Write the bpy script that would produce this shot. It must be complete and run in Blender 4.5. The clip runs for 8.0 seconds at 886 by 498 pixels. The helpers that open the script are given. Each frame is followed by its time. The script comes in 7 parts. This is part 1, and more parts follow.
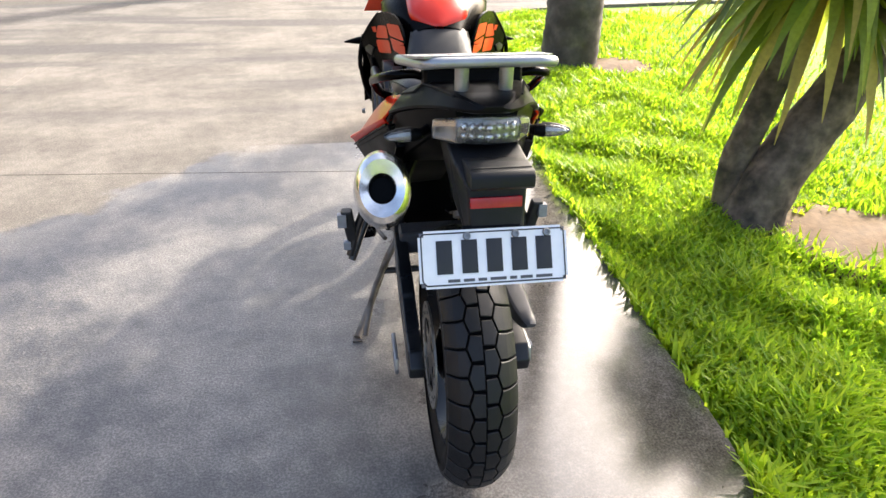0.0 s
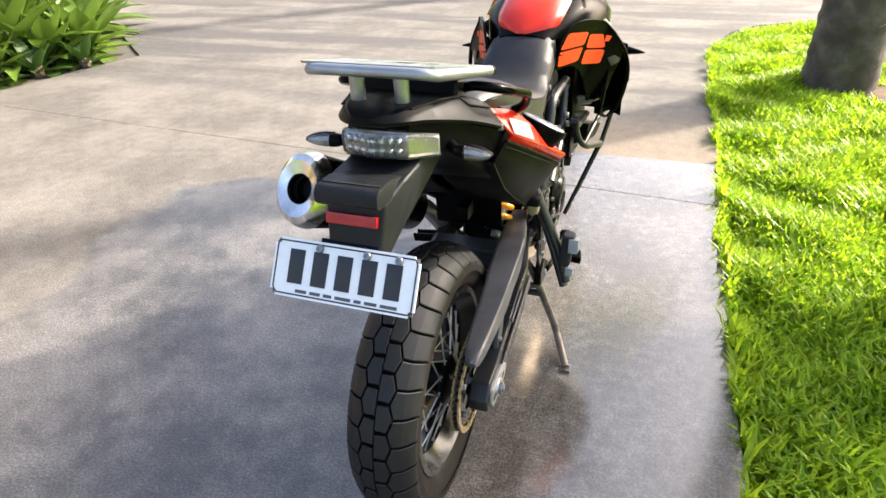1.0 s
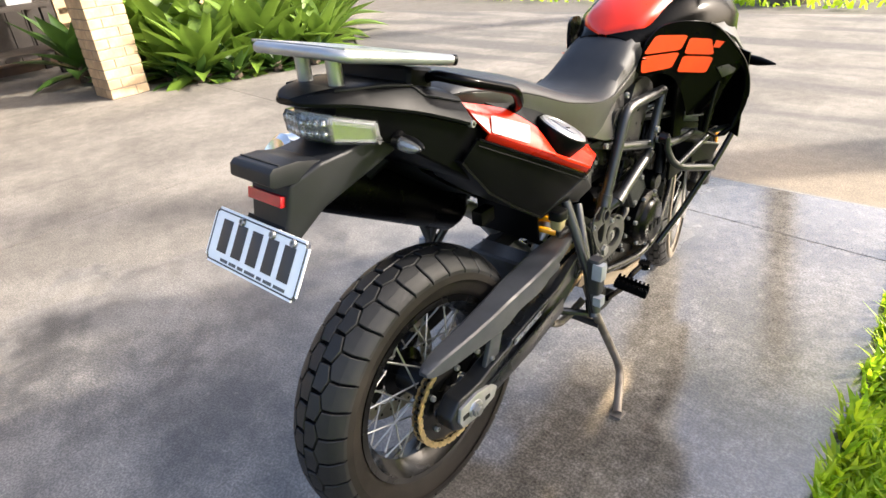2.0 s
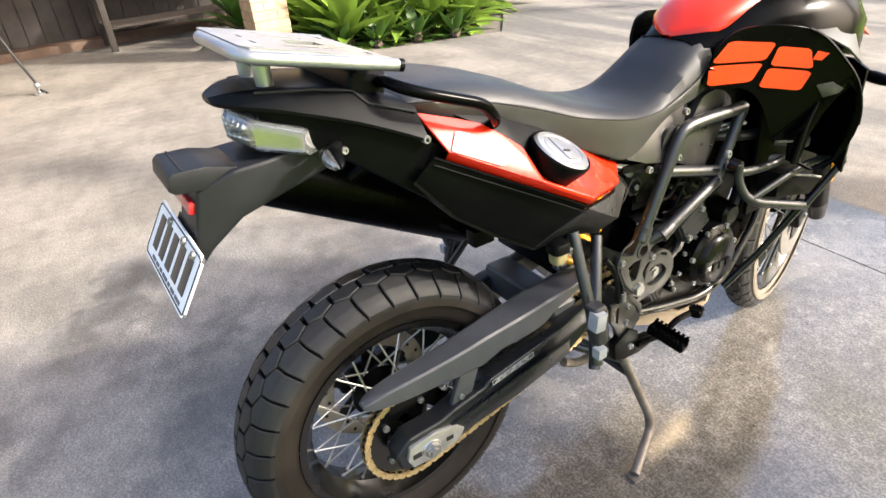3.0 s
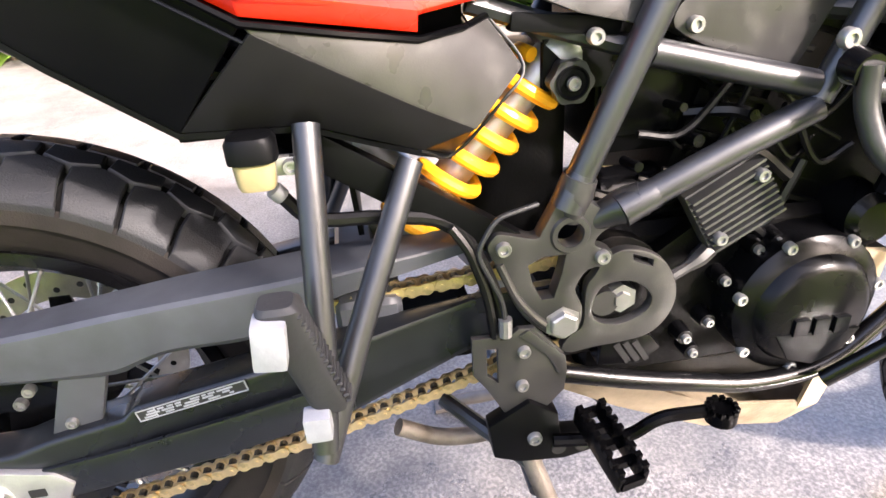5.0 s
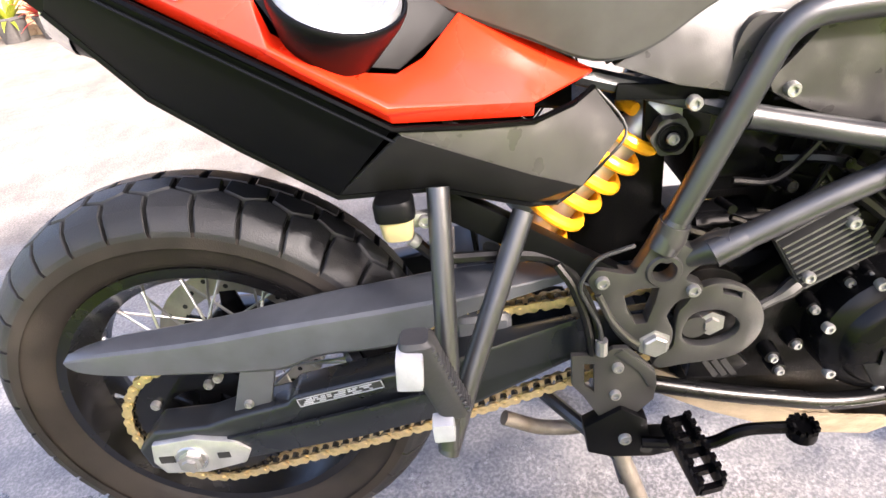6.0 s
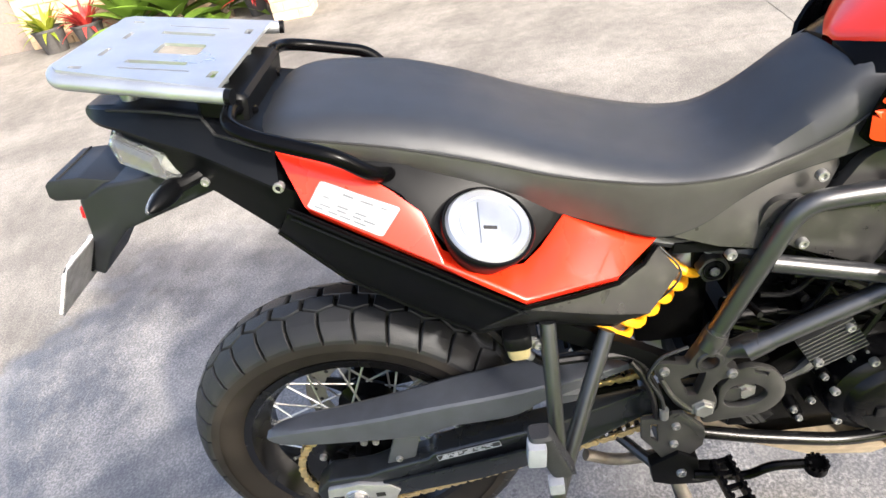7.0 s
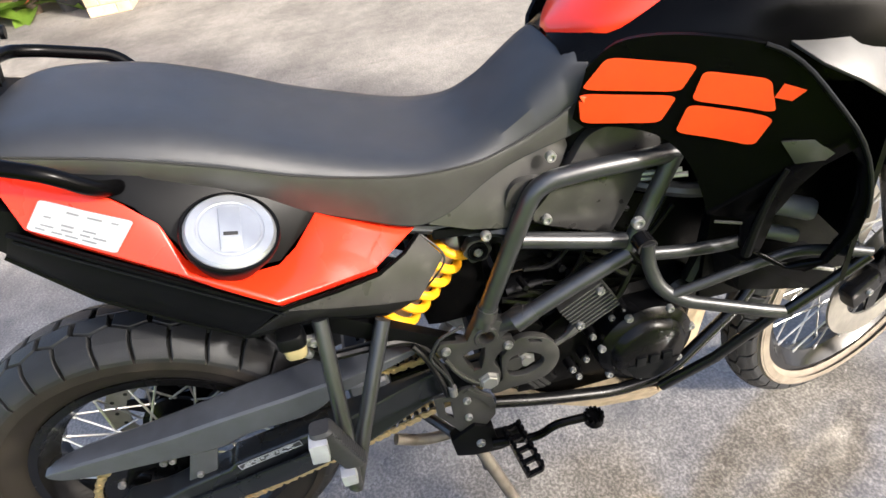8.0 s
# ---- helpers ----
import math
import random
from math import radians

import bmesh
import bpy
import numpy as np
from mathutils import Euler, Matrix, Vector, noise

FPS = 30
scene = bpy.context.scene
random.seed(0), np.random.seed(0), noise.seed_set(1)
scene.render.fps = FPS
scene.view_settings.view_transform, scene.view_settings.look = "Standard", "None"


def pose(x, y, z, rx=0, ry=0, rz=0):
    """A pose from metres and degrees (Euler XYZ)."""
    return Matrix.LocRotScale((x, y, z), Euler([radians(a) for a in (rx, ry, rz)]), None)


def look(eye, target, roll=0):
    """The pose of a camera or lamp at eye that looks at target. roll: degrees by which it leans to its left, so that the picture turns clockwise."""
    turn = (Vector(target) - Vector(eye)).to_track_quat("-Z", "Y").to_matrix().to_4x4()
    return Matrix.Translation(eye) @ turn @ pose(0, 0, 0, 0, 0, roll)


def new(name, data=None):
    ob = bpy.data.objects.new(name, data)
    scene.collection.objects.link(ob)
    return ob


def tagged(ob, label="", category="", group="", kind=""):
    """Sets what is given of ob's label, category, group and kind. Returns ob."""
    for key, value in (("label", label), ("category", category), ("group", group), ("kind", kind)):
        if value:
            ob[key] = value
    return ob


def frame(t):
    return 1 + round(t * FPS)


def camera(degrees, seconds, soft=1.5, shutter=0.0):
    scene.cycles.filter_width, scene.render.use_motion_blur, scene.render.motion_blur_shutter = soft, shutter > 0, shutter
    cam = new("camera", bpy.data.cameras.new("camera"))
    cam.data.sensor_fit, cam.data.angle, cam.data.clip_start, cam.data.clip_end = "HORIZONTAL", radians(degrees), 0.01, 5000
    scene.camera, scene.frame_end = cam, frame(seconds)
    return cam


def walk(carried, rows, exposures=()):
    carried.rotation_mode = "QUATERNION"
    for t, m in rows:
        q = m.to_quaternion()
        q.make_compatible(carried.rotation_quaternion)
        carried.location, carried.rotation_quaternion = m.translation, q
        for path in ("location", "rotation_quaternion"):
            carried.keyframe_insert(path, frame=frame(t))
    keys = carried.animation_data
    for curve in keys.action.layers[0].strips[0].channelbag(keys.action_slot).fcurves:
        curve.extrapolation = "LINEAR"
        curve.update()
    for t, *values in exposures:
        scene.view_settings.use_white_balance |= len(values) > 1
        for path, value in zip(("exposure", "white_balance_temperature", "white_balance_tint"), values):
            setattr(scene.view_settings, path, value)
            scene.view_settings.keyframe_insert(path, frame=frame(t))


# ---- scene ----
cam = camera(71.0, 8.0)
PATH = [
    (0, (-0.169, -0.145, 1.382), (0.09, 1.535, 0.328), 1.1),
    (0.5, (0.169, -0.068, 1.393), (-0.024, 1.61, 0.324), -0.8),
    (1, (0.484, -0.007, 1.364), (-0.104, 1.599, 0.328), -2.6),
    (1.5, (0.675, 0.123, 1.325), (-0.218, 1.609, 0.327), -3.5),
    (2, (0.876, 0.272, 1.28), (-0.324, 1.553, 0.321), -5.2),
    (2.2, (0.932, 0.328, 1.297), (-0.329, 1.554, 0.345), -5.1),
    (3.3, (1.015, 0.765, 1.22), (-0.524, 1.527, 0.195), -5.2),
    (3.5, (1.051, 0.858, 1.167), (-0.514, 1.538, 0.125), -5.1),
    (4, (1.008, 1.103, 1.105), (-0.64, 1.607, 0.089), -4.5),
    (4.2, (0.937, 1.186, 1.064), (-0.73, 1.634, 0.054), -4.1),
    (5.3, (0.702, 1.44, 0.783), (-1.077, 1.576, -0.12), -4.2),
    (5.5, (0.703, 1.433, 0.782), (-1.067, 1.501, -0.147), -5.0),
    (6, (0.767, 1.408, 0.947), (-0.942, 1.297, -0.086), -7.9),
    (6.5, (0.84, 1.372, 1.169), (-0.808, 1.14, 0.061), -11.4),
    (7, (0.858, 1.336, 1.272), (-0.779, 1.136, 0.141), -12.7),
    (7.5, (0.858, 1.34, 1.277), (-0.759, 1.314, 0.1), -11.7),
    (8, (0.877, 1.487, 1.261), (-0.696, 1.665, 0.039), -10.3),
]
EXPOSURES = [
    (0.0, 2.0, 6500, 10), (1.0, 2.05, 6500, 10), (2.2, 2.1, 6450, 10), (3.5, 2.25, 6400, 10), (4.2, 2.37, 6300, 13), (5.4, 3.04, 6150, 22),
    (6.0, 2.91, 6250, 19), (6.5, 2.70, 6100, 12), (7.0, 2.33, 6100, 10), (8.0, 2.12, 6100, 10)]
walk(cam, [(t, look(eye, target, roll)) for t, eye, target, roll in PATH], EXPOSURES)

# ---- world and sun ----
world = bpy.data.worlds.new("sky")
scene.world = world
world.use_nodes = True
wn = world.node_tree
sky = wn.nodes.new("ShaderNodeTexSky")
sky.sky_type = "NISHITA"
sky.sun_disc = False
sky.air_density, sky.dust_density, sky.ozone_density = 0.75, 5.5, 0.3
SUN_DIR = Vector((1.22, 1.08, 1.0)).normalized()
sky.sun_elevation = math.asin(SUN_DIR.z)
sky.sun_rotation = math.atan2(SUN_DIR.x, SUN_DIR.y)
wn.links.new(sky.outputs[0], wn.nodes["Background"].inputs[0])
wn.nodes["Background"].inputs[1].default_value = 0.152
sun_data = bpy.data.lights.new("sun", "SUN")
sun_data.energy, sun_data.angle, sun_data.color = 2.6, radians(3), (1.0, 0.91, 0.79)
sun = new("sun", sun_data)
sun.matrix_world = look(SUN_DIR * 30, (0, 0, 0))


# ---- materials ----
def mat(name, color, rough=0.5, metal=0.0, var=0.15, scale=40.0, bump=0.1, bump_scale=200.0, dirt=None, dirt_at=0.62, dirt_scale=6.0, coat=0.0, per_object=0.0, spec=0.5):
    """A painted, plastic, metal or mineral surface: grain, patchy wear and fine relief."""
    m = bpy.data.materials.new(name)
    m.use_nodes = True
    nt = m.node_tree
    b = nt.nodes["Principled BSDF"]
    co = nt.nodes.new("ShaderNodeTexCoord")
    n1 = nt.nodes.new("ShaderNodeTexNoise")
    n1.inputs["Scale"].default_value, n1.inputs["Detail"].default_value = scale, 6.0
    nt.links.new(co.outputs["Object"], n1.inputs["Vector"])
    r1 = nt.nodes.new("ShaderNodeMapRange")
    r1.inputs["From Min"].default_value, r1.inputs["From Max"].default_value = 0.3, 0.7
    r1.inputs["To Min"].default_value, r1.inputs["To Max"].default_value = 1.0 - var, 1.0 + var
    nt.links.new(n1.outputs["Fac"], r1.inputs["Value"])
    mul = nt.nodes.new("ShaderNodeMix")
    mul.data_type, mul.blend_type = "RGBA", "MULTIPLY"
    mul.inputs["Factor"].default_value = 1.0
    mul.inputs["A"].default_value = (*color, 1)
    nt.links.new(r1.outputs["Result"], mul.inputs["B"])
    out = mul.outputs["Result"]
    n2 = nt.nodes.new("ShaderNodeTexNoise")
    n2.inputs["Scale"].default_value, n2.inputs["Detail"].default_value = dirt_scale, 8.0
    nt.links.new(co.outputs["Object"], n2.inputs["Vector"])
    if dirt:
        ramp = nt.nodes.new("ShaderNodeMapRange")
        ramp.inputs["From Min"].default_value, ramp.inputs["From Max"].default_value = dirt_at - 0.12, dirt_at + 0.12
        nt.links.new(n2.outputs["Fac"], ramp.inputs["Value"])
        mx = nt.nodes.new("ShaderNodeMix")
        mx.data_type = "RGBA"
        nt.links.new(ramp.outputs["Result"], mx.inputs["Factor"])
        nt.links.new(out, mx.inputs["A"])
        mx.inputs["B"].default_value = (*dirt, 1)
        out = mx.outputs["Result"]
    if per_object:
        oi = nt.nodes.new("ShaderNodeObjectInfo")
        rr = nt.nodes.new("ShaderNodeMapRange")
        rr.inputs["To Min"].default_value, rr.inputs["To Max"].default_value = 1 - per_object, 1 + per_object
        nt.links.new(oi.outputs["Random"], rr.inputs["Value"])
        m3 = nt.nodes.new("ShaderNodeMix")
        m3.data_type, m3.blend_type = "RGBA", "MULTIPLY"
        m3.inputs["Factor"].default_value = 1.0
        nt.links.new(out, m3.inputs["A"])
        nt.links.new(rr.outputs["Result"], m3.inputs["B"])
        out = m3.outputs["Result"]
    nt.links.new(out, b.inputs["Base Color"])
    rr2 = nt.nodes.new("ShaderNodeMapRange")
    rr2.inputs["From Min"].default_value, rr2.inputs["From Max"].default_value = 0.3, 0.7
    rr2.inputs["To Min"].default_value, rr2.inputs["To Max"].default_value = max(rough - 0.1, 0.02), min(rough + 0.1, 1)
    nt.links.new(n2.outputs["Fac"], rr2.inputs["Value"])
    nt.links.new(rr2.outputs["Result"], b.inputs["Roughness"])
    b.inputs["Metallic"].default_value = metal
    b.inputs["Coat Weight"].default_value = coat
    b.inputs["Specular IOR Level"].default_value = spec
    if bump:
        n3 = nt.nodes.new("ShaderNodeTexNoise")
        n3.inputs["Scale"].default_value, n3.inputs["Detail"].default_value = bump_scale, 4.0
        nt.links.new(co.outputs["Object"], n3.inputs["Vector"])
        bp = nt.nodes.new("ShaderNodeBump")
        bp.inputs["Strength"].default_value, bp.inputs["Distance"].default_value = bump, 0.002
        nt.links.new(n3.outputs["Fac"], bp.inputs["Height"])
        nt.links.new(bp.outputs["Normal"], b.inputs["Normal"])
    return m


BLACK = mat("black_plastic", (0.0015, 0.0016, 0.0019), 0.42, bump=0.07, bump_scale=900, spec=0.09, dirt=(0.0032, 0.0032, 0.0033), dirt_at=0.72)
GREYP = mat("grey_plastic", (0.0018, 0.0021, 0.0027), 0.42, bump=0.07, bump_scale=900, spec=0.11)
GLOSS = mat("gloss_black", (0.001, 0.001, 0.0012), 0.24, bump=0.0, coat=0.0, spec=0.06)
VINYL = mat("seat_vinyl", (0.0095, 0.0105, 0.0128), 0.5, bump=0.2, bump_scale=1400, spec=0.45, dirt=(0.018, 0.018, 0.0185), dirt_at=0.7)
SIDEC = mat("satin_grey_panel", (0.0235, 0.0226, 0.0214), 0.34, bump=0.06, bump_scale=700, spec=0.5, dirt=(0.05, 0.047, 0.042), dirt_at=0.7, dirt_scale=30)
# SIDEC's grey darkened: shade on the nose's lower facet put into the colour
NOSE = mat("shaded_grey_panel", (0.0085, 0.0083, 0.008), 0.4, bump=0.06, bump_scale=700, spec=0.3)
# lighter than VINYL: sun glare on the seat's side put into the colour
FLANK = mat("seat_side_vinyl", (0.026, 0.0254, 0.0245), 0.4, bump=0.1, bump_scale=1400, spec=0.5)
PEGW = mat("pale_rubber", (0.27, 0.28, 0.30), 0.5, bump=0.2)
FENDER = mat("matt_fender_plastic", (0.0065, 0.0072, 0.0088), 0.48, bump=0.1, bump_scale=900, spec=0.28)
RED = mat("red_paint", (0.60, 0.019, 0.0035), 0.3, bump=0.02, coat=0.4, var=0.08, scale=8, spec=0.3)
ORANGE = mat("orange_vinyl", (0.62, 0.044, 0.005), 0.42, bump=0.03, var=0.05)
RUBBER = mat("tyre_rubber", (0.0076, 0.0080, 0.0091), 0.5, bump=0.25, bump_scale=500, dirt=(0.018, 0.017, 0.016), dirt_at=0.7, dirt_scale=9, per_object=0.15, spec=0.32)
GROOVE = mat("tread_groove", (0.003, 0.003, 0.003), 0.8, bump=0.1, spec=0.1)
SIDEW = mat("dusty_sidewall", (0.0098, 0.0080, 0.0066), 0.66, bump=0.2, bump_scale=500, spec=0.2, dirt=(0.017, 0.0138, 0.0108), dirt_at=0.6, dirt_scale=12)
SIDEF = mat("dry_mud_sidewall", (0.13, 0.108, 0.082), 0.85, bump=0.4, bump_scale=300, dirt=(0.08, 0.066, 0.05), dirt_at=0.6, dirt_scale=14)
RIM = mat("black_rim", (0.002, 0.002, 0.0022), 0.22, bump=0.05, spec=0.4, dirt=(0.015, 0.013, 0.011), dirt_at=0.74, dirt_scale=16)
STEEL = mat("steel", (0.62, 0.62, 0.62), 0.28, 1.0, bump=0.1)
PEGR = mat("peg_rubber", (0.022, 0.0225, 0.024), 0.6, bump=0.2, spec=0.4)
SPOKE = mat("spoke_steel", (0.42, 0.42, 0.41), 0.42, 0.9, bump=0.1, dirt=(0.2, 0.18, 0.15), dirt_at=0.7, dirt_scale=40)
ZINC = mat("zinc_bolt", (0.25, 0.25, 0.245), 0.38, 0.7, bump=0.05)
CHROME = mat("polished_steel", (0.72, 0.72, 0.71), 0.2, 1.0, bump=0.0)
ALU = mat("brushed_aluminium", (0.33, 0.34, 0.355), 0.36, 0.8, bump=0.15, bump_scale=700, var=0.12, scale=18)
CAST = mat("cast_aluminium", (0.42, 0.42, 0.42), 0.45, 0.8, bump=0.15, bump_scale=350)
SWING = mat("anodised_swingarm", (0.043, 0.047, 0.055), 0.42, 0.0, bump=0.06, bump_scale=700, spec=0.45, dirt=(0.04, 0.042, 0.048), dirt_at=0.66, dirt_scale=14)
SWINGB = mat("swingarm_enamel", (0.0085, 0.0098, 0.0118), 0.3, 0.0, bump=0.05, bump_scale=700, spec=0.4)
FRAME = mat("frame_enamel", (0.0115, 0.0124, 0.0145), 0.36, 0.1, bump=0.04, bump_scale=500, spec=0.8)
FRAMEP = mat("frame_plate_paint", (0.02, 0.0198, 0.0198), 0.42, 0.2, spec=0.7, bump=0.05, bump_scale=600, dirt=(0.05, 0.047, 0.042), dirt_at=0.72, dirt_scale=18)
GUARDM = mat("guard_tube_grey", (0.028, 0.029, 0.031), 0.38, 0.5, bump=0.1)
GUARDB = mat("guard_tube_black", (0.0028, 0.0028, 0.0032), 0.24, bump=0.1, spec=0.35)
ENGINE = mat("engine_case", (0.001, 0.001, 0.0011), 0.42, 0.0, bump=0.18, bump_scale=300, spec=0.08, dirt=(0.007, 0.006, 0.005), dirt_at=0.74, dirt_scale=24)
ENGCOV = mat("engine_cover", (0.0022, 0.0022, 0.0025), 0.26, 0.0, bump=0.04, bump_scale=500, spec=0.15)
REGUL = mat("regulator_alloy", (0.055, 0.055, 0.0535), 0.45, 0.5, bump=0.08)
GOLD = mat("gold_chain", (0.74, 0.58, 0.31), 0.36, 0.95, bump=0.2, dirt=(0.05, 0.04, 0.03), dirt_at=0.66, dirt_scale=60)
GREASE = mat("chain_roller", (0.03, 0.027, 0.022), 0.4, 0.5)
YELLOW = mat("yellow_spring", (0.86, 0.38, 0.008), 0.32, bump=0.05, var=0.06)
BASH = mat("bash_plate", (0.52, 0.42, 0.29), 0.4, 0.7, bump=0.3, dirt=(0.2, 0.16, 0.1), dirt_at=0.6, dirt_scale=14)
WORN = mat("worn_stand_steel", (0.17, 0.148, 0.125), 0.5, 0.4, bump=0.4, dirt=(0.07, 0.055, 0.04), dirt_at=0.6, dirt_scale=20)
PLATEW = mat("plate_white", (0.78, 0.79, 0.81), 0.35, bump=0.05, var=0.04)
GALV = mat("plate_back_metal", (0.15, 0.145, 0.155), 0.5, 0.2, var=0.3, scale=60, bump=0.3)
INK = mat("plate_black", (0.015, 0.015, 0.016), 0.45, bump=0.05)
STICK = mat("sticker_white", (0.17, 0.176, 0.185), 0.5, bump=0.0, var=0.12, scale=60)
STICKB = mat("sticker_grey_print", (0.07, 0.073, 0.08), 0.5, bump=0.0)
REFL = mat("red_reflector", (0.36, 0.006, 0.012), 0.15, bump=0.6, bump_scale=600, coat=0.3)
AMBER = mat("amber_reflector", (0.9, 0.34, 0.01), 0.25, bump=0.5, bump_scale=600, coat=0.5)
FLUID = mat("fluid_bottle", (0.24, 0.2, 0.1), 0.3, bump=0.05, var=0.2, scale=30)
HOLE = mat("dark_inside", (0.004, 0.004, 0.004), 0.8, bump=0.0)
CARBON = mat("sooty_pipe", (0.008, 0.008, 0.008), 0.7, bump=0.2)
STUB = mat("dull_alloy", (0.17, 0.165, 0.155), 0.45, 0.4, bump=0.12, bump_scale=300)
HOSE = mat("rubber_hose", (0.0025, 0.0025, 0.0028), 0.34, bump=0.06, spec=0.25)


def glass(name, color, rough=0.05, weight=0.8):
    m = mat(name, color, rough, bump=0.0, var=0.03)
    b = m.node_tree.nodes["Principled BSDF"]
    b.inputs["Transmission Weight"].default_value = weight
    return m


LENS = glass("clear_lens", (0.95, 0.96, 0.96), 0.03, 0.95)


# ---- mesh helpers ----
def finish(name, bm, material, angle=35):
    me = bpy.data.meshes.new(name)
    bmesh.ops.recalc_face_normals(bm, faces=bm.faces)
    bm.to_mesh(me)
    bm.free()
    for p in me.polygons:
        p.use_smooth = True
    me.set_sharp_from_angle(angle=radians(angle))
    for m in material if isinstance(material, (list, tuple)) else [material]:
        me.materials.append(m)
    return me


def part(name, bm, material, parent, label="", m=None, angle=35):
    """One mesh object under a thing or a part; bm may be a finished mesh."""
    me = bm if isinstance(bm, bpy.types.Mesh) else finish(name, bm, material, angle)
    ob = new(name, me)
    ob.parent = parent
    if m is not None:
        ob.matrix_local = m
    if label:
        tagged(ob, label)
    return ob


def thing(name, at, label, category, group="", kind=""):
    ob = new(name)
    ob.empty_display_size = 0.1
    ob.matrix_world = at if isinstance(at, Matrix) else Matrix.Translation(at)
    return tagged(ob, label, category, group, kind)


def box(size, at=(0, 0, 0), m=None, bevel=0.0, seg=2, bm=None):
    b = bmesh.new()
    bmesh.ops.create_cube(b, size=1)
    bmesh.ops.scale(b, vec=size, verts=b.verts)
    if bevel:
        bmesh.ops.bevel(b, geom=list(b.edges), offset=bevel, segments=seg, affect="EDGES", profile=0.7)
    bmesh.ops.transform(b, matrix=Matrix.Translation(at) @ (m or Matrix()), verts=b.verts)
    return join(bm, b)


def join(bm, other):
    if bm is None:
        return other
    me = bpy.data.meshes.new("tmp")
    other.to_mesh(me)
    other.free()
    bm.from_mesh(me)
    bpy.data.meshes.remove(me)
    return bm


def smooth_path(pts, n=6, closed=False):
    pts = [Vector(p) for p in pts]
    if len(pts) < 3:
        return pts
    out = []
    k = len(pts)
    for i in range(k if closed else k - 1):
        p0 = pts[i - 1] if (closed or i > 0) else pts[0] * 2 - pts[1]
        p1, p2 = pts[i], pts[(i + 1) % k]
        p3 = pts[(i + 2) % k] if (closed or i + 2 < k) else pts[-1] * 2 - pts[-2]
        for j in range(n):
            t = j / n
            out.append(0.5 * (2 * p1 + (p2 - p0) * t + (2 * p0 - 5 * p1 + 4 * p2 - p3) * t * t + (3 * p1 - p0 - 3 * p2 + p3) * t ** 3))
    if not closed:
        out.append(pts[-1])
    return out


def bent_path(pts, r=0.03, n=5):
    """A polyline whose corners are bent to about the radius r."""
    pts = [Vector(p) for p in pts]
    out = [pts[0]]
    for a, b, c in zip(pts, pts[1:], pts[2:]):
        d1, d2 = (a - b), (c - b)
        k = min(r, d1.length * 0.45, d2.length * 0.45)
        s, e = b + d1.normalized() * k, b + d2.normalized() * k
        for j in range(n + 1):
            t = j / n
            out.append((1 - t) ** 2 * s + 2 * t * (1 - t) * b + t * t * e)
    out.append(pts[-1])
    return out


def tube(path, r, n=12, caps=True, bm=None, closed=False):
    """A round bar along a path; r is a number or one number for each point."""
    b = bmesh.new()
    path = [Vector(p) for p in path]
    rad = r if isinstance(r, (list, tuple)) else [r] * len(path)
    rings, up = [], None
    k = len(path)
    for i, p in enumerate(path):
        if closed:
            d = path[(i + 1) % k] - path[i - 1]
        else:
            d = path[min(i + 1, k - 1)] - path[max(i - 1, 0)]
        d.normalize()
        if up is None:
            up = d.orthogonal().normalized()
        up = (up - d * up.dot(d)).normalized()
        side = d.cross(up)
        rings.append([b.verts.new(p + (up * math.cos(a) + side * math.sin(a)) * rad[i]) for a in [2 * math.pi * j / n for j in range(n)]])
    for i in range(k if closed else k - 1):
        a, c = rings[i], rings[(i + 1) % k]
        for j in range(n):
            b.faces.new((a[j], a[(j + 1) % n], c[(j + 1) % n], c[j]))
    if caps and not closed:
        b.faces.new(rings[0])
        b.faces.new(rings[-1])
    return join(bm, b)


def loft(rings, caps=True, closed=True, bm=None):
    b = bmesh.new()
    vs = [[b.verts.new(p) for p in ring] for ring in rings]
    n = len(vs[0])
    for a, c in zip(vs, vs[1:]):
        for j in range(n if closed else n - 1):
            b.faces.new((a[j], a[(j + 1) % n], c[(j + 1) % n], c[j]))
    if caps and closed:
        b.faces.new(vs[0])
        b.faces.new(vs[-1])
    return join(bm, b)


def lathe(profile, n=48, centre=(0, 0, 0), closed=False, bm=None):
    """Profile of (radius, x) turned round the x axis through the centre."""
    b = bmesh.new()
    c = Vector(centre)
    rings = []
    for j in range(n):
        a = 2 * math.pi * j / n
        rings.append([b.verts.new(c + Vector((x, r * math.sin(a), r * math.cos(a)))) for r, x in profile])
    k = len(profile)
    for j in range(n):
        a, d = rings[j], rings[(j + 1) % n]
        for i in range(k if closed else k - 1):
            b.faces.new((a[i], a[(i + 1) % k], d[(i + 1) % k], d[i]))
    bmesh.ops.remove_doubles(b, verts=b.verts, dist=1e-6)
    return join(bm, b)


def prism(poly, x0, x1, bevel=0.0, seg=2, bm=None):
    """A plate: a (y, z) outline between two x."""
    b = bmesh.new()
    lo = [b.verts.new((x0, y, z)) for y, z in poly]
    hi = [b.verts.new((x1, y, z)) for y, z in poly]
    n = len(poly)
    b.faces.new(lo)
    b.faces.new(hi)
    for j in range(n):
        b.faces.new((lo[j], lo[(j + 1) % n], hi[(j + 1) % n], hi[j]))
    bmesh.ops.recalc_face_normals(b, faces=b.faces)
    if bevel:
        bmesh.ops.bevel(b, geom=list(b.edges), offset=bevel, segments=seg, affect="EDGES", profile=0.6)
    return join(bm, b)


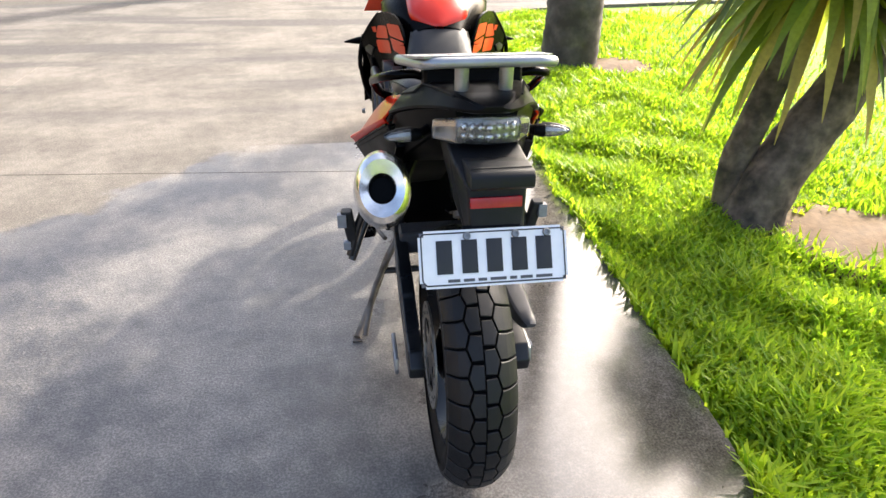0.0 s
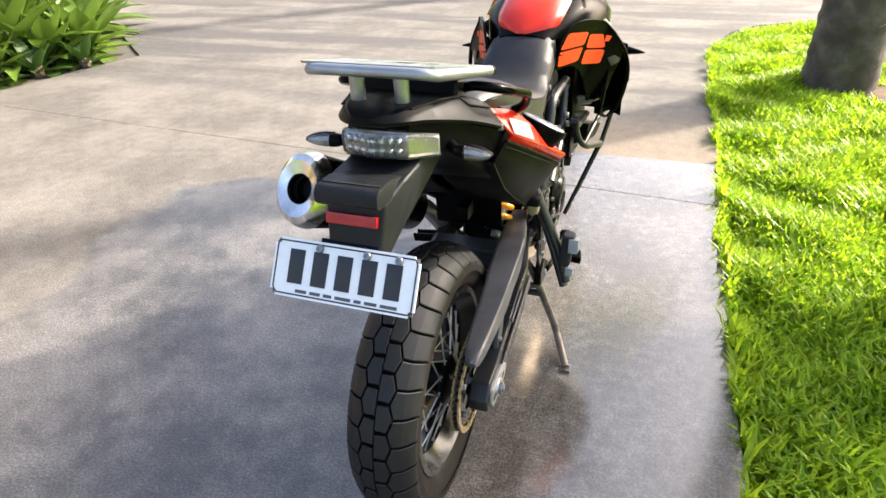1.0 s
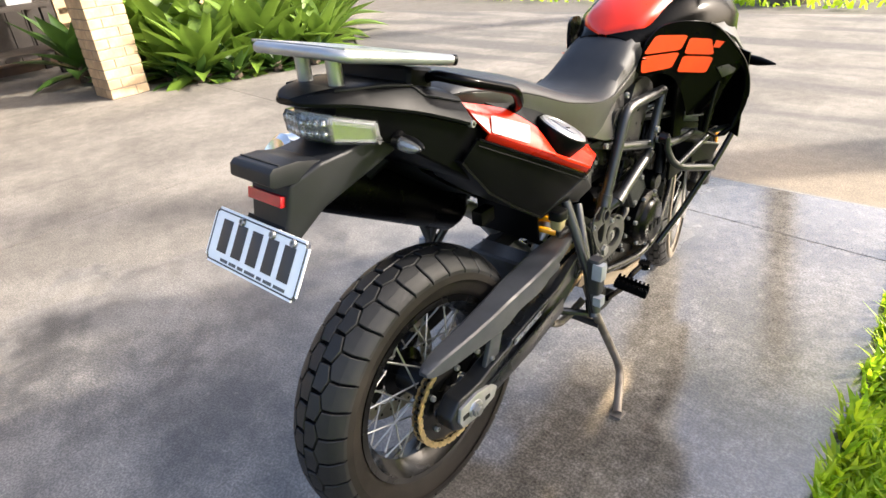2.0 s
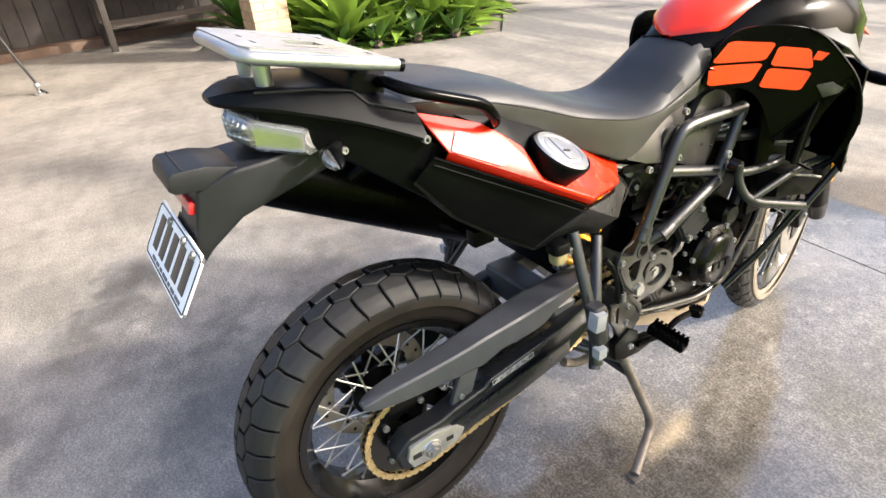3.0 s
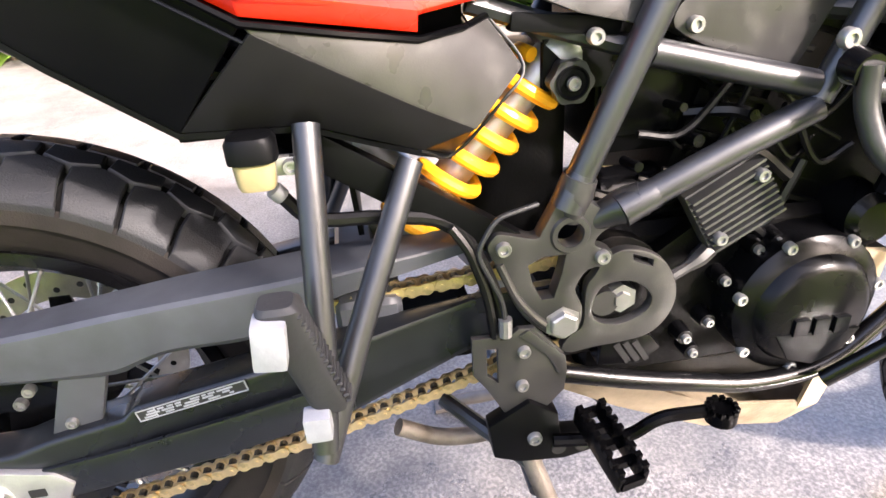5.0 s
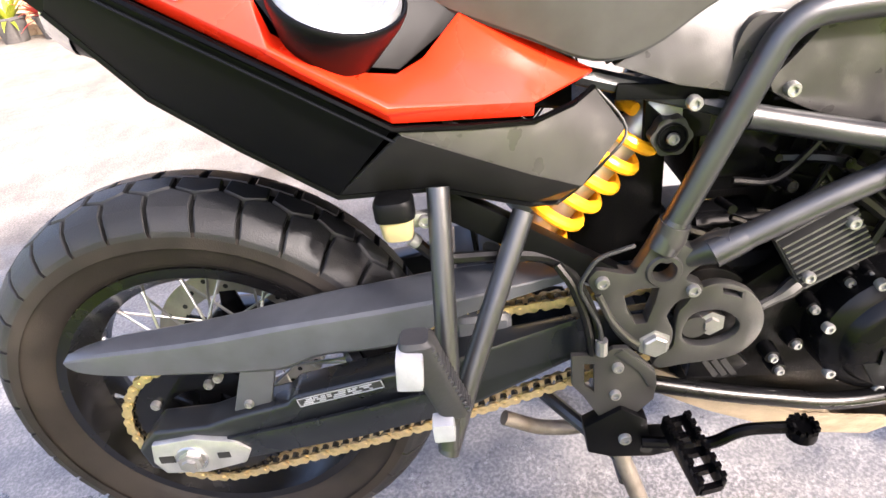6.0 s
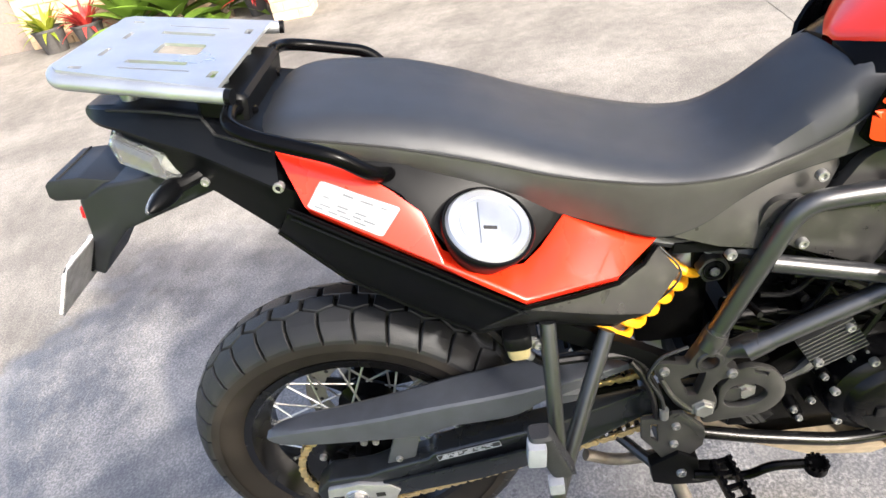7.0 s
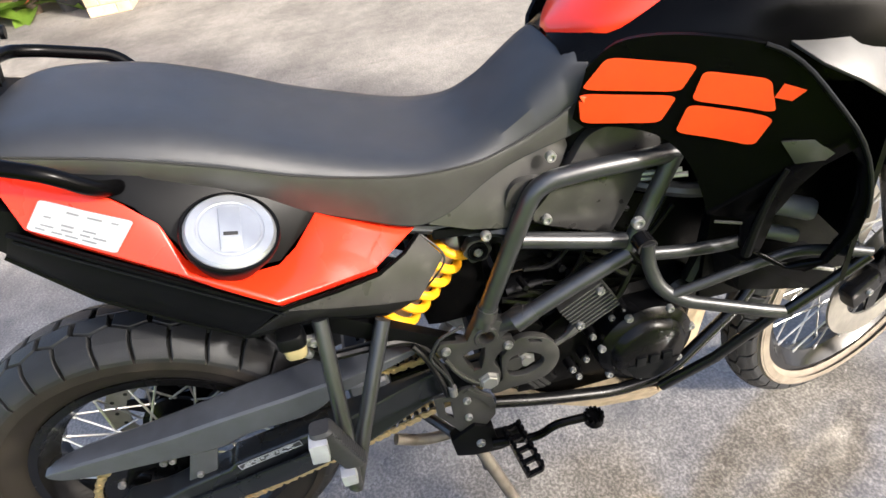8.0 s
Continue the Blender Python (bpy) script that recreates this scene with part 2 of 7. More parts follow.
def strip_shell(pairs, thick, bm=None, bevel=0.003, cuts=3):
    """A bent panel between an upper and a lower row of points, with thickness inwards (towards x = 0)."""
    b = bmesh.new()
    top = [b.verts.new(p) for p, _ in pairs]
    low = [b.verts.new(q) for _, q in pairs]
    for i in range(len(pairs) - 1):
        f = [top[i], top[i + 1], low[i + 1], low[i]]
        f = [v for k, v in enumerate(f) if all((v.co - w.co).length > 1e-5 for w in f[:k])]
        if len(f) > 2:
            b.faces.new(f)
    bmesh.ops.remove_doubles(b, verts=b.verts, dist=1e-5)
    bmesh.ops.recalc_face_normals(b, faces=b.faces)
    side = sum(f.normal.x * f.calc_center_median().x for f in b.faces)
    if side < 0:
        bmesh.ops.reverse_faces(b, faces=b.faces)
    r = bmesh.ops.solidify(b, geom=list(b.faces), thickness=thick)
    if bevel:
        sharp = [e for e in b.edges if len(e.link_faces) == 2 and e.calc_face_angle(0) > 0.6]
        bmesh.ops.bevel(b, geom=sharp, offset=bevel, segments=2, affect="EDGES", profile=0.6)
    return join(bm, b)


def pierced(outer, holes, x0, x1, bevel=0.0):
    """A plate with through holes: (y, z) outlines between two x."""
    b = bmesh.new()
    edges = []
    for loop in [outer] + holes:
        vs = [b.verts.new((x0, y, z)) for y, z in loop]
        edges += [b.edges.new((vs[i], vs[(i + 1) % len(vs)])) for i in range(len(vs))]
    bmesh.ops.triangle_fill(b, use_beauty=True, use_dissolve=False, edges=edges)
    r = bmesh.ops.extrude_face_region(b, geom=list(b.faces))
    bmesh.ops.translate(b, vec=(x1 - x0, 0, 0), verts=[v for v in r["geom"] if isinstance(v, bmesh.types.BMVert)])
    bmesh.ops.recalc_face_normals(b, faces=b.faces)
    if bevel:
        rim = [e for e in b.edges if len(e.link_faces) == 2 and e.calc_face_angle(0) > 1.2 and abs(e.verts[0].co.x - e.verts[1].co.x) < 1e-6]
        bmesh.ops.bevel(b, geom=rim, offset=bevel, segments=2, affect="EDGES", profile=0.6)
    return b


def rounded(poly, n=4):
    """A closed outline made smooth."""
    return [(p.x, p.y) for p in smooth_path([Vector((y, z, 0)) for y, z in poly], n, closed=True)]


def round_hole(y, z, r, n=20):
    return [(y + r * math.cos(2 * math.pi * k / n), z + r * math.sin(2 * math.pi * k / n)) for k in range(n)]


def mirrored(bm):
    """A copy reflected in x = 0."""
    c = bm.copy()
    bmesh.ops.scale(c, vec=(-1, 1, 1), verts=c.verts)
    bmesh.ops.reverse_faces(c, faces=c.faces)
    return c


def bolt_mesh(name, r=0.008, h=0.006, material=None):
    """A round-head screw along +x, with a socket."""
    b = lathe([(0.0001, h * 0.5), (r * 0.45, h * 0.5), (r * 0.5, h), (r * 0.85, h), (r, h * 0.6), (r, -0.004)], 14)
    return finish(name, b, material or ZINC)


BOLT = bolt_mesh("bolt", 0.0068, 0.005)


HEX = finish("hex_bolt", lathe([(0.0001, 0.0075), (0.0068, 0.0075), (0.0080, 0.0062), (0.0080, 0.0), (0.0105, 0.0), (0.0105, -0.003)], 6), ZINC)


def bolts(parent, places, r=0.008, name="bolt"):
    for p in places:
        part(name, HEX if r >= 0.012 else BOLT, None, parent, m=Matrix.Translation(p) @ Matrix.Diagonal((1, r / 0.008, r / 0.008, 1)))


# ---- ground, driveway and lawn ----
def ground_mat():
    m = bpy.data.materials.new("lawn_soil")
    m.use_nodes = True
    nt = m.node_tree
    b = nt.nodes["Principled BSDF"]
    co = nt.nodes.new("ShaderNodeTexCoord")
    n = nt.nodes.new("ShaderNodeTexNoise")
    n.inputs["Scale"].default_value, n.inputs["Detail"].default_value = 1.1, 10
    nt.links.new(co.outputs["Object"], n.inputs["Vector"])
    r = nt.nodes.new("ShaderNodeValToRGB")
    r.color_ramp.elements[0].position, r.color_ramp.elements[0].color = 0.35, (0.12, 0.215, 0.014, 1)
    r.color_ramp.elements[1].position, r.color_ramp.elements[1].color = 0.65, (0.18, 0.29, 0.022, 1)
    nt.links.new(n.outputs["Fac"], r.inputs["Fac"])
    n2 = nt.nodes.new("ShaderNodeTexNoise")
    n2.inputs["Scale"].default_value, n2.inputs["Detail"].default_value = 45, 6
    nt.links.new(co.outputs["Object"], n2.inputs["Vector"])
    mul = nt.nodes.new("ShaderNodeMix")
    mul.data_type, mul.blend_type = "RGBA", "OVERLAY"
    mul.inputs["Factor"].default_value = 0.6
    nt.links.new(r.outputs["Color"], mul.inputs["A"])
    nt.links.new(n2.outputs["Fac"], mul.inputs["B"])
    nt.links.new(mul.outputs["Result"], b.inputs["Base Color"])
    b.inputs["Roughness"].default_value = 0.9
    bp = nt.nodes.new("ShaderNodeBump")
    bp.inputs["Strength"].default_value, bp.inputs["Distance"].default_value = 0.8, 0.03
    nt.links.new(n2.outputs["Fac"], bp.inputs["Height"])
    nt.links.new(bp.outputs["Normal"], b.inputs["Normal"])
    return m


def concrete_mat():
    """Broom-finished concrete, hosed down round the motorcycle: the wet part is darker and shines."""
    m = bpy.data.materials.new("concrete")
    m.use_nodes = True
    nt = m.node_tree
    b = nt.nodes["Principled BSDF"]
    co = nt.nodes.new("ShaderNodeTexCoord")

    def noise_node(scale, detail=6, rough=0.55):
        n = nt.nodes.new("ShaderNodeTexNoise")
        n.inputs["Scale"].default_value, n.inputs["Detail"].default_value, n.inputs["Roughness"].default_value = scale, detail, rough
        nt.links.new(co.outputs["Object"], n.inputs["Vector"])
        return n.outputs["Fac"]

    def math_node(op, a, c, clamp=False):
        n = nt.nodes.new("ShaderNodeMath")
        n.operation, n.use_clamp = op, clamp
        for k, v in enumerate((a, c)):
            if isinstance(v, (int, float)):
                n.inputs[k].default_value = v
            else:
                nt.links.new(v, n.inputs[k])
        return n.outputs[0]

    def ramp(v, lo, hi, a=0.0, z=1.0):
        n = nt.nodes.new("ShaderNodeMapRange")
        n.interpolation_type = "SMOOTHSTEP"
        for k, w in (("From Min", lo), ("From Max", hi), ("To Min", a), ("To Max", z)):
            n.inputs[k].default_value = w
        nt.links.new(v, n.inputs["Value"])
        return n.outputs["Result"]

    def mixed(f, a, c):
        n = nt.nodes.new("ShaderNodeMix")
        n.data_type = "RGBA"
        nt.links.new(f, n.inputs["Factor"])
        for k, v in (("A", a), ("B", c)):
            if isinstance(v, tuple):
                n.inputs[k].default_value = (*v, 1)
            else:
                nt.links.new(v, n.inputs[k])
        return n.outputs["Result"]

    # the hosed patch: a wide oval with a wandering rim
    mp = nt.nodes.new("ShaderNodeMapping")
    mp.vector_type = "TEXTURE"
    mp.inputs["Location"].default_value = WET_AT
    mp.inputs["Scale"].default_value = WET_SIZE
    nt.links.new(co.outputs["Object"], mp.inputs["Vector"])
    ln = nt.nodes.new("ShaderNodeVectorMath")
    ln.operation = "LENGTH"
    nt.links.new(mp.outputs["Vector"], ln.inputs[0])
    d = math_node("ADD", ln.outputs["Value"], math_node("MULTIPLY", math_node("SUBTRACT", noise_node(1.2, 7, 0.6), 0.5), 0.75))
    wet = ramp(d, 0.945, 1.015, 1.0, 0.0)
    sep = nt.nodes.new("ShaderNodeSeparateXYZ")
    nt.links.new(co.outputs["Object"], sep.inputs[0])
    wet = math_node("MULTIPLY", wet, ramp(sep.outputs["Y"], 3.27, 3.3, 1.0, 0.0))
    blot = noise_node(1.7, 8, 0.6)
    fine = noise_node(95, 5, 0.6)
    mottle = noise_node(14, 8, 0.65)
    grit = noise_node(420, 3, 0.6)
    stone = noise_node(150, 2, 0.5)
    dry = mixed(ramp(blot, 0.36, 0.66), (0.116, 0.106, 0.092), (0.184, 0.169, 0.147))
    mq = nt.nodes.new("ShaderNodeMapping")
    mq.inputs["Scale"].default_value = (0.22, 1.5, 1.0)
    nt.links.new(co.outputs["Object"], mq.inputs["Vector"])
    st = nt.nodes.new("ShaderNodeTexNoise")
    st.inputs["Scale"].default_value, st.inputs["Detail"].default_value = 1.6, 7
    nt.links.new(mq.outputs["Vector"], st.inputs["Vector"])
    streak = math_node("MULTIPLY", ramp(st.outputs["Fac"], 0.44, 0.62), ramp(sep.outputs["Y"], 3.2, 4.6))
    dry = mixed(streak, dry, (0.086, 0.081, 0.075))
    # dried silt beyond the joint by the lawn
    silt = math_node("MULTIPLY", math_node("MULTIPLY", ramp(sep.outputs["Y"], 3.28, 3.31), ramp(sep.outputs["Y"], 3.55, 4.2, 1.0, 0.0)), ramp(sep.outputs["X"], -0.5, 0.25))
    dry = mixed(silt, dry, (0.200, 0.165, 0.122))
    film = ramp(math_node("ADD", math_node("MULTIPLY", noise_node(6.0, 9, 0.66), 0.4), math_node("MULTIPLY", blot, 0.6)), 0.40, 0.60)
    damp = mixed(film, (0.060, 0.057, 0.053), (0.168, 0.158, 0.143))
    speck = noise_node(26, 6, 0.7)
    damp = mixed(math_node("MULTIPLY", ramp(speck, 0.54, 0.70), 0.35), damp, (0.225, 0.208, 0.182))
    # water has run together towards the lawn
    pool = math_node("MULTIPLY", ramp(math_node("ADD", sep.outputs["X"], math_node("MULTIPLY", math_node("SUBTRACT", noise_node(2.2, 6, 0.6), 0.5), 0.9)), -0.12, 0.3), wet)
    # wet concrete, its colour raised to carry part of the sky's reflection
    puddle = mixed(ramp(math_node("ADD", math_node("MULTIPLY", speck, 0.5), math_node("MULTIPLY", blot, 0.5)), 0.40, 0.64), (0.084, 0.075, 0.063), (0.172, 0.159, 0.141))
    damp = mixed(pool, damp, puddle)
    base = mixed(wet, dry, damp)
    grain = nt.nodes.new("ShaderNodeMix")
    grain.data_type, grain.blend_type = "RGBA", "MULTIPLY"
    grain.inputs["Factor"].default_value = 1.0
    nt.links.new(base, grain.inputs["A"])
    nt.links.new(math_node("MULTIPLY", ramp(mottle, 0.3, 0.7, 0.86, 1.12), math_node("MULTIPLY", ramp(fine, 0.3, 0.7, 0.82, 1.16), math_node("MULTIPLY", ramp(grit, 0.35, 0.7, 0.84, 1.16), math_node("ADD", 1.0, math_node("MULTIPLY", math_node("ADD", 0.5, math_node("MULTIPLY", wet, 0.25)), ramp(stone, 0.40, 0.62, -0.36, 0.40)))))), grain.inputs["B"])
    nt.links.new(grain.outputs["Result"], b.inputs["Base Color"])
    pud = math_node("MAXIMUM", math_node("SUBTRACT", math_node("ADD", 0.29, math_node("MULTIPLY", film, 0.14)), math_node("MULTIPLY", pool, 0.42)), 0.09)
    rough = nt.nodes.new("ShaderNodeMix")
    nt.links.new(wet, rough.inputs["Factor"])
    rough.inputs["A"].default_value = 0.85
    nt.links.new(math_node("ADD", pud, math_node("MULTIPLY", math_node("SUBTRACT", grit, 0.5), 0.06)), rough.inputs["B"])
    nt.links.new(rough.outputs["Result"], b.inputs["Roughness"])
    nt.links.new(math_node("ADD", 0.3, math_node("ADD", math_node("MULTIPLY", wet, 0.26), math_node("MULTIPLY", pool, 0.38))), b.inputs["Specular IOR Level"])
    b.inputs["IOR"].default_value = 1.6
    bp = nt.nodes.new("ShaderNodeBump")
    bp.inputs["Distance"].default_value = 0.004
    nt.links.new(math_node("ADD", math_node("MULTIPLY", stone, 1.0), math_node("ADD", math_node("MULTIPLY", fine, 0.7), math_node("MULTIPLY", grit, 0.5))), bp.inputs["Height"])
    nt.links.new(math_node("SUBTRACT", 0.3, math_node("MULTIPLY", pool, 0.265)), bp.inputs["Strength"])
    nt.links.new(bp.outputs["Normal"], b.inputs["Normal"])
    return m


WET_AT, WET_SIZE = (0.25, 1.5, 0.0), (2.15, 2.1, 50.0)
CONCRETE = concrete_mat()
LAWN = ground_mat()
JOINT = mat("joint_dirt", (0.09, 0.08, 0.068), 0.9, bump=0.5)
EDGE_X = 0.83

bm = bmesh.new()
bmesh.ops.create_grid(bm, x_segments=60, y_segments=60, size=150)
for v in bm.verts:
    v.co.z = -0.035
ground = new("ground", finish("ground", bm, LAWN))
tagged(ground, "bright green mown lawn reaching into the distance", "lawn", kind="structure")


def slab(poly, top=0.0, bevel=0.002):
    b = bmesh.new()
    f = b.faces.new([b.verts.new((x, y, top)) for x, y in poly])
    r = bmesh.ops.extrude_face_region(b, geom=[f])
    bmesh.ops.translate(b, vec=(0, 0, -0.14), verts=[v for v in r["geom"] if isinstance(v, bmesh.types.BMVert)])
    bmesh.ops.recalc_face_normals(b, faces=b.faces)
    rim = [e for e in b.edges if all(abs(v.co.z - top) < 1e-5 for v in e.verts)]
    bmesh.ops.bevel(b, geom=rim, offset=bevel, segments=2, affect="EDGES")
    return b


def ragged(x, y0, y1, n, amp, seed):
    rnd = random.Random(seed)
    return [(x + rnd.uniform(-amp, amp), y0 + (y1 - y0) * k / n) for k in range(n + 1)]


driveway = new("driveway", finish("driveway", box((14.6, 24, 0.1), (-6.5, -1.2, -0.068)), JOINT))
tagged(driveway, "grey concrete driveway, dark and wet round the motorcycle", "driveway", kind="structure")
G = 0.001
slabs = [
    ragged(EDGE_X, -6.0, 2.80 - G, 44, 0.007, 3) + [(-2.55 + G, 3.07 - G), (-2.55 + G, -6.0)],
    ragged(EDGE_X + 0.01, 2.80 + G, 5.5, 13, 0.007, 4) + [(0.93, 6.1), (1.05, 6.5), (1.3, 6.8), (1.7, 7.02), (2.4, 7.2), (4.5, 7.45), (12, 7.9), (12, 9.6), (4, 8.6), (0, 8.1), (-2.55 + G, 7.72), (-2.55 + G, 3.07 + G)],
    [(-2.55 - G, -6.0), (-2.55 - G, 3.07 - G), (-5.0 + G, 3.27 - G), (-5.0 + G, -6.0)],
    [(-2.55 - G, 3.07 + G), (-2.55 - G, 7.72), (-5.5, 7.35), (-9, 7.0), (-9, 6.3), (-5.3, 5.6), (-4.2, 4.7), (-4.5, 3.6), (-4.7, 3.245 + G)],
    [(-5.0 - G, -6.0), (-5.0 - G, 3.0), (-8.2, 3.0), (-8.2, -6.0)],
]
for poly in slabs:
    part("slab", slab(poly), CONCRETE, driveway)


FRONT_TURN, FRONT_Y = 14.0, 1.40

# ---- the motorcycle, on its centre stand; local x right, y ahead, z up ----
bike = thing("motorcycle", (0.06, 1.02, 0), "black and red adventure motorcycle with orange decals on its centre stand", "motorcycle")
V = Vector


def lerp3(a, b, t):
    return tuple(p + (q - p) * t for p, q in zip(a, b))


def fine_rows(rows, n):
    """Rows of numbers, made smooth between."""
    out = []
    for i in range(len(rows) - 1):
        p0, p1, p2, p3 = rows[max(i - 1, 0)], rows[i], rows[i + 1], rows[min(i + 2, len(rows) - 1)]
        for j in range(n):
            t = j / n
            out.append([0.5 * (2 * b + (c - a) * t + (2 * a - 5 * b + 4 * c - d) * t * t + (3 * b - a - 3 * c + d) * t ** 3) for a, b, c, d in zip(p0, p1, p2, p3)])
    out.append(list(rows[-1]))
    return out


# rear tyre
RC = (0, 0, 0.345)
R_TYRE, W_TYRE = 0.321, 0.075


def tyre_profile(r, w, bead, drop=0.0):
    half = [(r - drop, 0.0), (r - 0.003 - drop, w * 0.35), (r - 0.012 - drop, w * 0.62), (r - 0.030 - drop, w * 0.9), (r - 0.045, w * 0.985), (r - 0.06, w), ((r + bead) / 2 - 0.005, w * 0.96), (bead + 0.012, w * 0.83), (bead, w * 0.72), (bead - 0.004, w * 0.6)]
    return half[::-1] + [(a, -b) for a, b in half[1:]]


def tread_block(poly, depth, radius_at, name, material, nx=3):
    """A rubber block: an outline in (along, across) bent onto the tread."""
    b = bmesh.new()

    def place(u, x, d):
        r = radius_at(x) - d
        a = u / R_TYRE
        return (x, r * math.sin(a), r * math.cos(a))

    cu, cx = sum(p[0] for p in poly) / len(poly), sum(p[1] for p in poly) / len(poly)
    low = [b.verts.new(place(u, x, depth)) for u, x in poly]
    mid = [b.verts.new(place(u, x, 0.0015)) for u, x in poly]
    top = [b.verts.new(place(cu + (u - cu) * 0.93, cx + (x - cx) * 0.93, 0)) for u, x in poly]
    c = b.verts.new(place(cu, cx, 0))
    n = len(poly)
    for j in range(n):
        k = (j + 1) % n
        b.faces.new((low[j], low[k], mid[k], mid[j]))
        b.faces.new((mid[j], mid[k], top[k], top[j]))
        b.faces.new((top[j], top[k], c))
    return finish(name, b, material, 30)


def make_tyre(name, centre, label, pitches, turn=Matrix(), wide=1.0, rad=R_TYRE, bead=0.222, sidewall=None, shoulder=0.0738):
    m0 = Matrix.Translation(centre) @ turn
    prof = tyre_profile(rad, W_TYRE * wide, bead, 0.0115)
    b = lathe(prof, 96)
    me = finish(name, b, [sidewall or SIDEW, GROOVE])
    for p in me.polygons:
        if math.hypot(p.center.y, p.center.z) > rad - 0.040 * shoulder / 0.0738 * (1 if shoulder > 0.07 else 0.72):
            p.material_index = 1
    tyre = part(name, me, None, bike, label, m0)
    p = math.pi * R_TYRE / pitches - 0.0026
    # a row of six-sided blocks each side of the middle, and shoulder blocks set half a pitch on
    centre_poly = [(-p * 0.92, 0.0010), (-p * 0.98, 0.0240), (0, 0.0325), (p * 0.98, 0.0240), (p * 0.92, 0.0010)]
    mid_poly = [(-p, 0.0352), (-p, 0.0520), (p, 0.0520), (p, 0.0352), (0, 0.0268)]
    out_poly = [(-p, 0.0505), (-p * 0.92, 0.060), (-p * 0.75, shoulder), (p * 1.25, shoulder), (p * 1.08, 0.060), (p, 0.0505)]
    meshes = []
    for side in (1, -1):
        for poly, off in ((centre_poly, 0.0 if side > 0 else 0.5), (mid_poly, 0.5 if side > 0 else 0.0), (out_poly, 0.5 if side > 0 else 0.0)):
            q = [(u, x * side * wide) for u, x in poly]
            meshes.append((tread_block(q, 0.014, lambda x: rad - 0.030 * (abs(x) / (0.068 * wide)) ** 2.4, "tread_block", RUBBER), off))
    for k in range(pitches):
        for me, off in meshes:
            part("tread_block", me, None, tyre, m=Matrix.Rotation((k + off) * 2 * math.pi / pitches, 4, "X"))
    return tyre


rear_tyre = make_tyre("rear_tyre", RC, "dusty black rear tyre with deep tread blocks", 34)


def make_wheel(name, centre, label, rim_r, rim_w, hub_r, hub_w, spokes, turn=Matrix(), spoke_mat=SPOKE):
    m0 = Matrix.Translation(centre) @ turn
    w = rim_w
    prof = [(rim_r + 0.006, w), (rim_r + 0.007, w - 0.004), (rim_r - 0.004, w - 0.006), (rim_r - 0.012, w * 0.55), (rim_r - 0.026, w * 0.3), (rim_r - 0.028, 0), (rim_r - 0.026, -w * 0.3), (rim_r - 0.012, -w * 0.55), (rim_r - 0.004, -w + 0.006), (rim_r + 0.007, -w + 0.004), (rim_r + 0.006, -w), (rim_r - 0.008, -w), (rim_r - 0.018, -w * 0.65), (rim_r - 0.034, -w * 0.35), (rim_r - 0.036, 0), (rim_r - 0.034, w * 0.35), (rim_r - 0.018, w * 0.65), (rim_r - 0.008, w)]
    rim = part(name, finish(name, lathe(prof, 80, closed=True), RIM), None, bike, label, m0)
    h = [(0.012, hub_w + 0.01), (hub_r * 0.6, hub_w + 0.01), (hub_r, hub_w), (hub_r, hub_w - 0.008), (hub_r * 0.62, hub_w - 0.018), (hub_r * 0.58, 0), (hub_r * 0.62, -hub_w + 0.018), (hub_r, -hub_w + 0.008), (hub_r, -hub_w), (hub_r * 0.6, -hub_w - 0.01), (0.012, -hub_w - 0.01)]
    part("hub", lathe(h, 36), ENGCOV, rim, "black wheel hub")
    out_r = rim_r - 0.030
    for k in range(spokes):
        side = 1 if k % 2 else -1
        a0 = 2 * math.pi * (k + 0.5) / spokes
        lead = 0.62 if (k // 2) % 2 else -0.62
        a1 = a0 + lead
        p = V((side * (hub_w - 0.004), hub_r * 0.93 * math.sin(a1), hub_r * 0.93 * math.cos(a1)))
        q = V((side * 0.012, out_r * math.sin(a0), out_r * math.cos(a0)))
        d = (q - p).normalized()
        part("spoke", tube([p, q - d * 0.012, q - d * 0.011, q], [0.0021, 0.0021, 0.0034, 0.0034], 7), spoke_mat, rim)
    return rim


rear_wheel = make_wheel("rear_wheel", RC, "black spoked rear wheel", 0.216, 0.058, 0.062, 0.052, 40)


def disc(r0, r1, t):
    """A brake disc on the yz plane."""
    return lathe([(r0, t), (r1, t), (r1, -t), (r0, -t)], 64, closed=True)


def star(r0, r1, arms, t):
    """The disc's carrier: one star-shaped plate."""
    pts = []
    for k in range(arms):
        for da, r in ((-0.42, r0), (-0.13, r1), (0.13, r1), (0.42, r0)):
            a = 2 * math.pi * k / arms + da
            pts.append((r * math.sin(a), r * math.cos(a)))
    return prism(pts, -t, t)


DISCM = mat("brake_disc_steel", (0.35, 0.33, 0.29), 0.35, 0.9, bump=0.3, bump_scale=200)
part("brake_disc", disc(0.092, 0.1325, 0.0025), DISCM, rear_wheel, "drilled steel brake disc", Matrix.Translation((-0.078, 0, 0)))
part("disc_carrier", star(0.05, 0.096, 6, 0.002), ENGCOV, rear_wheel, m=Matrix.Translation((-0.076, 0, 0)))
for k in range(24):
    a = 2 * math.pi * k / 24
    r = 0.104 + 0.008 * (k % 3)
    part("disc_hole", lathe([(0.0001, 0.0032), (0.004, 0.0032), (0.004, -0.0032), (0.0001, -0.0032)], 10), HOLE, rear_wheel, m=Matrix.Translation((-0.078, r * math.sin(a), r * math.cos(a))))
spk = lathe([(0.06, 0.004), (0.099, 0.004), (0.099, -0.004), (0.06, -0.004)], 60, closed=True)
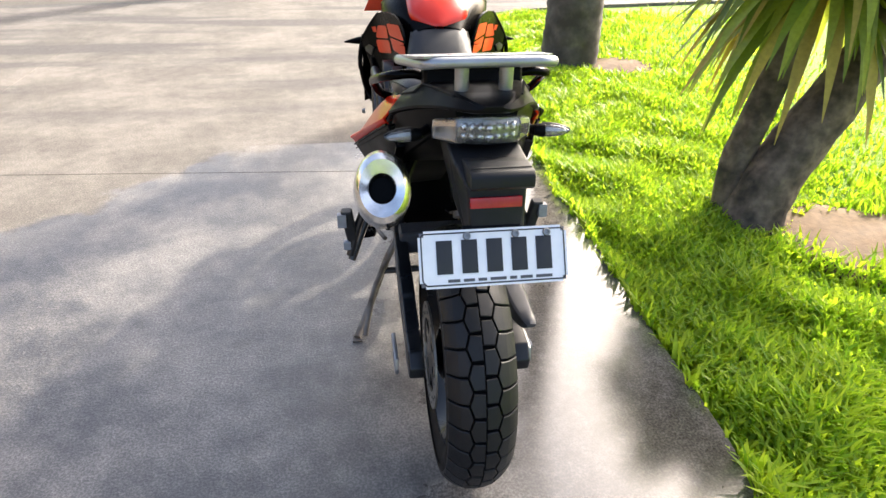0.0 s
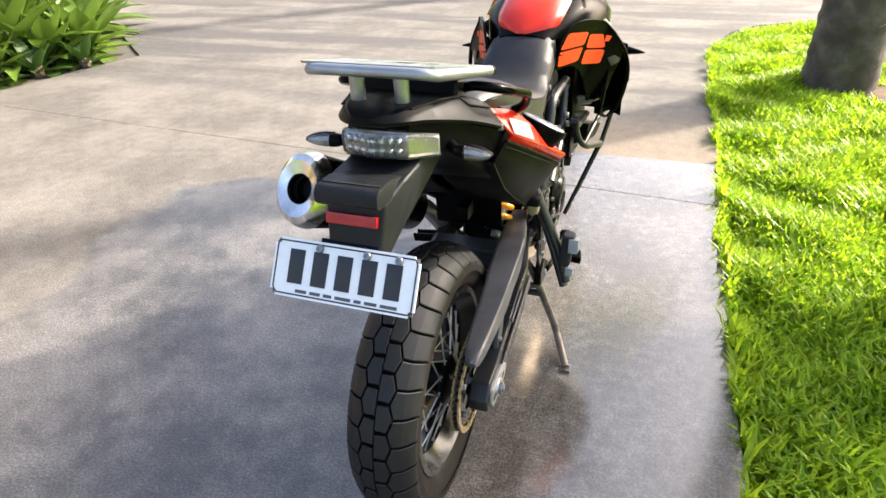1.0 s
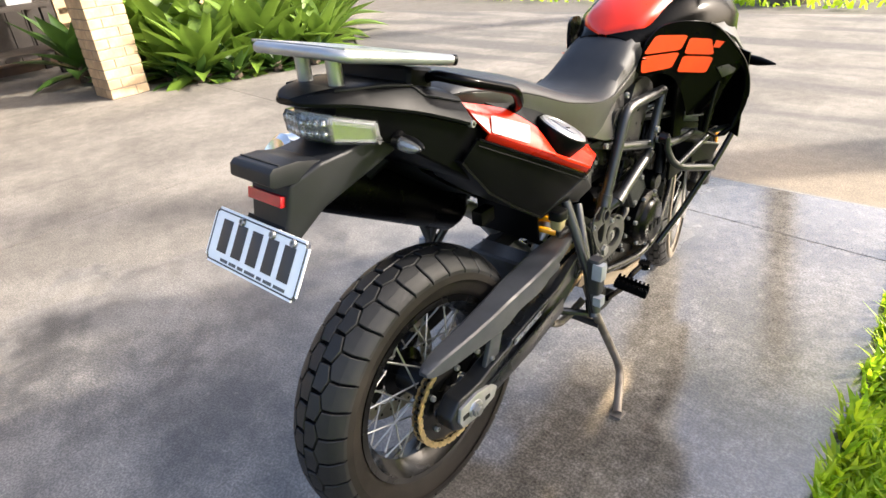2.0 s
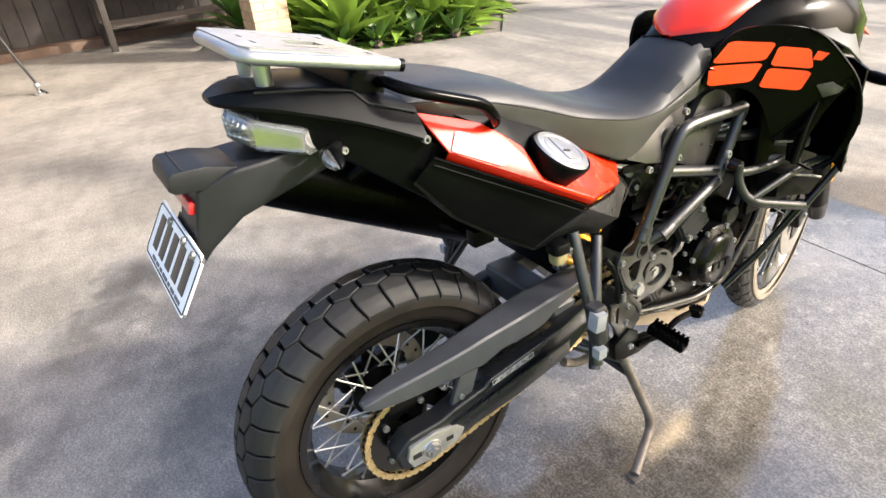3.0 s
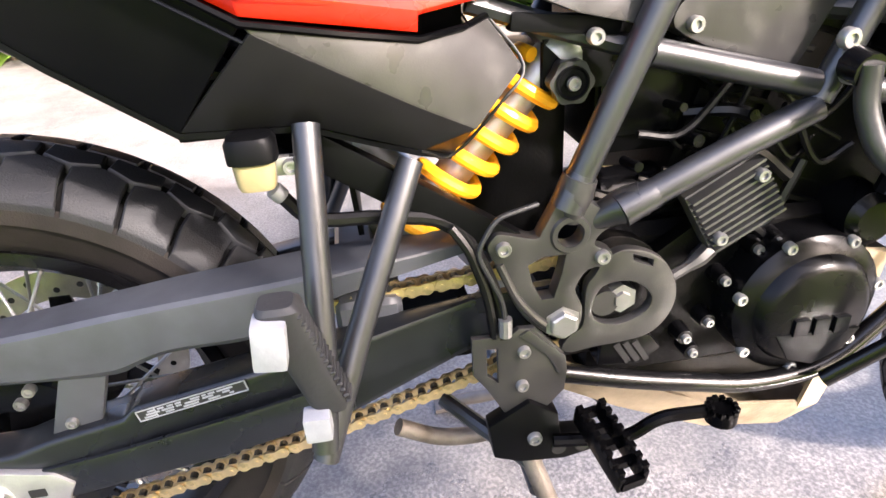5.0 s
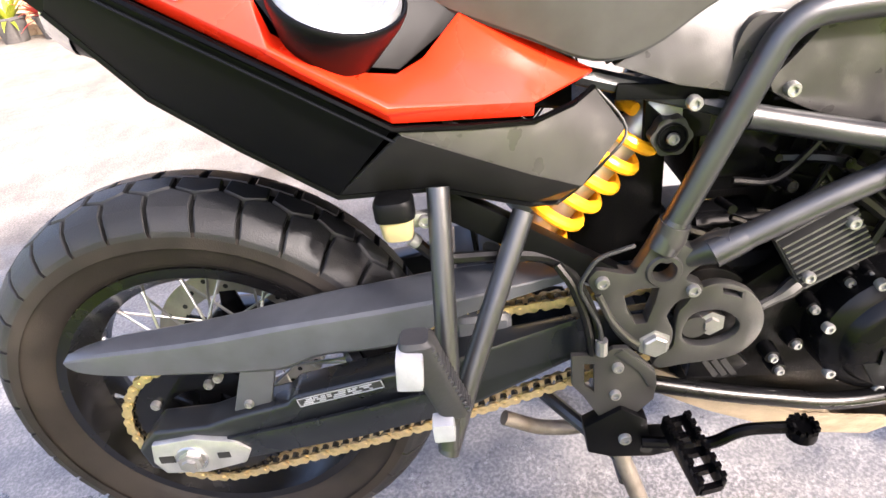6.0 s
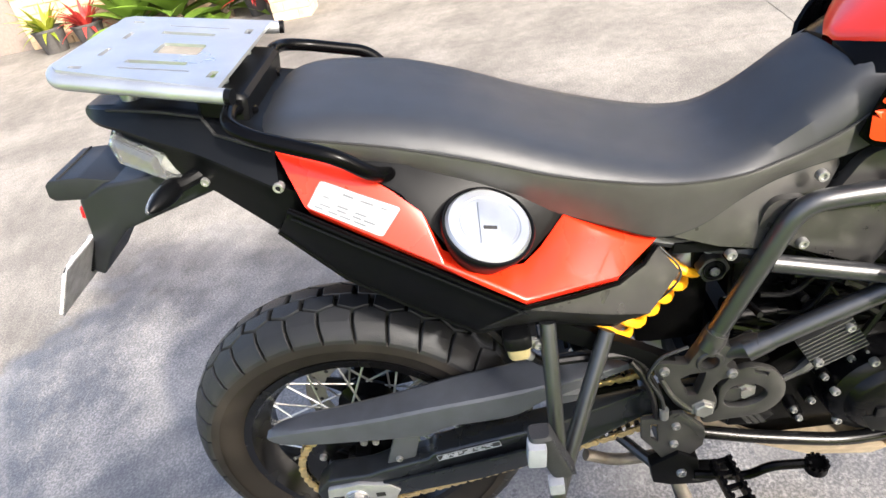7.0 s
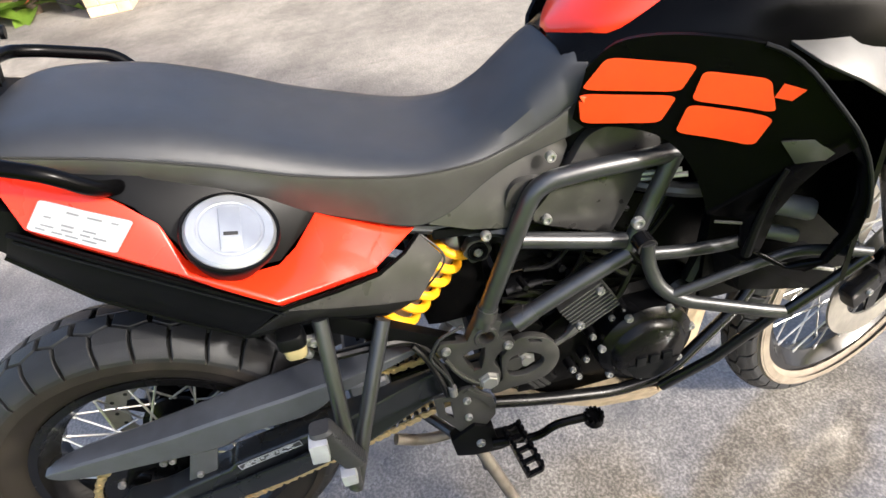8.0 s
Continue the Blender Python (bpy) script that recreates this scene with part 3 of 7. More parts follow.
for k in range(42):
    a = 2 * math.pi * k / 42
    box((0.005, 0.006, 0.014), m=Matrix.Rotation(-a, 4, "X") @ Matrix.Translation((0, 0, 0.102)), bm=spk)
for k in range(5):
    a = 2 * math.pi * k / 5 + 0.3
    box((0.012, 0.028, 0.05), m=Matrix.Rotation(-a, 4, "X") @ Matrix.Translation((-0.004, 0, 0.055)), bevel=0.004, bm=spk)
part("sprocket", spk, RIM, rear_wheel, "black rear sprocket", Matrix.Translation((0.098, 0, 0)))
for k in range(5):
    a = 2 * math.pi * k / 5 + 0.3
    part("bolt", BOLT, None, rear_wheel, m=Matrix.Translation((0.104, 0.073 * math.sin(a), 0.073 * math.cos(a))))

# chain: a run of links round both sprockets
CX, R1, C2, R2 = 0.098, 0.107, V((0, 0.648, 0.462)), 0.044
c1 = V(RC)
ax = (C2 - c1)
ang = math.atan2(ax.z, ax.y)
off = math.acos((R1 - R2) / ax.length)


def on(c, r, a):
    return V((CX, c.y + r * math.cos(a), c.z + r * math.sin(a)))


chain_pts = []
a_up, a_lo = ang + off, ang - off
for k in range(41):
    chain_pts.append(on(c1, R1, a_up + (2 * math.pi - 2 * off) * k / 40))
for k in range(1, 31):
    p = lerp3(on(c1, R1, a_lo), on(C2, R2, a_lo), k / 30)
    chain_pts.append(V(p) - V((0, 0, 0.012 * math.sin(math.pi * k / 30))))
for k in range(1, 13):
    chain_pts.append(on(C2, R2, a_lo + 2 * off * k / 12))
for k in range(1, 30):
    chain_pts.append(V(lerp3(on(C2, R2, a_up), on(c1, R1, a_up), k / 30)))
run = [0.0]
for a, b in zip(chain_pts, chain_pts[1:] + chain_pts[:1]):
    run.append(run[-1] + (b - a).length)
N_LINK = 2 * round(run[-1] / 0.01588 / 2)


def along(s):
    s %= run[-1]
    for i in range(len(chain_pts)):
        if run[i + 1] >= s:
            t = (s - run[i]) / max(run[i + 1] - run[i], 1e-9)
            return chain_pts[i].lerp(chain_pts[(i + 1) % len(chain_pts)], t)


roll = bmesh.new()
joints = [along(k * run[-1] / N_LINK) for k in range(N_LINK)]
for p in joints:
    tube([p - V((0.009, 0, 0)), p + V((0.009, 0, 0))], 0.0048, 8, bm=roll)
chain = part("drive_chain", roll, GREASE, bike, "gold-plated drive chain")


def link_outline(w):
    pts = []
    for k in range(9):
        a = -math.pi / 2 + math.pi * k / 8
        pts.append((0.0079 + 0.0072 * math.cos(a), 0.0072 * math.sin(a)))
    pts.append((0.0, 0.0052))
    for k in range(9):
        a = math.pi / 2 + math.pi * k / 8
        pts.append((-0.0079 + 0.0072 * math.cos(a), 0.0072 * math.sin(a)))
    pts.append((0.0, -0.0052))
    return pts


LINKS = []
for half in (0.0068, 0.0095):
    b = None
    for sx in (1, -1):
        b = prism(link_outline(0), sx * half - 0.0009, sx * half + 0.0009, bm=b)
    for sy in (1, -1):
        tube([(-half - 0.0018, sy * 0.0079, 0), (half + 0.0018, sy * 0.0079, 0)], 0.0026, 6, bm=b)
    LINKS.append(finish("chain_link", b, GOLD))
for k in range(N_LINK):
    p, q = joints[k], joints[(k + 1) % N_LINK]
    d = q - p
    a = math.atan2(d.z, d.y)
    part("chain_link", LINKS[k % 2], None, chain, m=Matrix.Translation((p + q) / 2) @ Matrix.Rotation(a, 4, "X"))

# swingarm: deep alloy beam each side, cross-piece, guard over the chain
swing_poly = [(-0.065, 0.330), (-0.07, 0.362), (-0.04, 0.392), (0.03, 0.394), (0.064, 0.405), (0.103, 0.413), (0.138, 0.419), (0.150, 0.431), (0.258, 0.450), (0.34, 0.463), (0.50, 0.485), (0.60, 0.490), (0.615, 0.455), (0.60, 0.425), (0.50, 0.428), (0.34, 0.378), (0.22, 0.352), (0.05, 0.328), (0.02, 0.315), (-0.04, 0.315)]
def beam(x0, x1):
    """The swingarm's side beam; its front end runs behind the frame plate."""
    b = prism(swing_poly, x0, x1, 0.006, 3)
    for v in b.verts:
        if v.co.y > 0.45:
            v.co.x = min(max(v.co.x, -0.130), 0.130)
    return b


swing_right = part("swingarm", beam(0.115, 0.16), SWINGB, bike, "dark grey alloy swingarm beam")
left_b = beam(-0.135, -0.098)
part("swingarm", left_b, SWINGB, bike)
part("swingarm_bridge", box((0.24, 0.07, 0.07), (0, 0.385, 0.455), bevel=0.015, seg=3), SWING, bike)
rings = []
for y, zt, zb, xo, xi in fine_rows([(-0.112, 0.508, 0.499, 0.148, 0.128), (-0.095, 0.513, 0.488, 0.151, 0.120), (-0.05, 0.516, 0.478, 0.153, 0.110), (0.025, 0.519, 0.472, 0.154, 0.104), (0.087, 0.524, 0.468, 0.155, 0.100), (0.142, 0.530, 0.466, 0.155, 0.096), (0.165, 0.532, 0.473, 0.155, 0.094), (0.190, 0.534, 0.481, 0.155, 0.091), (0.215, 0.536, 0.483, 0.155, 0.089), (0.262, 0.539, 0.483, 0.154, 0.086), (0.30, 0.541, 0.488, 0.152, 0.083), (0.335, 0.543, 0.508, 0.150, 0.080), (0.372, 0.545, 0.517, 0.147, 0.080), (0.50, 0.546, 0.534, 0.120, 0.080)], 3):
    h = zt - zb
    rings.append([(xi, y, zb), (xi, y, zt - 0.004), (xi + 0.006, y, zt - 0.001), (xo - 0.014, y, zt + 0.001), (xo - 0.005, y, zt), (xo - 0.001, y, zt - h * 0.07), (xo, y, zt - h * 0.16), (xo - 0.001, y, zb + h * 0.12), (xo - 0.006, y, zb)])
cg = loft(rings)
chain_guard = part("chain_guard", cg, SWING, bike, "dark grey plastic guard over the upper chain run", angle=20)
part("guard_tab", prism([(0.061, 0.395), (0.090, 0.468), (0.134, 0.468), (0.112, 0.405)], 0.136, 0.148, 0.003), SWING, bike)
part("beam_ridge", prism([(0.045, 0.374), (0.131, 0.386), (0.239, 0.406), (0.36, 0.430), (0.36, 0.392), (0.22, 0.358), (0.05, 0.336)], 0.158, 0.1645, 0.003), SWINGB, swing_right)
bolts(chain_guard, [(0.148, 0.088, 0.417), (0.136, 0.055, 0.452)], 0.007)
part("label_plate", box((0.002, 0.108, 0.0115), (0.1615, 0.207, 0.4325), m=Matrix.Rotation(radians(10.5), 4, "X"), bevel=0.0008), INK, bike, "black warning sticker with rows of fine print")
tilt = Matrix.Rotation(radians(10.5), 4, "X")
for dy, dz, w, h in ((0, 0.0058, 0.108, 0.0011), (0, -0.0058, 0.108, 0.0011), (0.0535, 0, 0.0011, 0.0115), (-0.0535, 0, 0.0011, 0.0115), (-0.036, 0, 0.0011, 0.0115)):
    part("label_line", box((0.0006, w, h), V((0.1628, 0.207, 0.4325)) + tilt @ V((0, dy, dz)), m=tilt), PEGW, swing_right)
rnd = random.Random(5)
for row in range(3):
    y = 0.160 + 0.002 * row
    while y < 0.244:
        w = rnd.uniform(0.004, 0.016)
        part("print_bar", box((0.0006, w, 0.0018), (0.1628, y + w / 2, 0.4293 + (y + w / 2 - 0.207) * 0.186 + 0.0030 * row), m=Matrix.Rotation(radians(11), 4, "X")), PEGW, swing_right)
        y += w + rnd.choice((0.002, 0.003, 0.009))

# axle adjuster
adj = prism([(-0.052, 0.348), (-0.045, 0.378), (0.01, 0.384), (0.062, 0.372), (0.078, 0.356), (0.066, 0.334), (0.01, 0.322), (-0.042, 0.326)], 0.158, 0.168, 0.003)
adjuster = part("axle_adjuster", adj, CAST, bike, "bare aluminium axle adjuster block")
part("axle_nut", lathe([(0.0001, 0.012), (0.009, 0.012), (0.010, 0.008), (0.016, 0.008), (0.016, -0.006)], 6, (0.17, 0.0, 0.350)), ZINC, adjuster)
part("axle_washer", lathe([(0.0001, 0.003), (0.02, 0.003), (0.021, 0)], 24, (0.168, 0, 0.350)), STEEL, adjuster)
part("adjuster_slot", box((0.003, 0.02, 0.012), (0.1675, -0.032, 0.352), bevel=0.001), HOLE, adjuster)
part("adjuster_slot", box((0.003, 0.016, 0.010), (0.1675, 0.042, 0.352), bevel=0.001), HOLE, adjuster)
part("axle_adjuster", mirrored(adj_left := prism([(-0.052, 0.348), (-0.045, 0.378), (0.062, 0.372), (0.078, 0.356), (0.01, 0.322), (-0.042, 0.326)], 0.158, 0.168, 0.003)), ALU, bike)
adj_left.free()

# tail: subframe cover, lamp, fender arm and number plate
TAIL = [  # y, edge x, edge z, top half width, top z
    (-0.202, 0.020, 1.042, 0.014, 1.045), (-0.194, 0.034, 1.038, 0.026, 1.048), (-0.170, 0.058, 1.034, 0.046, 1.052), (-0.135, 0.077, 1.027, 0.060, 1.051),
    (-0.095, 0.095, 1.015, 0.074, 1.047), (-0.03, 0.120, 0.993, 0.090, 1.037), (0.03, 0.146, 0.967, 0.106, 1.016), (0.064, 0.158, 0.950, 0.116, 1.002)]
rings = []
for y, xe, ze, wt, zt in fine_rows(TAIL, 3):
    right = [(xe - 0.010, ze - 0.007), (xe - 0.001, ze - 0.005), (xe, ze), (wt + (xe - wt) * 0.22, ze + (zt - ze) * 0.82), (wt, zt - 0.003), (wt * 0.9, zt)]
    rings.append([(x, y, z) for x, z in right] + [(-x, y, z) for x, z in right[::-1]])
part("tail_cover", loft(rings), GREYP, bike, "matt black plastic tail cover", angle=28)
rings = []
for y, xe, ze, zl in ((-0.150, 0.056, 1.024, 0.985), (-0.098, 0.084, 1.009, 0.962), (-0.04, 0.107, 0.990, 0.925), (0.036, 0.139, 0.957, 0.866), (0.075, 0.148, 0.940, 0.835), (0.12, 0.140, 0.91, 0.81), (0.30, 0.11, 0.88, 0.76), (0.50, 0.09, 0.84, 0.72)):
    rings.append([(xe, y, ze), (xe * 0.9, y, zl + 0.004), (xe * 0.86, y, zl), (-xe * 0.86, y, zl), (-xe * 0.9, y, zl + 0.004), (-xe, y, ze)])
part("tail_underbody", loft(rings), BLACK, bike, angle=28)
for s_ in (1, -1):
    part("tail_groove", tube([(s_ * 0.060, -0.150, 1.049), (s_ * 0.084, -0.07, 1.041), (s_ * 0.097, -0.02, 1.031), (s_ * 0.112, -0.005, 1.012), (s_ * 0.131, 0.06, 0.988)], 0.0022, 6), HOLE, bike)
bolts(bike, [(0.152, 0.062, 0.950)], 0.008)
bolts(bike, [(0.098, -0.048, 0.948)], 0.007)

LENS_PLAN = [(-0.089, -0.098, 0.952, 0.990), (-0.056, -0.160, 0.966, 1.012), (0, -0.176, 0.970, 1.018), (0.056, -0.160, 0.966, 1.012), (0.089, -0.098, 0.952, 0.990)]


def lamp_shell(k, dz, back):
    rows = []
    for x, y, z0, z1 in LENS_PLAN:
        rows.append([(x * k, y + back, z0 + dz), (x * k * 1.02, y + back - 0.006 - 0.004, z0 + dz + 0.010), (x * k * 1.02, y + back - 0.012, z1 - dz - 0.008), (x * k, y + back - 0.006, z1 - dz), (x * k * 0.8, y + back + 0.03, z1 - dz), (x * k * 0.8, y + back + 0.03, z0 + dz)])
    return loft(rows)


REFLC = mat("lamp_reflector_coat", (0.32, 0.32, 0.31), 0.25, 0.85, bump=0.8, bump_scale=140)
MIRROR = mat("lamp_mirror_coat", (0.26, 0.26, 0.25), 0.12, 1.0, bump=0.0, var=0.03)
tail_lamp = part("tail_lamp", lamp_shell(1.0, 0.0, 0.0), LENS, bike, "clear tail lamp with a bright faceted reflector", angle=25)
part("lamp_reflector", lamp_shell(0.93, 0.005, 0.010), REFLC, tail_lamp, angle=20)
for s_ in (1, -1):
    part("lamp_mirror", strip_shell([((s_ * 0.054, -0.1610, 1.006), (s_ * 0.054, -0.1610, 0.972)), ((s_ * 0.084, -0.1035, 0.985), (s_ * 0.084, -0.1035, 0.958))], 0.002, bevel=0.0), MIRROR, tail_lamp)
for r in range(2):
    for k in range(7):
        part("lamp_led", lathe([(0.0001, 0.006), (0.005, 0.004), (0.007, 0)], 10), CHROME, tail_lamp, m=Matrix.Translation((-0.042 + 0.014 * k, -0.1745 + 0.004 * abs(k - 3) * 0.6, 0.984 + 0.016 * r)) @ Matrix.Rotation(radians(-90), 4, "Z"))

fender_poly = [(0.01, 0.935), (-0.06, 0.965), (-0.155, 0.953), (-0.205, 0.952), (-0.258, 0.930), (-0.276, 0.858), (-0.308, 0.805), (-0.292, 0.797), (-0.256, 0.838), (-0.205, 0.879), (-0.10, 0.906)]
fb = prism(fender_poly, -0.066, 0.066, 0.006, 3)
for v in fb.verts:
    if v.co.y < -0.2:
        v.co.x *= 1 - min((-0.2 - v.co.y) * 4.0, 0.42)
part("fender_arm", fb, FENDER, bike, "matt black plastic plate holder arm")
fl = prism([(-0.185, 0.950), (-0.238, 0.965), (-0.281, 0.967), (-0.289, 0.961), (-0.293, 0.943), (-0.286, 0.936), (-0.20, 0.926)], -0.051, 0.055, 0.003, 2)
part("plate_lamp_hood", fl, FENDER, bike)
part("hood_groove", box((0.100, 0.003, 0.004), (0.002, -0.268, 0.966)), HOLE, bike)
part("rear_reflector", box((0.088, 0.010, 0.018), (-0.003, -0.268, 0.905), m=Matrix.Rotation(radians(-14), 4, "X"), bevel=0.002), REFL, bike, "red rear reflector")

# number plate: white, with a black rim line; its characters are plain bars
plate_m = Matrix.Translation((-0.010, -0.308, 0.823)) @ Matrix.Rotation(radians(-32.5), 4, "X") @ Matrix.Rotation(radians(0.3), 4, "Y")
pb = box((0.254, 0.003, 0.096), bevel=0.0)
bmesh.ops.bevel(pb, geom=[e for e in pb.edges if abs(e.verts[0].co.y - e.verts[1].co.y) > 0.001], offset=0.010, segments=4, affect="EDGES")
plate = part("number_plate", pb, PLATEW, bike, "white number plate with black bars and a thin black border", plate_m)
rim_pts = bent_path([(-0.115, 0, -0.043), (-0.122, 0, -0.036), (-0.122, 0, 0.043), (0.122, 0, 0.043), (0.122, 0, -0.043), (-0.115, 0, -0.043)], 0.007)
part("border", tube([p + V((0, -0.0016, 0)) for p in rim_pts], 0.0013, 6), INK, plate)
for k in range(5):
    part("character_bar", box((0.027, 0.0016, 0.056), (-0.084 + 0.0425 * k, -0.002, 0.003), bevel=0.0005), INK, plate)
rnd = random.Random(9)
x = -0.08
while x < 0.085:
    w = rnd.uniform(0.012, 0.03)
    part("print_bar", box((w, 0.0012, 0.005), (x + w / 2, -0.0018, -0.0365)), STICKB, plate)
    x += w + 0.006
for x in (-0.045, 0.038, 0.092):
    part("plate_screw", BOLT, None, plate, m=Matrix.Translation((x, -0.002, 0.037)) @ Matrix.Rotation(radians(-90), 4, "Z"))
part("plate_back", box((0.248, 0.0012, 0.090), (0, 0.0024, 0), bevel=0.0), GALV, plate, "bare grey back of the plate")
part("plate_backing", box((0.10, 0.004, 0.07), (0.0, 0.008, 0.02), bevel=0.001), BLACK, plate)

# indicators
for s in (1, -1):
    stalk = tube([(s * 0.085, -0.05, 0.957), (s * 0.105, -0.072, 0.954), (s * 0.115, -0.082, 0.956)], [0.011, 0.009, 0.012], 10)
    ind = part("indicator", stalk, BLACK, bike, "black indicator on a short rubber stalk")
    aim = Matrix.Translation((s * 0.112, -0.082, 0.956)) @ Matrix.Rotation(radians(0 if s > 0 else 180), 4, "Z") @ Matrix.Rotation(radians(-s * 10), 4, "Z")
    part("housing", lathe([(0.0001, -0.004), (0.0105, -0.003), (0.0125, 0.006), (0.0128, 0.016), (0.0115, 0.017)], 20), BLACK, ind, m=aim)
    part("housing", lathe([(0.0001, 0.010), (0.0122, 0.012), (0.0128, 0.026), (0.0114, 0.041), (0.0076, 0.055), (0.0030, 0.0645), (0.0001, 0.0665)], 20), BLACK, ind, m=Matrix.Translation((0, 0.0055, 0.001)) @ aim)
    ilens = part("lens", lathe([(0.0118, 0.0155), (0.0122, 0.026), (0.0108, 0.040), (0.0070, 0.054), (0.0025, 0.063), (0.0001, 0.065)], 20), LENS, ind, "clear pointed indicator lens", m=aim)
    part("lens_reflector", lathe([(0.0001, 0.016), (0.0098, 0.018), (0.0100, 0.026), (0.0084, 0.039), (0.0050, 0.052), (0.0001, 0.060)], 9), REFLC, ilens, angle=5)

# luggage rack: alloy plate with slots on two rails and four short pillars
def rack_z(y):
    return 1.0715 - (y - 0.02) * 0.24


corners = [(-0.112, -0.165), (0.092, -0.165), (0.105, -0.155), (0.137, 0.03), (-0.137, 0.03), (-0.122, -0.155)]
b = bmesh.new()
outer = [b.verts.new((x, y, rack_z(y))) for x, y in corners]
f = b.faces.new(outer)
r = bmesh.ops.extrude_face_region(b, geom=[f])
bmesh.ops.translate(b, vec=(0, 0, 0.004), verts=[v for v in r["geom"] if isinstance(v, bmesh.types.BMVert)])
bmesh.ops.recalc_face_normals(b, faces=b.faces)
rack = part("luggage_rack", b, ALU, bike, "silver aluminium luggage rack plate with slots")
for s in (1, -1):
    rail = bent_path([(s * 0.137, 0.038, 1.062), (s * 0.108, -0.158, 1.105), (s * 0.088, -0.170, 1.110), (0, -0.170, 1.110)], 0.03)
    part("rack_rail", tube(rail, 0.0092, 12), ALU, rack)
    part("rail_plug", tube([(s * 0.1375, 0.037, 1.0625), (s * 0.1385, 0.044, 1.061)], 0.0092, 12), BLACK, rack)
SLOTS = [(0.010, -0.050, 0.042, 0.054), (-0.053, -0.060, 0.012, 0.068), (0.064, -0.060, 0.011, 0.070), (0.094, 0.013, 0.022, 0.009), (-0.078, 0.012, 0.022, 0.009), (0.094, -0.139, 0.008, 0.014), (-0.094, -0.139, 0.008, 0.014), (-0.032, -0.129, 0.030, 0.006), (0.036, -0.130, 0.030, 0.006), (0.088, -0.055, 0.004, 0.080), (-0.085, -0.055, 0.004, 0.080)]
cutter = bmesh.new()
for x, y, w, h in SLOTS:
    box((w, h, 0.06), (x, y, rack_z(y)), bevel=min(w, h) * 0.16, bm=cutter)
me = finish("slot_cutter", cutter, HOLE)
cut = new("slot_cutter", me)
cut.parent = bike
md = rack.modifiers.new("slots", "BOOLEAN")
md.object, md.solver = cut, "EXACT"
dg = bpy.context.evaluated_depsgraph_get()
solid = bpy.data.meshes.new_from_object(rack.evaluated_get(dg))
rack.modifiers.clear()
rack.data = solid
for p in solid.polygons:
    p.use_smooth = False
bpy.data.objects.remove(cut)
for x, y in ((-0.042, -0.125), (0.036, -0.125), (-0.055, 0.0), (0.055, 0.0)):
    part("rack_pillar", tube([(x, y, 1.04 if y < -0.1 else 1.02), (x, y, rack_z(y))], 0.0125, 16), ALU, rack)

part("rack_mount", box((0.19, 0.062, 0.085), (0, 0.002, 1.012), m=Matrix.Rotation(radians(-14), 4, "X"), bevel=0.014, seg=3), BLACK, rack, "black plastic block carrying the rack")

# grab handles
for s in (1, -1):
    pts = [(s * 0.062, 0.030, 1.016), (s * 0.105, 0.022, 1.040), (s * 0.150, 0.030, 1.034), (s * 0.168, 0.06, 1.022), (s * 0.185, 0.150, 0.990), (s * 0.172, 0.180, 0.955), (s * 0.138, 0.195, 0.935)]
    part("grab_handle", tube(bent_path(pts, 0.02), 0.0092, 12), GLOSS, bike, "gloss black tubular grab handle")

# seat: long stepped saddle
SEAT = [  # y, top z, crease z, bottom z, half width at crease, half width on top
    (0.030, 0.996, 0.990, 0.983, 0.085, 0.055),
    (0.040, 1.010, 0.997, 0.983, 0.108, 0.08),
    (0.07, 1.019, 0.999, 0.978, 0.124, 0.098),
    (0.12, 1.017, 0.991, 0.96, 0.134, 0.106),
    (0.21, 1.0, 0.968, 0.925, 0.14, 0.112),
    (0.3, 0.97, 0.936, 0.885, 0.136, 0.108),
    (0.38, 0.933, 0.904, 0.845, 0.133, 0.108),
    (0.45, 0.904, 0.884, 0.812, 0.131, 0.108),
    (0.51, 0.884, 0.869, 0.785, 0.126, 0.104),
    (0.56, 0.872, 0.862, 0.79, 0.119, 0.099),
    (0.61, 0.876, 0.860, 0.818, 0.110, 0.092),
    (0.65, 0.900, 0.867, 0.835, 0.102, 0.088),
    (0.69, 0.933, 0.88, 0.846, 0.098, 0.087),
    (0.73, 0.962, 0.9, 0.856, 0.096, 0.086),
    (0.765, 0.974, 0.925, 0.87, 0.092, 0.080),
    (0.785, 0.962, 0.935, 0.89, 0.084, 0.070),
]


def seat_ring(y, zt, zc, zb, wc, wt):
    right = [(0.0, zt), (wt * 0.55, zt - 0.002), (wt * 0.85, zt - (zt - zc) * 0.16), (wt + (wc - wt) * 0.5, zt - (zt - zc) * 0.42), (wc * 0.985, zc + (zt - zc) * 0.12), (wc, zc), (wc * 0.99, zc - (zc - zb) * 0.08), (wc * 0.965, zc - (zc - zb) * 0.5), (wc * 0.93, zb)]
    pts = right + [(-x, z) for x, z in right[:0:-1]]
    return [(x, y, z) for x, z in pts]


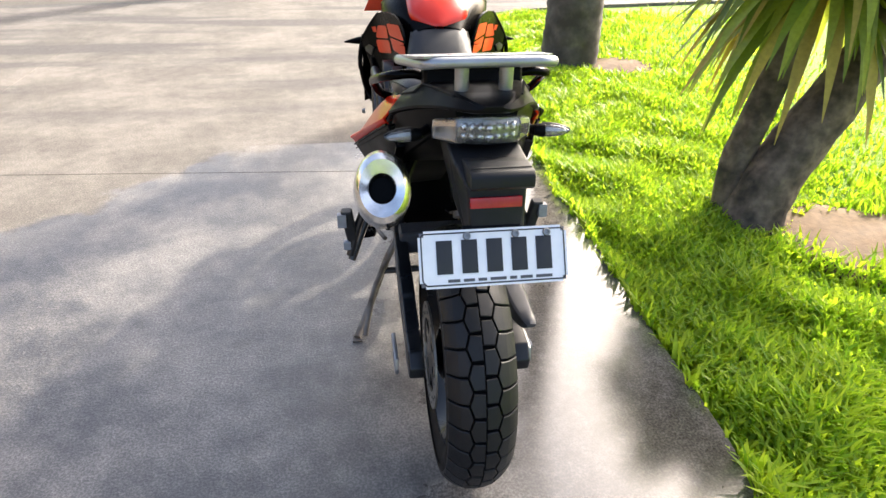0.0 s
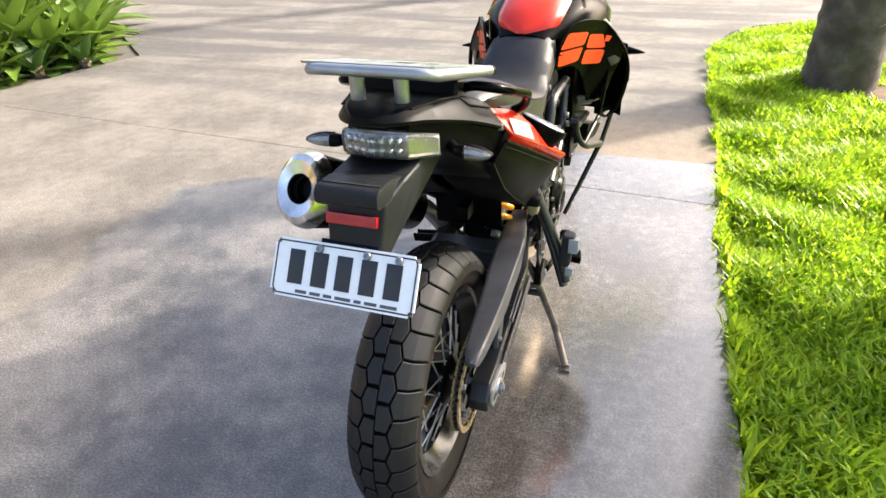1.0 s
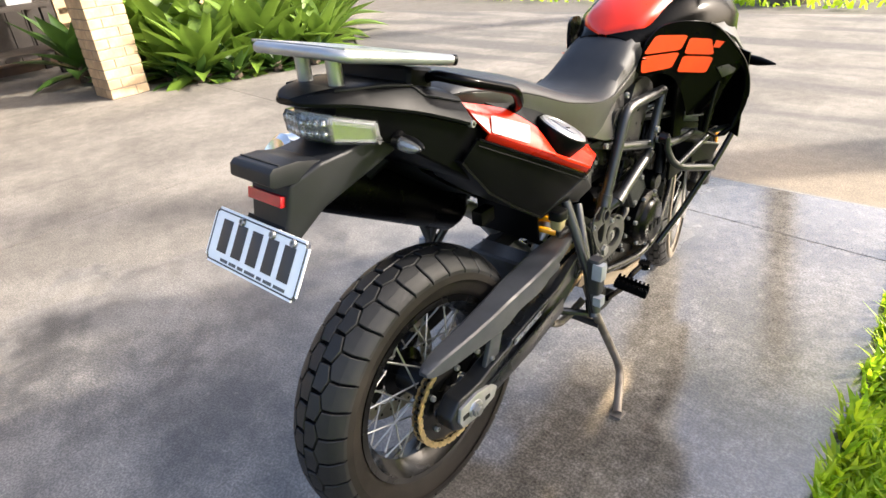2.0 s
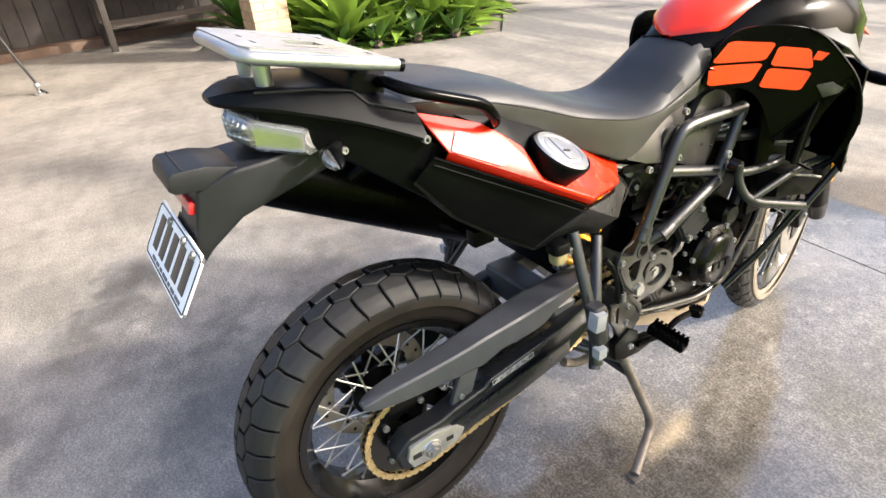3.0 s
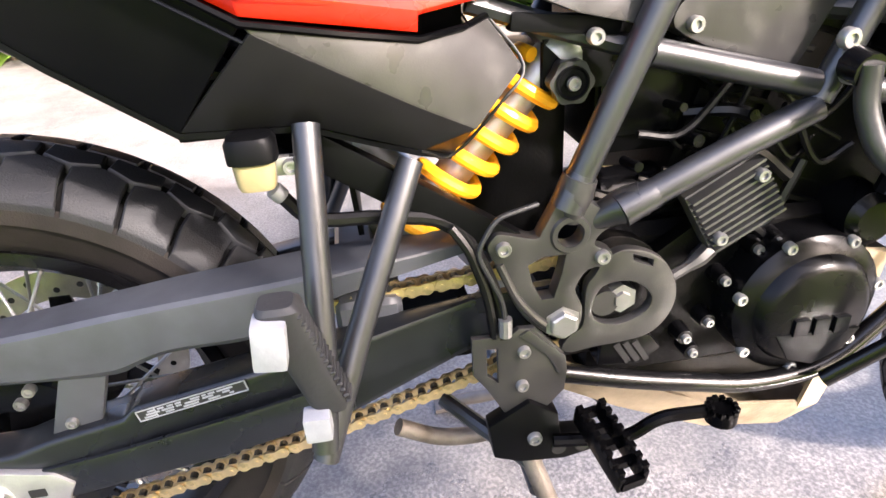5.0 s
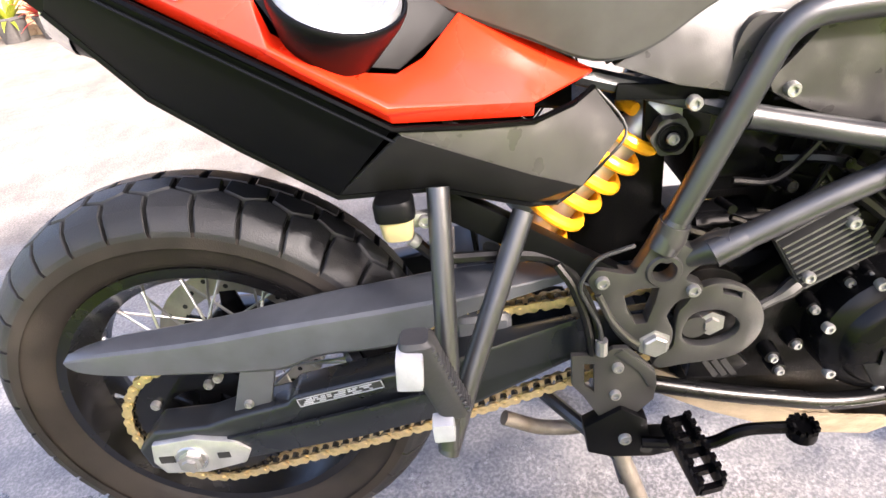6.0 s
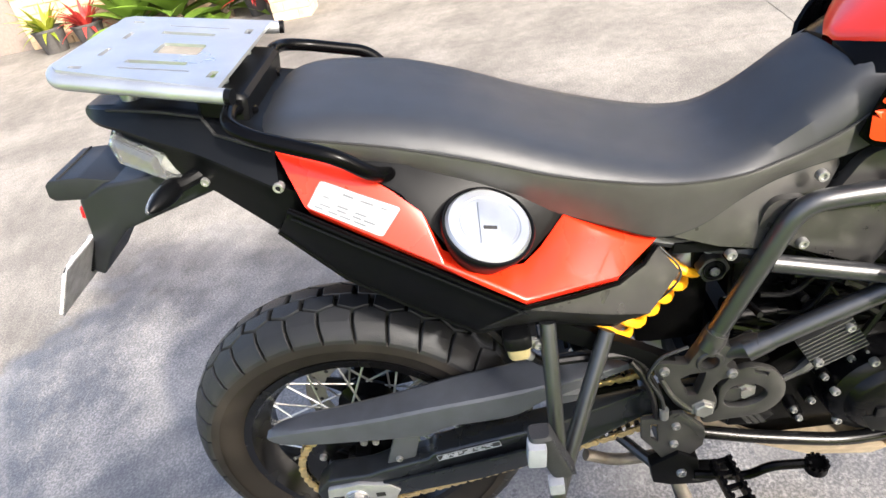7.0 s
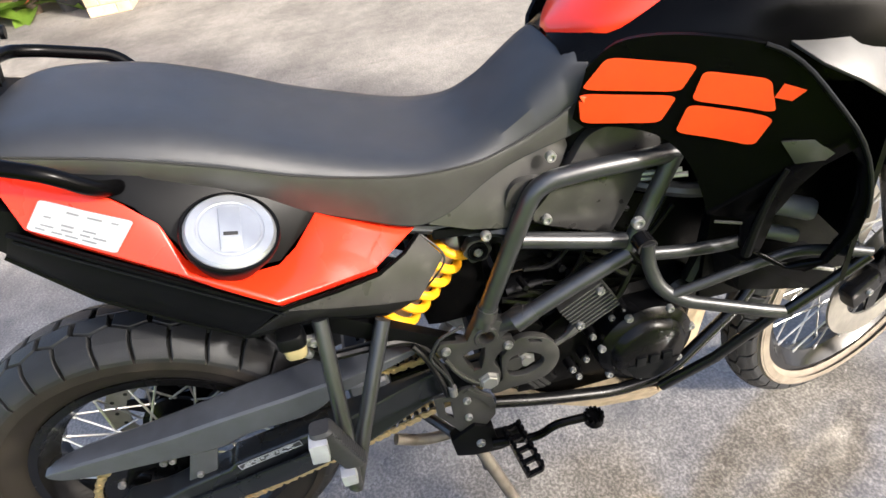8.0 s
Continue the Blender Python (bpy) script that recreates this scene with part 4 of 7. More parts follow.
seat = part("seat", loft([seat_ring(*row) for row in fine_rows(SEAT, 4)]), VINYL, bike, "long black vinyl saddle with a raised rear", angle=50)
flank = fine_rows(SEAT, 4)[4:-8]
for s in (1, -1):
    rows_ = []
    for y, zt, zc, zb, wc, wt in flank:
        zl = zb + 0.003
        rows_.append([(s * (wc + 0.001), y, zc - 0.002), (s * (wc * 0.99 + 0.0028), y, zc - (zc - zb) * 0.10), (s * (wc * 0.965 + 0.0028), y, zc - (zc - zb) * 0.5), (s * (wc * 0.93 + 0.002), y, zl), (s * (wc * 0.90), y, zl), (s * (wc * 0.90), y, zc - 0.002)])
    part("seat_side", loft(rows_), FLANK, seat, "smooth grey-black seat side panel", angle=50)
for s in (1, -1):
    part("seat_seam", tube([(s * (row[4] + 0.0005), row[0], row[2]) for row in fine_rows(SEAT, 4)[8:-6]], 0.0016, 6), HOLE, seat)

# side fairings with the filler cap
A, B = (0.128, 0.063, 0.986), (0.170, 0.090, 0.927)
C, D, E = (0.240, 0.330, 0.796), (0.188, 0.450, 0.770), (0.124, 0.512, 0.775)
red_pairs = [(A, B), ((0.142, 0.125, 0.965), lerp3(B, C, 0.22)), ((0.152, 0.163, 0.950), lerp3(B, C, 0.38)), ((0.165, 0.196, 0.926), lerp3(B, C, 0.52)), ((0.180, 0.227, 0.898), lerp3(B, C, 0.63)), ((0.193, 0.240, 0.855), lerp3(B, C, 0.74)), ((0.198, 0.293, 0.818), lerp3(B, C, 0.88)), ((0.180, 0.335, 0.806), C), ((0.160, 0.358, 0.812), lerp3(C, D, 0.12)), ((0.138, 0.393, 0.842), lerp3(C, D, 0.5)), ((0.124, 0.458, 0.806), D), (E, (0.124, 0.513, 0.772))]
LIP = [(0.146, 0.040, 0.886), (0.152, 0.106, 0.804), (0.158, 0.178, 0.748), (0.166, 0.260, 0.692), (0.160, 0.355, 0.687), (0.148, 0.448, 0.652), (0.122, 0.480, 0.637)]
PANEL_TOP = [(0.162, 0.066, 0.922), (0.183, 0.142, 0.880), (0.206, 0.236, 0.828), (0.228, 0.330, 0.775)]
NOSE_TOP = [(0.228, 0.330, 0.775), (0.202, 0.395, 0.760), (0.175, 0.450, 0.748), (0.145, 0.490, 0.750), (0.113, 0.516, 0.754)]
CREASE = [(0.226, 0.335, 0.768), (0.204, 0.388, 0.734), (0.178, 0.446, 0.697), (0.153, 0.497, 0.667), (0.126, 0.545, 0.712)]
NOSE_LOW = [LIP[3], LIP[4], (0.156, 0.405, 0.669), LIP[5], LIP[6]]
for s, side in ((1, "right"), (-1, "left")):
    def flip(p):
        return (s * p[0], p[1], p[2])

    part("side_fairing", strip_shell([(flip(a), flip(b)) for a, b in red_pairs], 0.006, bevel=0.002), RED, bike, "glossy red side panel")
    lip = [(flip(b), flip((b[0] - 0.012, b[1], b[2] - 0.017))) for _, b in red_pairs[:-1]]
    part("fairing_lip", strip_shell(lip, 0.005, bevel=0.0015), RED, bike)
    part("lower_fairing", strip_shell([(flip(p), flip(q)) for p, q in zip(PANEL_TOP, LIP)], 0.006, bevel=0.002), BLACK, bike, "matt black lower side panel")
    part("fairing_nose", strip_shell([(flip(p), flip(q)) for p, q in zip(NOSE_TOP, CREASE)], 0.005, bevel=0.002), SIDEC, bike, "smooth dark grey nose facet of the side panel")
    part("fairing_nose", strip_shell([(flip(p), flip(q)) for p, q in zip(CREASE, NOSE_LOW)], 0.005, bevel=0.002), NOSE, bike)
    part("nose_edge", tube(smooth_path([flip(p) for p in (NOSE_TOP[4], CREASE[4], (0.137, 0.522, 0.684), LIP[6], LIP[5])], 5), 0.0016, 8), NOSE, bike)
    part("fairing_seam", tube([flip((x + 0.001, y, z)) for x, y, z in PANEL_TOP + NOSE_TOP[1:]], 0.003, 6), GLOSS, bike)
    part("panel_rib", tube([flip((x - 0.0005, y, z - 0.012)) for x, y, z in PANEL_TOP], 0.0014, 6), GREYP, bike)
    part("fairing_floor", strip_shell([(flip(l), flip((0.02, l[1], l[2] + 0.012))) for l in LIP], 0.005, bevel=0.0), BLACK, bike)
    # black bowl round the cap
    bowl = [(flip((0.128, 0.12, 0.972)), flip((0.140, 0.150, 0.955))), (flip((0.132, 0.22, 0.950)), flip((0.165, 0.205, 0.920))), (flip((0.134, 0.30, 0.912)), flip((0.186, 0.245, 0.856))), (flip((0.134, 0.35, 0.885)), flip((0.190, 0.295, 0.820))), (flip((0.132, 0.39, 0.855)), flip((0.176, 0.338, 0.808))), (flip((0.128, 0.41, 0.84)), flip((0.150, 0.372, 0.825)))]
    part("filler_surround", strip_shell(bowl, 0.006, bevel=0.001), BLACK, bike)

cap_n = V((0.37, 0.32, 0.87)).normalized()
cap_y = V((-0.16, 0.97, -0.41))
cap_y = (cap_y - cap_n * cap_y.dot(cap_n)).normalized()
cap_m = Matrix.Translation((0.190, 0.299, 0.874)) @ Matrix((cap_n, cap_y, cap_n.cross(cap_y))).transposed().to_4x4()
part("filler_ring", lathe([(0.036, -0.055), (0.046, -0.030), (0.0545, -0.008), (0.0562, 0.0), (0.0560, 0.003), (0.0548, 0.0046), (0.0530, 0.0046), (0.0524, -0.002)], 40), BLACK, bike, m=cap_m)
cap = part("filler_cap", lathe([(0.0001, 0.007), (0.034, 0.0075), (0.035, 0.0065), (0.037, 0.0065), (0.038, 0.0075), (0.048, 0.007), (0.0515, 0.003), (0.052, -0.01)], 48), ALU, bike, "round brushed aluminium fuel filler cap", cap_m)
part("cap_flap", box((0.003, 0.024, 0.058), (0.0078, 0.0, 0.0), bevel=0.001), ALU, cap)
part("keyhole", box((0.002, 0.016, 0.004), (0.0098, 0.0, -0.008), bevel=0.0005), HOLE, cap)
# white sticker on the right panel (laid on further below)

# silencer on the left
ex0, ex1 = V((-0.185, -0.135, 0.875)), V((-0.165, 0.32, 0.618))
ed = (ex1 - ex0).normalized()
eu = (V((0, 0, 1)) - ed * ed.z).normalized()
es = ed.cross(eu)


def oval(c, w, h, n=28):
    return [tuple(c + es * (w * math.cos(2 * math.pi * k / n)) + eu * (h * math.sin(2 * math.pi * k / n))) for k in range(n)]


sil = part("silencer", loft([oval(ex0 + ed * t, w, h) for t, w, h in ((0.040, 0.050, 0.070), (0.046, 0.0535, 0.0735), (0.54, 0.052, 0.066), (0.56, 0.045, 0.052), (0.58, 0.028, 0.03))]), GLOSS, bike, "black oval silencer with a polished end cap")
part("end_cap", loft([oval(ex0 + ed * t, w, h) for t, w, h in ((0.024, 0.022, 0.024), (0.008, 0.026, 0.029), (0.0, 0.042, 0.054), (0.008, 0.049, 0.066), (0.03, 0.0535, 0.0735), (0.045, 0.055, 0.0755))], caps=False), CHROME, sil, "polished steel end cap")
part("outlet", loft([oval(ex0 + ed * t, w, h) for t, w, h in ((0.007, 0.0255, 0.0285), (0.10, 0.024, 0.026))], caps=False), CARBON, sil)
part("outlet_back", loft([oval(ex0 + ed * t, w, h) for t, w, h in ((0.098, 0.026, 0.028), (0.10, 0.026, 0.028))]), HOLE, sil)
part("exhaust_pipe", tube(smooth_path([ex1 - ed * 0.02, (-0.15, 0.42, 0.56), (-0.11, 0.55, 0.40), (-0.03, 0.68, 0.30)]), 0.024, 14), CAST, bike)
part("silencer_strap", tube([(-0.13, 0.05, 0.80), (-0.10, 0.10, 0.84)], 0.012, 8), BLACK, bike)
part("muffler_bracket", box((0.03, 0.05, 0.035), (0.02, 0.245, 0.665), bevel=0.006), BLACK, bike)

# black inner mudguard between the tyre and the shock absorber
part("inner_mudguard", strip_shell([((-0.105, y, z), (0.076, y, z)) for y, z in ((0.300, 0.845), (0.345, 0.780), (0.372, 0.700), (0.385, 0.620), (0.390, 0.545))], 0.006, bevel=0.001), BLACK, bike, "black plastic inner mudguard")

# shock absorber
s0, s1 = V((0.055, 0.402, 0.505)), V((0.055, 0.602, 0.713))
d = (s1 - s0).normalized()
u = d.orthogonal().normalized()
w = d.cross(u)
coil = [s0 + d * (0.035 + 0.0295 * k / 24) + (u * math.cos(k / 24 * 2 * math.pi) + w * math.sin(k / 24 * 2 * math.pi)) * 0.0295 for k in range(186)]
shock = part("shock_absorber", tube([s0, s0 + d * 0.05, s0 + d * 0.06, s0 + d * 0.17, s0 + d * 0.171, s1], [0.014, 0.014, 0.019, 0.019, 0.020, 0.020], 16), CAST, bike, "shock absorber with a yellow coil spring")
part("coil_spring", tube(coil, 0.0076, 10), YELLOW, shock, "yellow coil spring")
part("spring_seat", tube([s1 - d * 0.012, s1 - d * 0.004, s1 + d * 0.02], [0.036, 0.036, 0.024], 20), CAST, shock)
part("spring_seat", tube([s0 + d * 0.016, s0 + d * 0.026], [0.026, 0.036], 20), BLACK, shock)
lobes = [(0.598 + (0.0205 + 0.0014 * math.cos(6 * a)) * math.cos(a), 0.687 + (0.0205 + 0.0014 * math.cos(6 * a)) * math.sin(a)) for a in [2 * math.pi * k / 40 for k in range(40)]]
knob = part("preload_knob", prism(lobes, 0.088, 0.104, 0.0), FRAMEP, bike, "grey lobed preload knob")
part("knob_dish", lathe([(0.0001, 0.003), (0.007, 0.003), (0.008, 0.0), (0.013, 0.0), (0.0145, 0.002), (0.016, 0.002), (0.016, -0.002)], 24, (0.1045, 0.598, 0.687)), BLACK, knob)
part("bolt", BOLT, None, knob, m=Matrix.Translation((0.106, 0.598, 0.687)))
part("knob_bracket", box((0.012, 0.07, 0.05), (0.078, 0.61, 0.70), bevel=0.006), BLACK, bike)

# rear brake fluid bottle
def bottle_ring(z, w, d, n=24):
    """A rounded square ring."""
    return [(0.174 + math.copysign(abs(math.cos(a)) ** 0.6, math.cos(a)) * d, 0.312 + math.copysign(abs(math.sin(a)) ** 0.6, math.sin(a)) * w, z) for a in [2 * math.pi * k / n for k in range(n)]]


res = part("fluid_bottle", loft([bottle_ring(*r) for r in ((0.644, 0.010, 0.009), (0.645, 0.014, 0.012), (0.649, 0.0155, 0.0135), (0.667, 0.0168, 0.0145), (0.669, 0.014, 0.012))]), FLUID, bike, "yellowed brake fluid bottle with a black cap")
part("bottle_cap", loft([bottle_ring(*r) for r in ((0.668, 0.0175, 0.016), (0.6685, 0.0198, 0.018), (0.684, 0.0198, 0.018), (0.688, 0.0175, 0.016), (0.690, 0.012, 0.011))]), BLACK, res)
part("bottle_clamp", box((0.010, 0.022, 0.016), (0.170, 0.336, 0.660), bevel=0.004), ZINC, res)
part("bolt", BOLT, None, res, m=Matrix.Translation((0.176, 0.340, 0.660)))
part("hose_clip", tube([(0.170, 0.322, 0.640), (0.168, 0.328, 0.632)], 0.0075, 12), ZINC, res)
part("hose", tube(smooth_path([(0.168, 0.326, 0.634), (0.155, 0.350, 0.603), (0.15, 0.41, 0.595), (0.14, 0.47, 0.575), (0.15, 0.50, 0.53), (0.158, 0.515, 0.47), (0.155, 0.51, 0.44)]), 0.0065, 8), HOSE, bike)

# pillion peg brackets
for s in (1, -1):
    pegt = part("peg_bracket", tube([(s * 0.166, 0.356, 0.690), (s * 0.235, 0.347, 0.53), (s * 0.262, 0.337, 0.44)], 0.0115, 12), FRAME, bike, "dark steel pillion peg strut")
    part("peg_strut", tube([(s * 0.150, 0.438, 0.645), (s * 0.220, 0.372, 0.51), (s * 0.258, 0.335, 0.425)], 0.0115, 12), FRAME, pegt)
    pp = bmesh.new()
    rows_ = []
    for t_, w_ in ((0.0, 0.013), (0.04, 0.0165), (0.5, 0.0165), (0.9, 0.0155), (1.0, 0.011)):
        c = V((s * 0.264, 0.322, 0.590)).lerp(V((s * 0.252, 0.349, 0.478)), t_)
        rows_.append([(c.x + math.copysign(abs(math.cos(a)) ** 0.5, math.cos(a)) * w_ * 0.95, c.y + math.copysign(abs(math.sin(a)) ** 0.5, math.sin(a)) * w_, c.z) for a in [2 * math.pi * k / 24 for k in range(24)]])
    loft(rows_, bm=pp)
    peg = part("pillion_peg", pp, PEGR, bike, "folded black rubber pillion peg with white ends")
    for k in range(15):
        c = V((s * 0.266, 0.338, 0.580)).lerp(V((s * 0.255, 0.363, 0.490)), k / 14)
        part("peg_rib", box((0.022, 0.005, 0.0036), c, m=Matrix.Rotation(radians(12), 4, "X"), bevel=0.001, seg=1), PEGR, peg)
    part("peg_end", box((0.024, 0.025, 0.038), (s * 0.277, 0.315, 0.564), m=Matrix.Rotation(radians(-6), 4, "X"), bevel=0.004), PEGW, peg, "pale grey peg end")
    part("peg_end", box((0.02, 0.022, 0.024), (s * 0.268, 0.336, 0.474), bevel=0.004), PEGW, peg, "pale grey peg end")

# frame plates, trellis tubes
plate_poly = [(0.503, 0.548), (0.508, 0.560), (0.517, 0.564), (0.549, 0.555), (0.556, 0.562), (0.567, 0.582), (0.580, 0.606), (0.597, 0.604), (0.602, 0.588), (0.614, 0.579), (0.627, 0.581), (0.645, 0.592), (0.656, 0.570), (0.636, 0.562), (0.616, 0.552), (0.610, 0.540), (0.628, 0.530), (0.624, 0.516), (0.604, 0.513), (0.593, 0.497), (0.593, 0.487), (0.600, 0.470), (0.599, 0.452), (0.592, 0.439), (0.578, 0.434), (0.563, 0.443), (0.543, 0.461), (0.528, 0.486), (0.516, 0.521)]
plate_holes = [[(0.543, 0.526), (0.558, 0.533), (0.580, 0.533), (0.577, 0.514), (0.569, 0.486), (0.557, 0.486), (0.548, 0.504)], round_hole(0.584, 0.5555, 0.0135)]
fp = part("frame_plate", pierced(rounded(plate_poly, 3), plate_holes, 0.132, 0.152, 0.003), FRAMEP, bike, "grey cast frame plate with a through hole")
part("hole_rim", lathe([(0.0135, 0.002), (0.0185, 0.002), (0.0205, -0.001), (0.0135, -0.012)], 28, (0.1525, 0.584, 0.5555)), FRAMEP, fp)
part("plate_rib", tube(bent_path([(0.151, 0.514, 0.532), (0.152, 0.530, 0.492), (0.152, 0.548, 0.468), (0.152, 0.560, 0.456)], 0.02), 0.0045, 8), FRAMEP, fp)
bolts(fp, [(0.153, 0.518, 0.549), (0.153, 0.617, 0.527)], 0.009)
bolts(fp, [(0.153, 0.579, 0.455)], 0.015)
part("frame_plate", mirrored(pierced(rounded(plate_poly, 3), plate_holes, 0.132, 0.152, 0.003)), FRAMEP, bike)

cover_poly = [(0.612, 0.504), (0.622, 0.520), (0.640, 0.529), (0.663, 0.525), (0.685, 0.511), (0.700, 0.486), (0.703, 0.461), (0.694, 0.438), (0.676, 0.422), (0.650, 0.417), (0.614, 0.415), (0.590, 0.412), (0.580, 0.420), (0.590, 0.436), (0.602, 0.446), (0.604, 0.490)]
cover_cut = [(0.622, 0.489), (0.647, 0.492), (0.664, 0.484), (0.675, 0.470), (0.674, 0.457), (0.662, 0.447), (0.640, 0.441), (0.618, 0.448), (0.612, 0.466)]
cover_slot = [(0.652, 0.522), (0.673, 0.513), (0.673, 0.506), (0.653, 0.515)]
sc = part("sprocket_cover", pierced(rounded(cover_poly), [rounded(cover_cut), cover_slot], 0.136, 0.149, 0.003), FRAMEP, bike, "grey hook-shaped cover round the front sprocket")
part("cover_wall", prism(rounded(cover_poly, 2), 0.100, 0.118, 0.002), ENGINE, sc)
part("cover_arm", tube(bent_path([(0.140, 0.700, 0.486), (0.138, 0.722, 0.496), (0.130, 0.744, 0.508)], 0.01), [0.006, 0.006, 0.006, 0.007, 0.008, 0.009, 0.010, 0.010], 8), FRAMEP, sc)
part("sleeve", tube([(0.118, 0.628, 0.464), (0.142, 0.628, 0.464)], 0.015, 16), FRAMEP, sc)
part("sprocket_nut", lathe([(0.0001, 0.014), (0.009, 0.014), (0.010, 0.010), (0.017, 0.010), (0.017, -0.02)], 6, (0.130, 0.647, 0.466)), ZINC, sc)
part("front_sprocket", lathe([(0.0001, 0.004), (0.046, 0.004), (0.046, -0.004), (0.0001, -0.004)], 34, (CX, 0.648, 0.462)), ENGINE, bike)
vent = prism([(0.635, 0.408), (0.69, 0.405), (0.705, 0.385), (0.68, 0.366), (0.63, 0.372)], 0.10, 0.128, 0.003)
vp = part("case_vent", vent, ENGCOV, bike)
for k in range(3):
    part("vent_slot", box((0.002, 0.007, 0.032), (0.1285, 0.658 + 0.011 * k, 0.386), m=Matrix.Rotation(radians(32), 4, "X")), HOLE, vp)

TUBES = [
    [(0.145, 0.588, 0.597), (0.145, 0.647, 0.732), (0.145, 0.680, 0.806), (0.147, 0.747, 0.810), (0.150, 0.880, 0.806)],
    [(0.152, 0.875, 0.805), (0.154, 0.813, 0.663)],
    [(0.157, 0.812, 0.657), (0.158, 0.724, 0.621), (0.158, 0.646, 0.584)],
    [(0.140, 0.655, 0.716), (0.152, 0.808, 0.677)],
]
for s in (1, -1):
    for k, pts in enumerate(TUBES):
        path = bent_path([(s * x, y, z) for x, y, z in pts], 0.045, 7)
        t = part("frame_tube", tube(path, (0.0138, 0.0125, 0.0135, 0.0128)[k], 16), FRAME, bike, "dark enamelled steel frame tube")
        if k in (0, 2):
            e = 0 if k == 0 else -1
            n_ = V(path[e]) - V(path[1 if e == 0 else -2])
            p = V(path[e]) - n_.normalized() * 0.012
            part("tube_socket", tube([p - n_.normalized() * 0.006, p, p + n_.normalized() * 0.03], [0.0142, 0.0150, 0.0165], 16), FRAME, t)
for pts, rad in (([(0.145, 0.594, 0.611), (0.143, 0.589, 0.592), (0.141, 0.586, 0.566)], [0.0165, 0.0185, 0.012]), ([(0.158, 0.652, 0.587), (0.150, 0.634, 0.577), (0.141, 0.610, 0.563)], [0.0165, 0.0175, 0.012])):
    part("plate_arm", tube(smooth_path(pts, 4), [rad[0] + (rad[1] - rad[0]) * k / 4 if k <= 4 else rad[1] + (rad[2] - rad[1]) * (k - 4) / 4 for k in range(9)], 16), FRAMEP, fp)
bolts(bike, [(0.172, 0.826, 0.688), (0.170, 0.818, 0.718)], 0.011)
part("subframe_rail", tube([(0.108, 0.50, 0.765), (0.112, 0.63, 0.722), (0.125, 0.66, 0.715)], 0.010, 8), FRAME, bike)
part("subframe_strut", box((0.02, 0.23, 0.031), (0.135, 0.452, 0.597), m=Matrix.Rotation(radians(-34), 4, "X"), bevel=0.003), BLACK, bike)
part("subframe_strut", box((0.02, 0.23, 0.031), (-0.135, 0.452, 0.597), m=Matrix.Rotation(radians(-34), 4, "X"), bevel=0.003), BLACK, bike)
part("subframe_rail", box((0.02, 0.10, 0.016), (0.112, 0.585, 0.742), m=Matrix.Rotation(radians(-6), 4, "X"), bevel=0.003), BLACK, bike)

# side covers under the seat nose
COVER_REAR = [(0.530, 0.777), (0.601, 0.813), (0.650, 0.832), (0.694, 0.847), (0.752, 0.852), (0.728, 0.808), (0.690, 0.772), (0.669, 0.756), (0.644, 0.739), (0.590, 0.752)]
COVER_FRONT = [(0.735, 0.812), (0.758, 0.846), (0.784, 0.856), (0.815, 0.855), (0.847, 0.840), (0.868, 0.812), (0.843, 0.763), (0.800, 0.680), (0.780, 0.684), (0.692, 0.724), (0.680, 0.744), (0.700, 0.768)]
for s in (1, -1):
    rear_ = pierced(COVER_REAR, [], s * 0.095, s * 0.126, 0.0025)
    for v in rear_.verts:
        v.co.x -= s * ((v.co.z - 0.785) * 0.26 + (v.co.y - 0.64) * 0.06)
    sc_ = part("side_cover", rear_, SIDEC, bike, "dark grey side cover under the seat")
    part("cover_seam", tube([(s * x, y, z) for x, y, z in ((0.132, 0.522, 0.781), (0.124, 0.601, 0.818), (0.118, 0.650, 0.837), (0.112, 0.694, 0.852))], 0.0030, 6), HOLE, sc_)
    part("cover_bump", prism(rounded([(0.640, 0.760), (0.645, 0.792), (0.660, 0.806), (0.690, 0.804), (0.698, 0.794), (0.672, 0.784), (0.660, 0.756)], 3), s * 0.118, s * 0.131, 0.0), SIDEC, sc_)
    part("side_cover", pierced(rounded(COVER_FRONT, 3), [], s * 0.095, s * 0.128, 0.0025), SIDEC, bike, "dark grey side cover with a rounded top behind the frame tube")
bolts(bike, [(0.130, 0.708, 0.833), (0.131, 0.698, 0.734), (0.130, 0.608, 0.731)], 0.009)

# engine
eng = bmesh.new()
box((0.21, 0.34, 0.20), (0.0, 0.80, 0.43), bevel=0.03, seg=3, bm=eng)
box((0.17, 0.22, 0.26), (0.0, 0.83, 0.60), m=Matrix.Rotation(radians(-18), 4, "X"), bevel=0.02, seg=2, bm=eng)
box((0.20, 0.20, 0.10), (0.0, 0.68, 0.41), bevel=0.03, seg=3, bm=eng)
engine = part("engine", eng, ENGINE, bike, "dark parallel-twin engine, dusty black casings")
cl = lathe([(0.0001, 0.018), (0.054, 0.018), (0.062, 0.014), (0.068, 0.004), (0.078, 0.0), (0.085, -0.006), (0.088, -0.05)], 44, (0.150, 0.860, 0.428))
cc = part("clutch_cover", cl, ENGCOV, engine, "black round clutch cover with a raised grey badge of bars")
for k in range(7):
    a = 2 * math.pi * k / 7 + 0.2
    part("bolt", BOLT, None, cc, m=Matrix.Translation((0.146, 0.860 + 0.083 * math.cos(a), 0.428 + 0.083 * math.sin(a))))
badge = prism([(0.813, 0.410), (0.913, 0.406), (0.898, 0.380), (0.864, 0.365), (0.833, 0.375)], 0.166, 0.1695, 0.001)
part("cover_flat", badge, GREYP, cc)
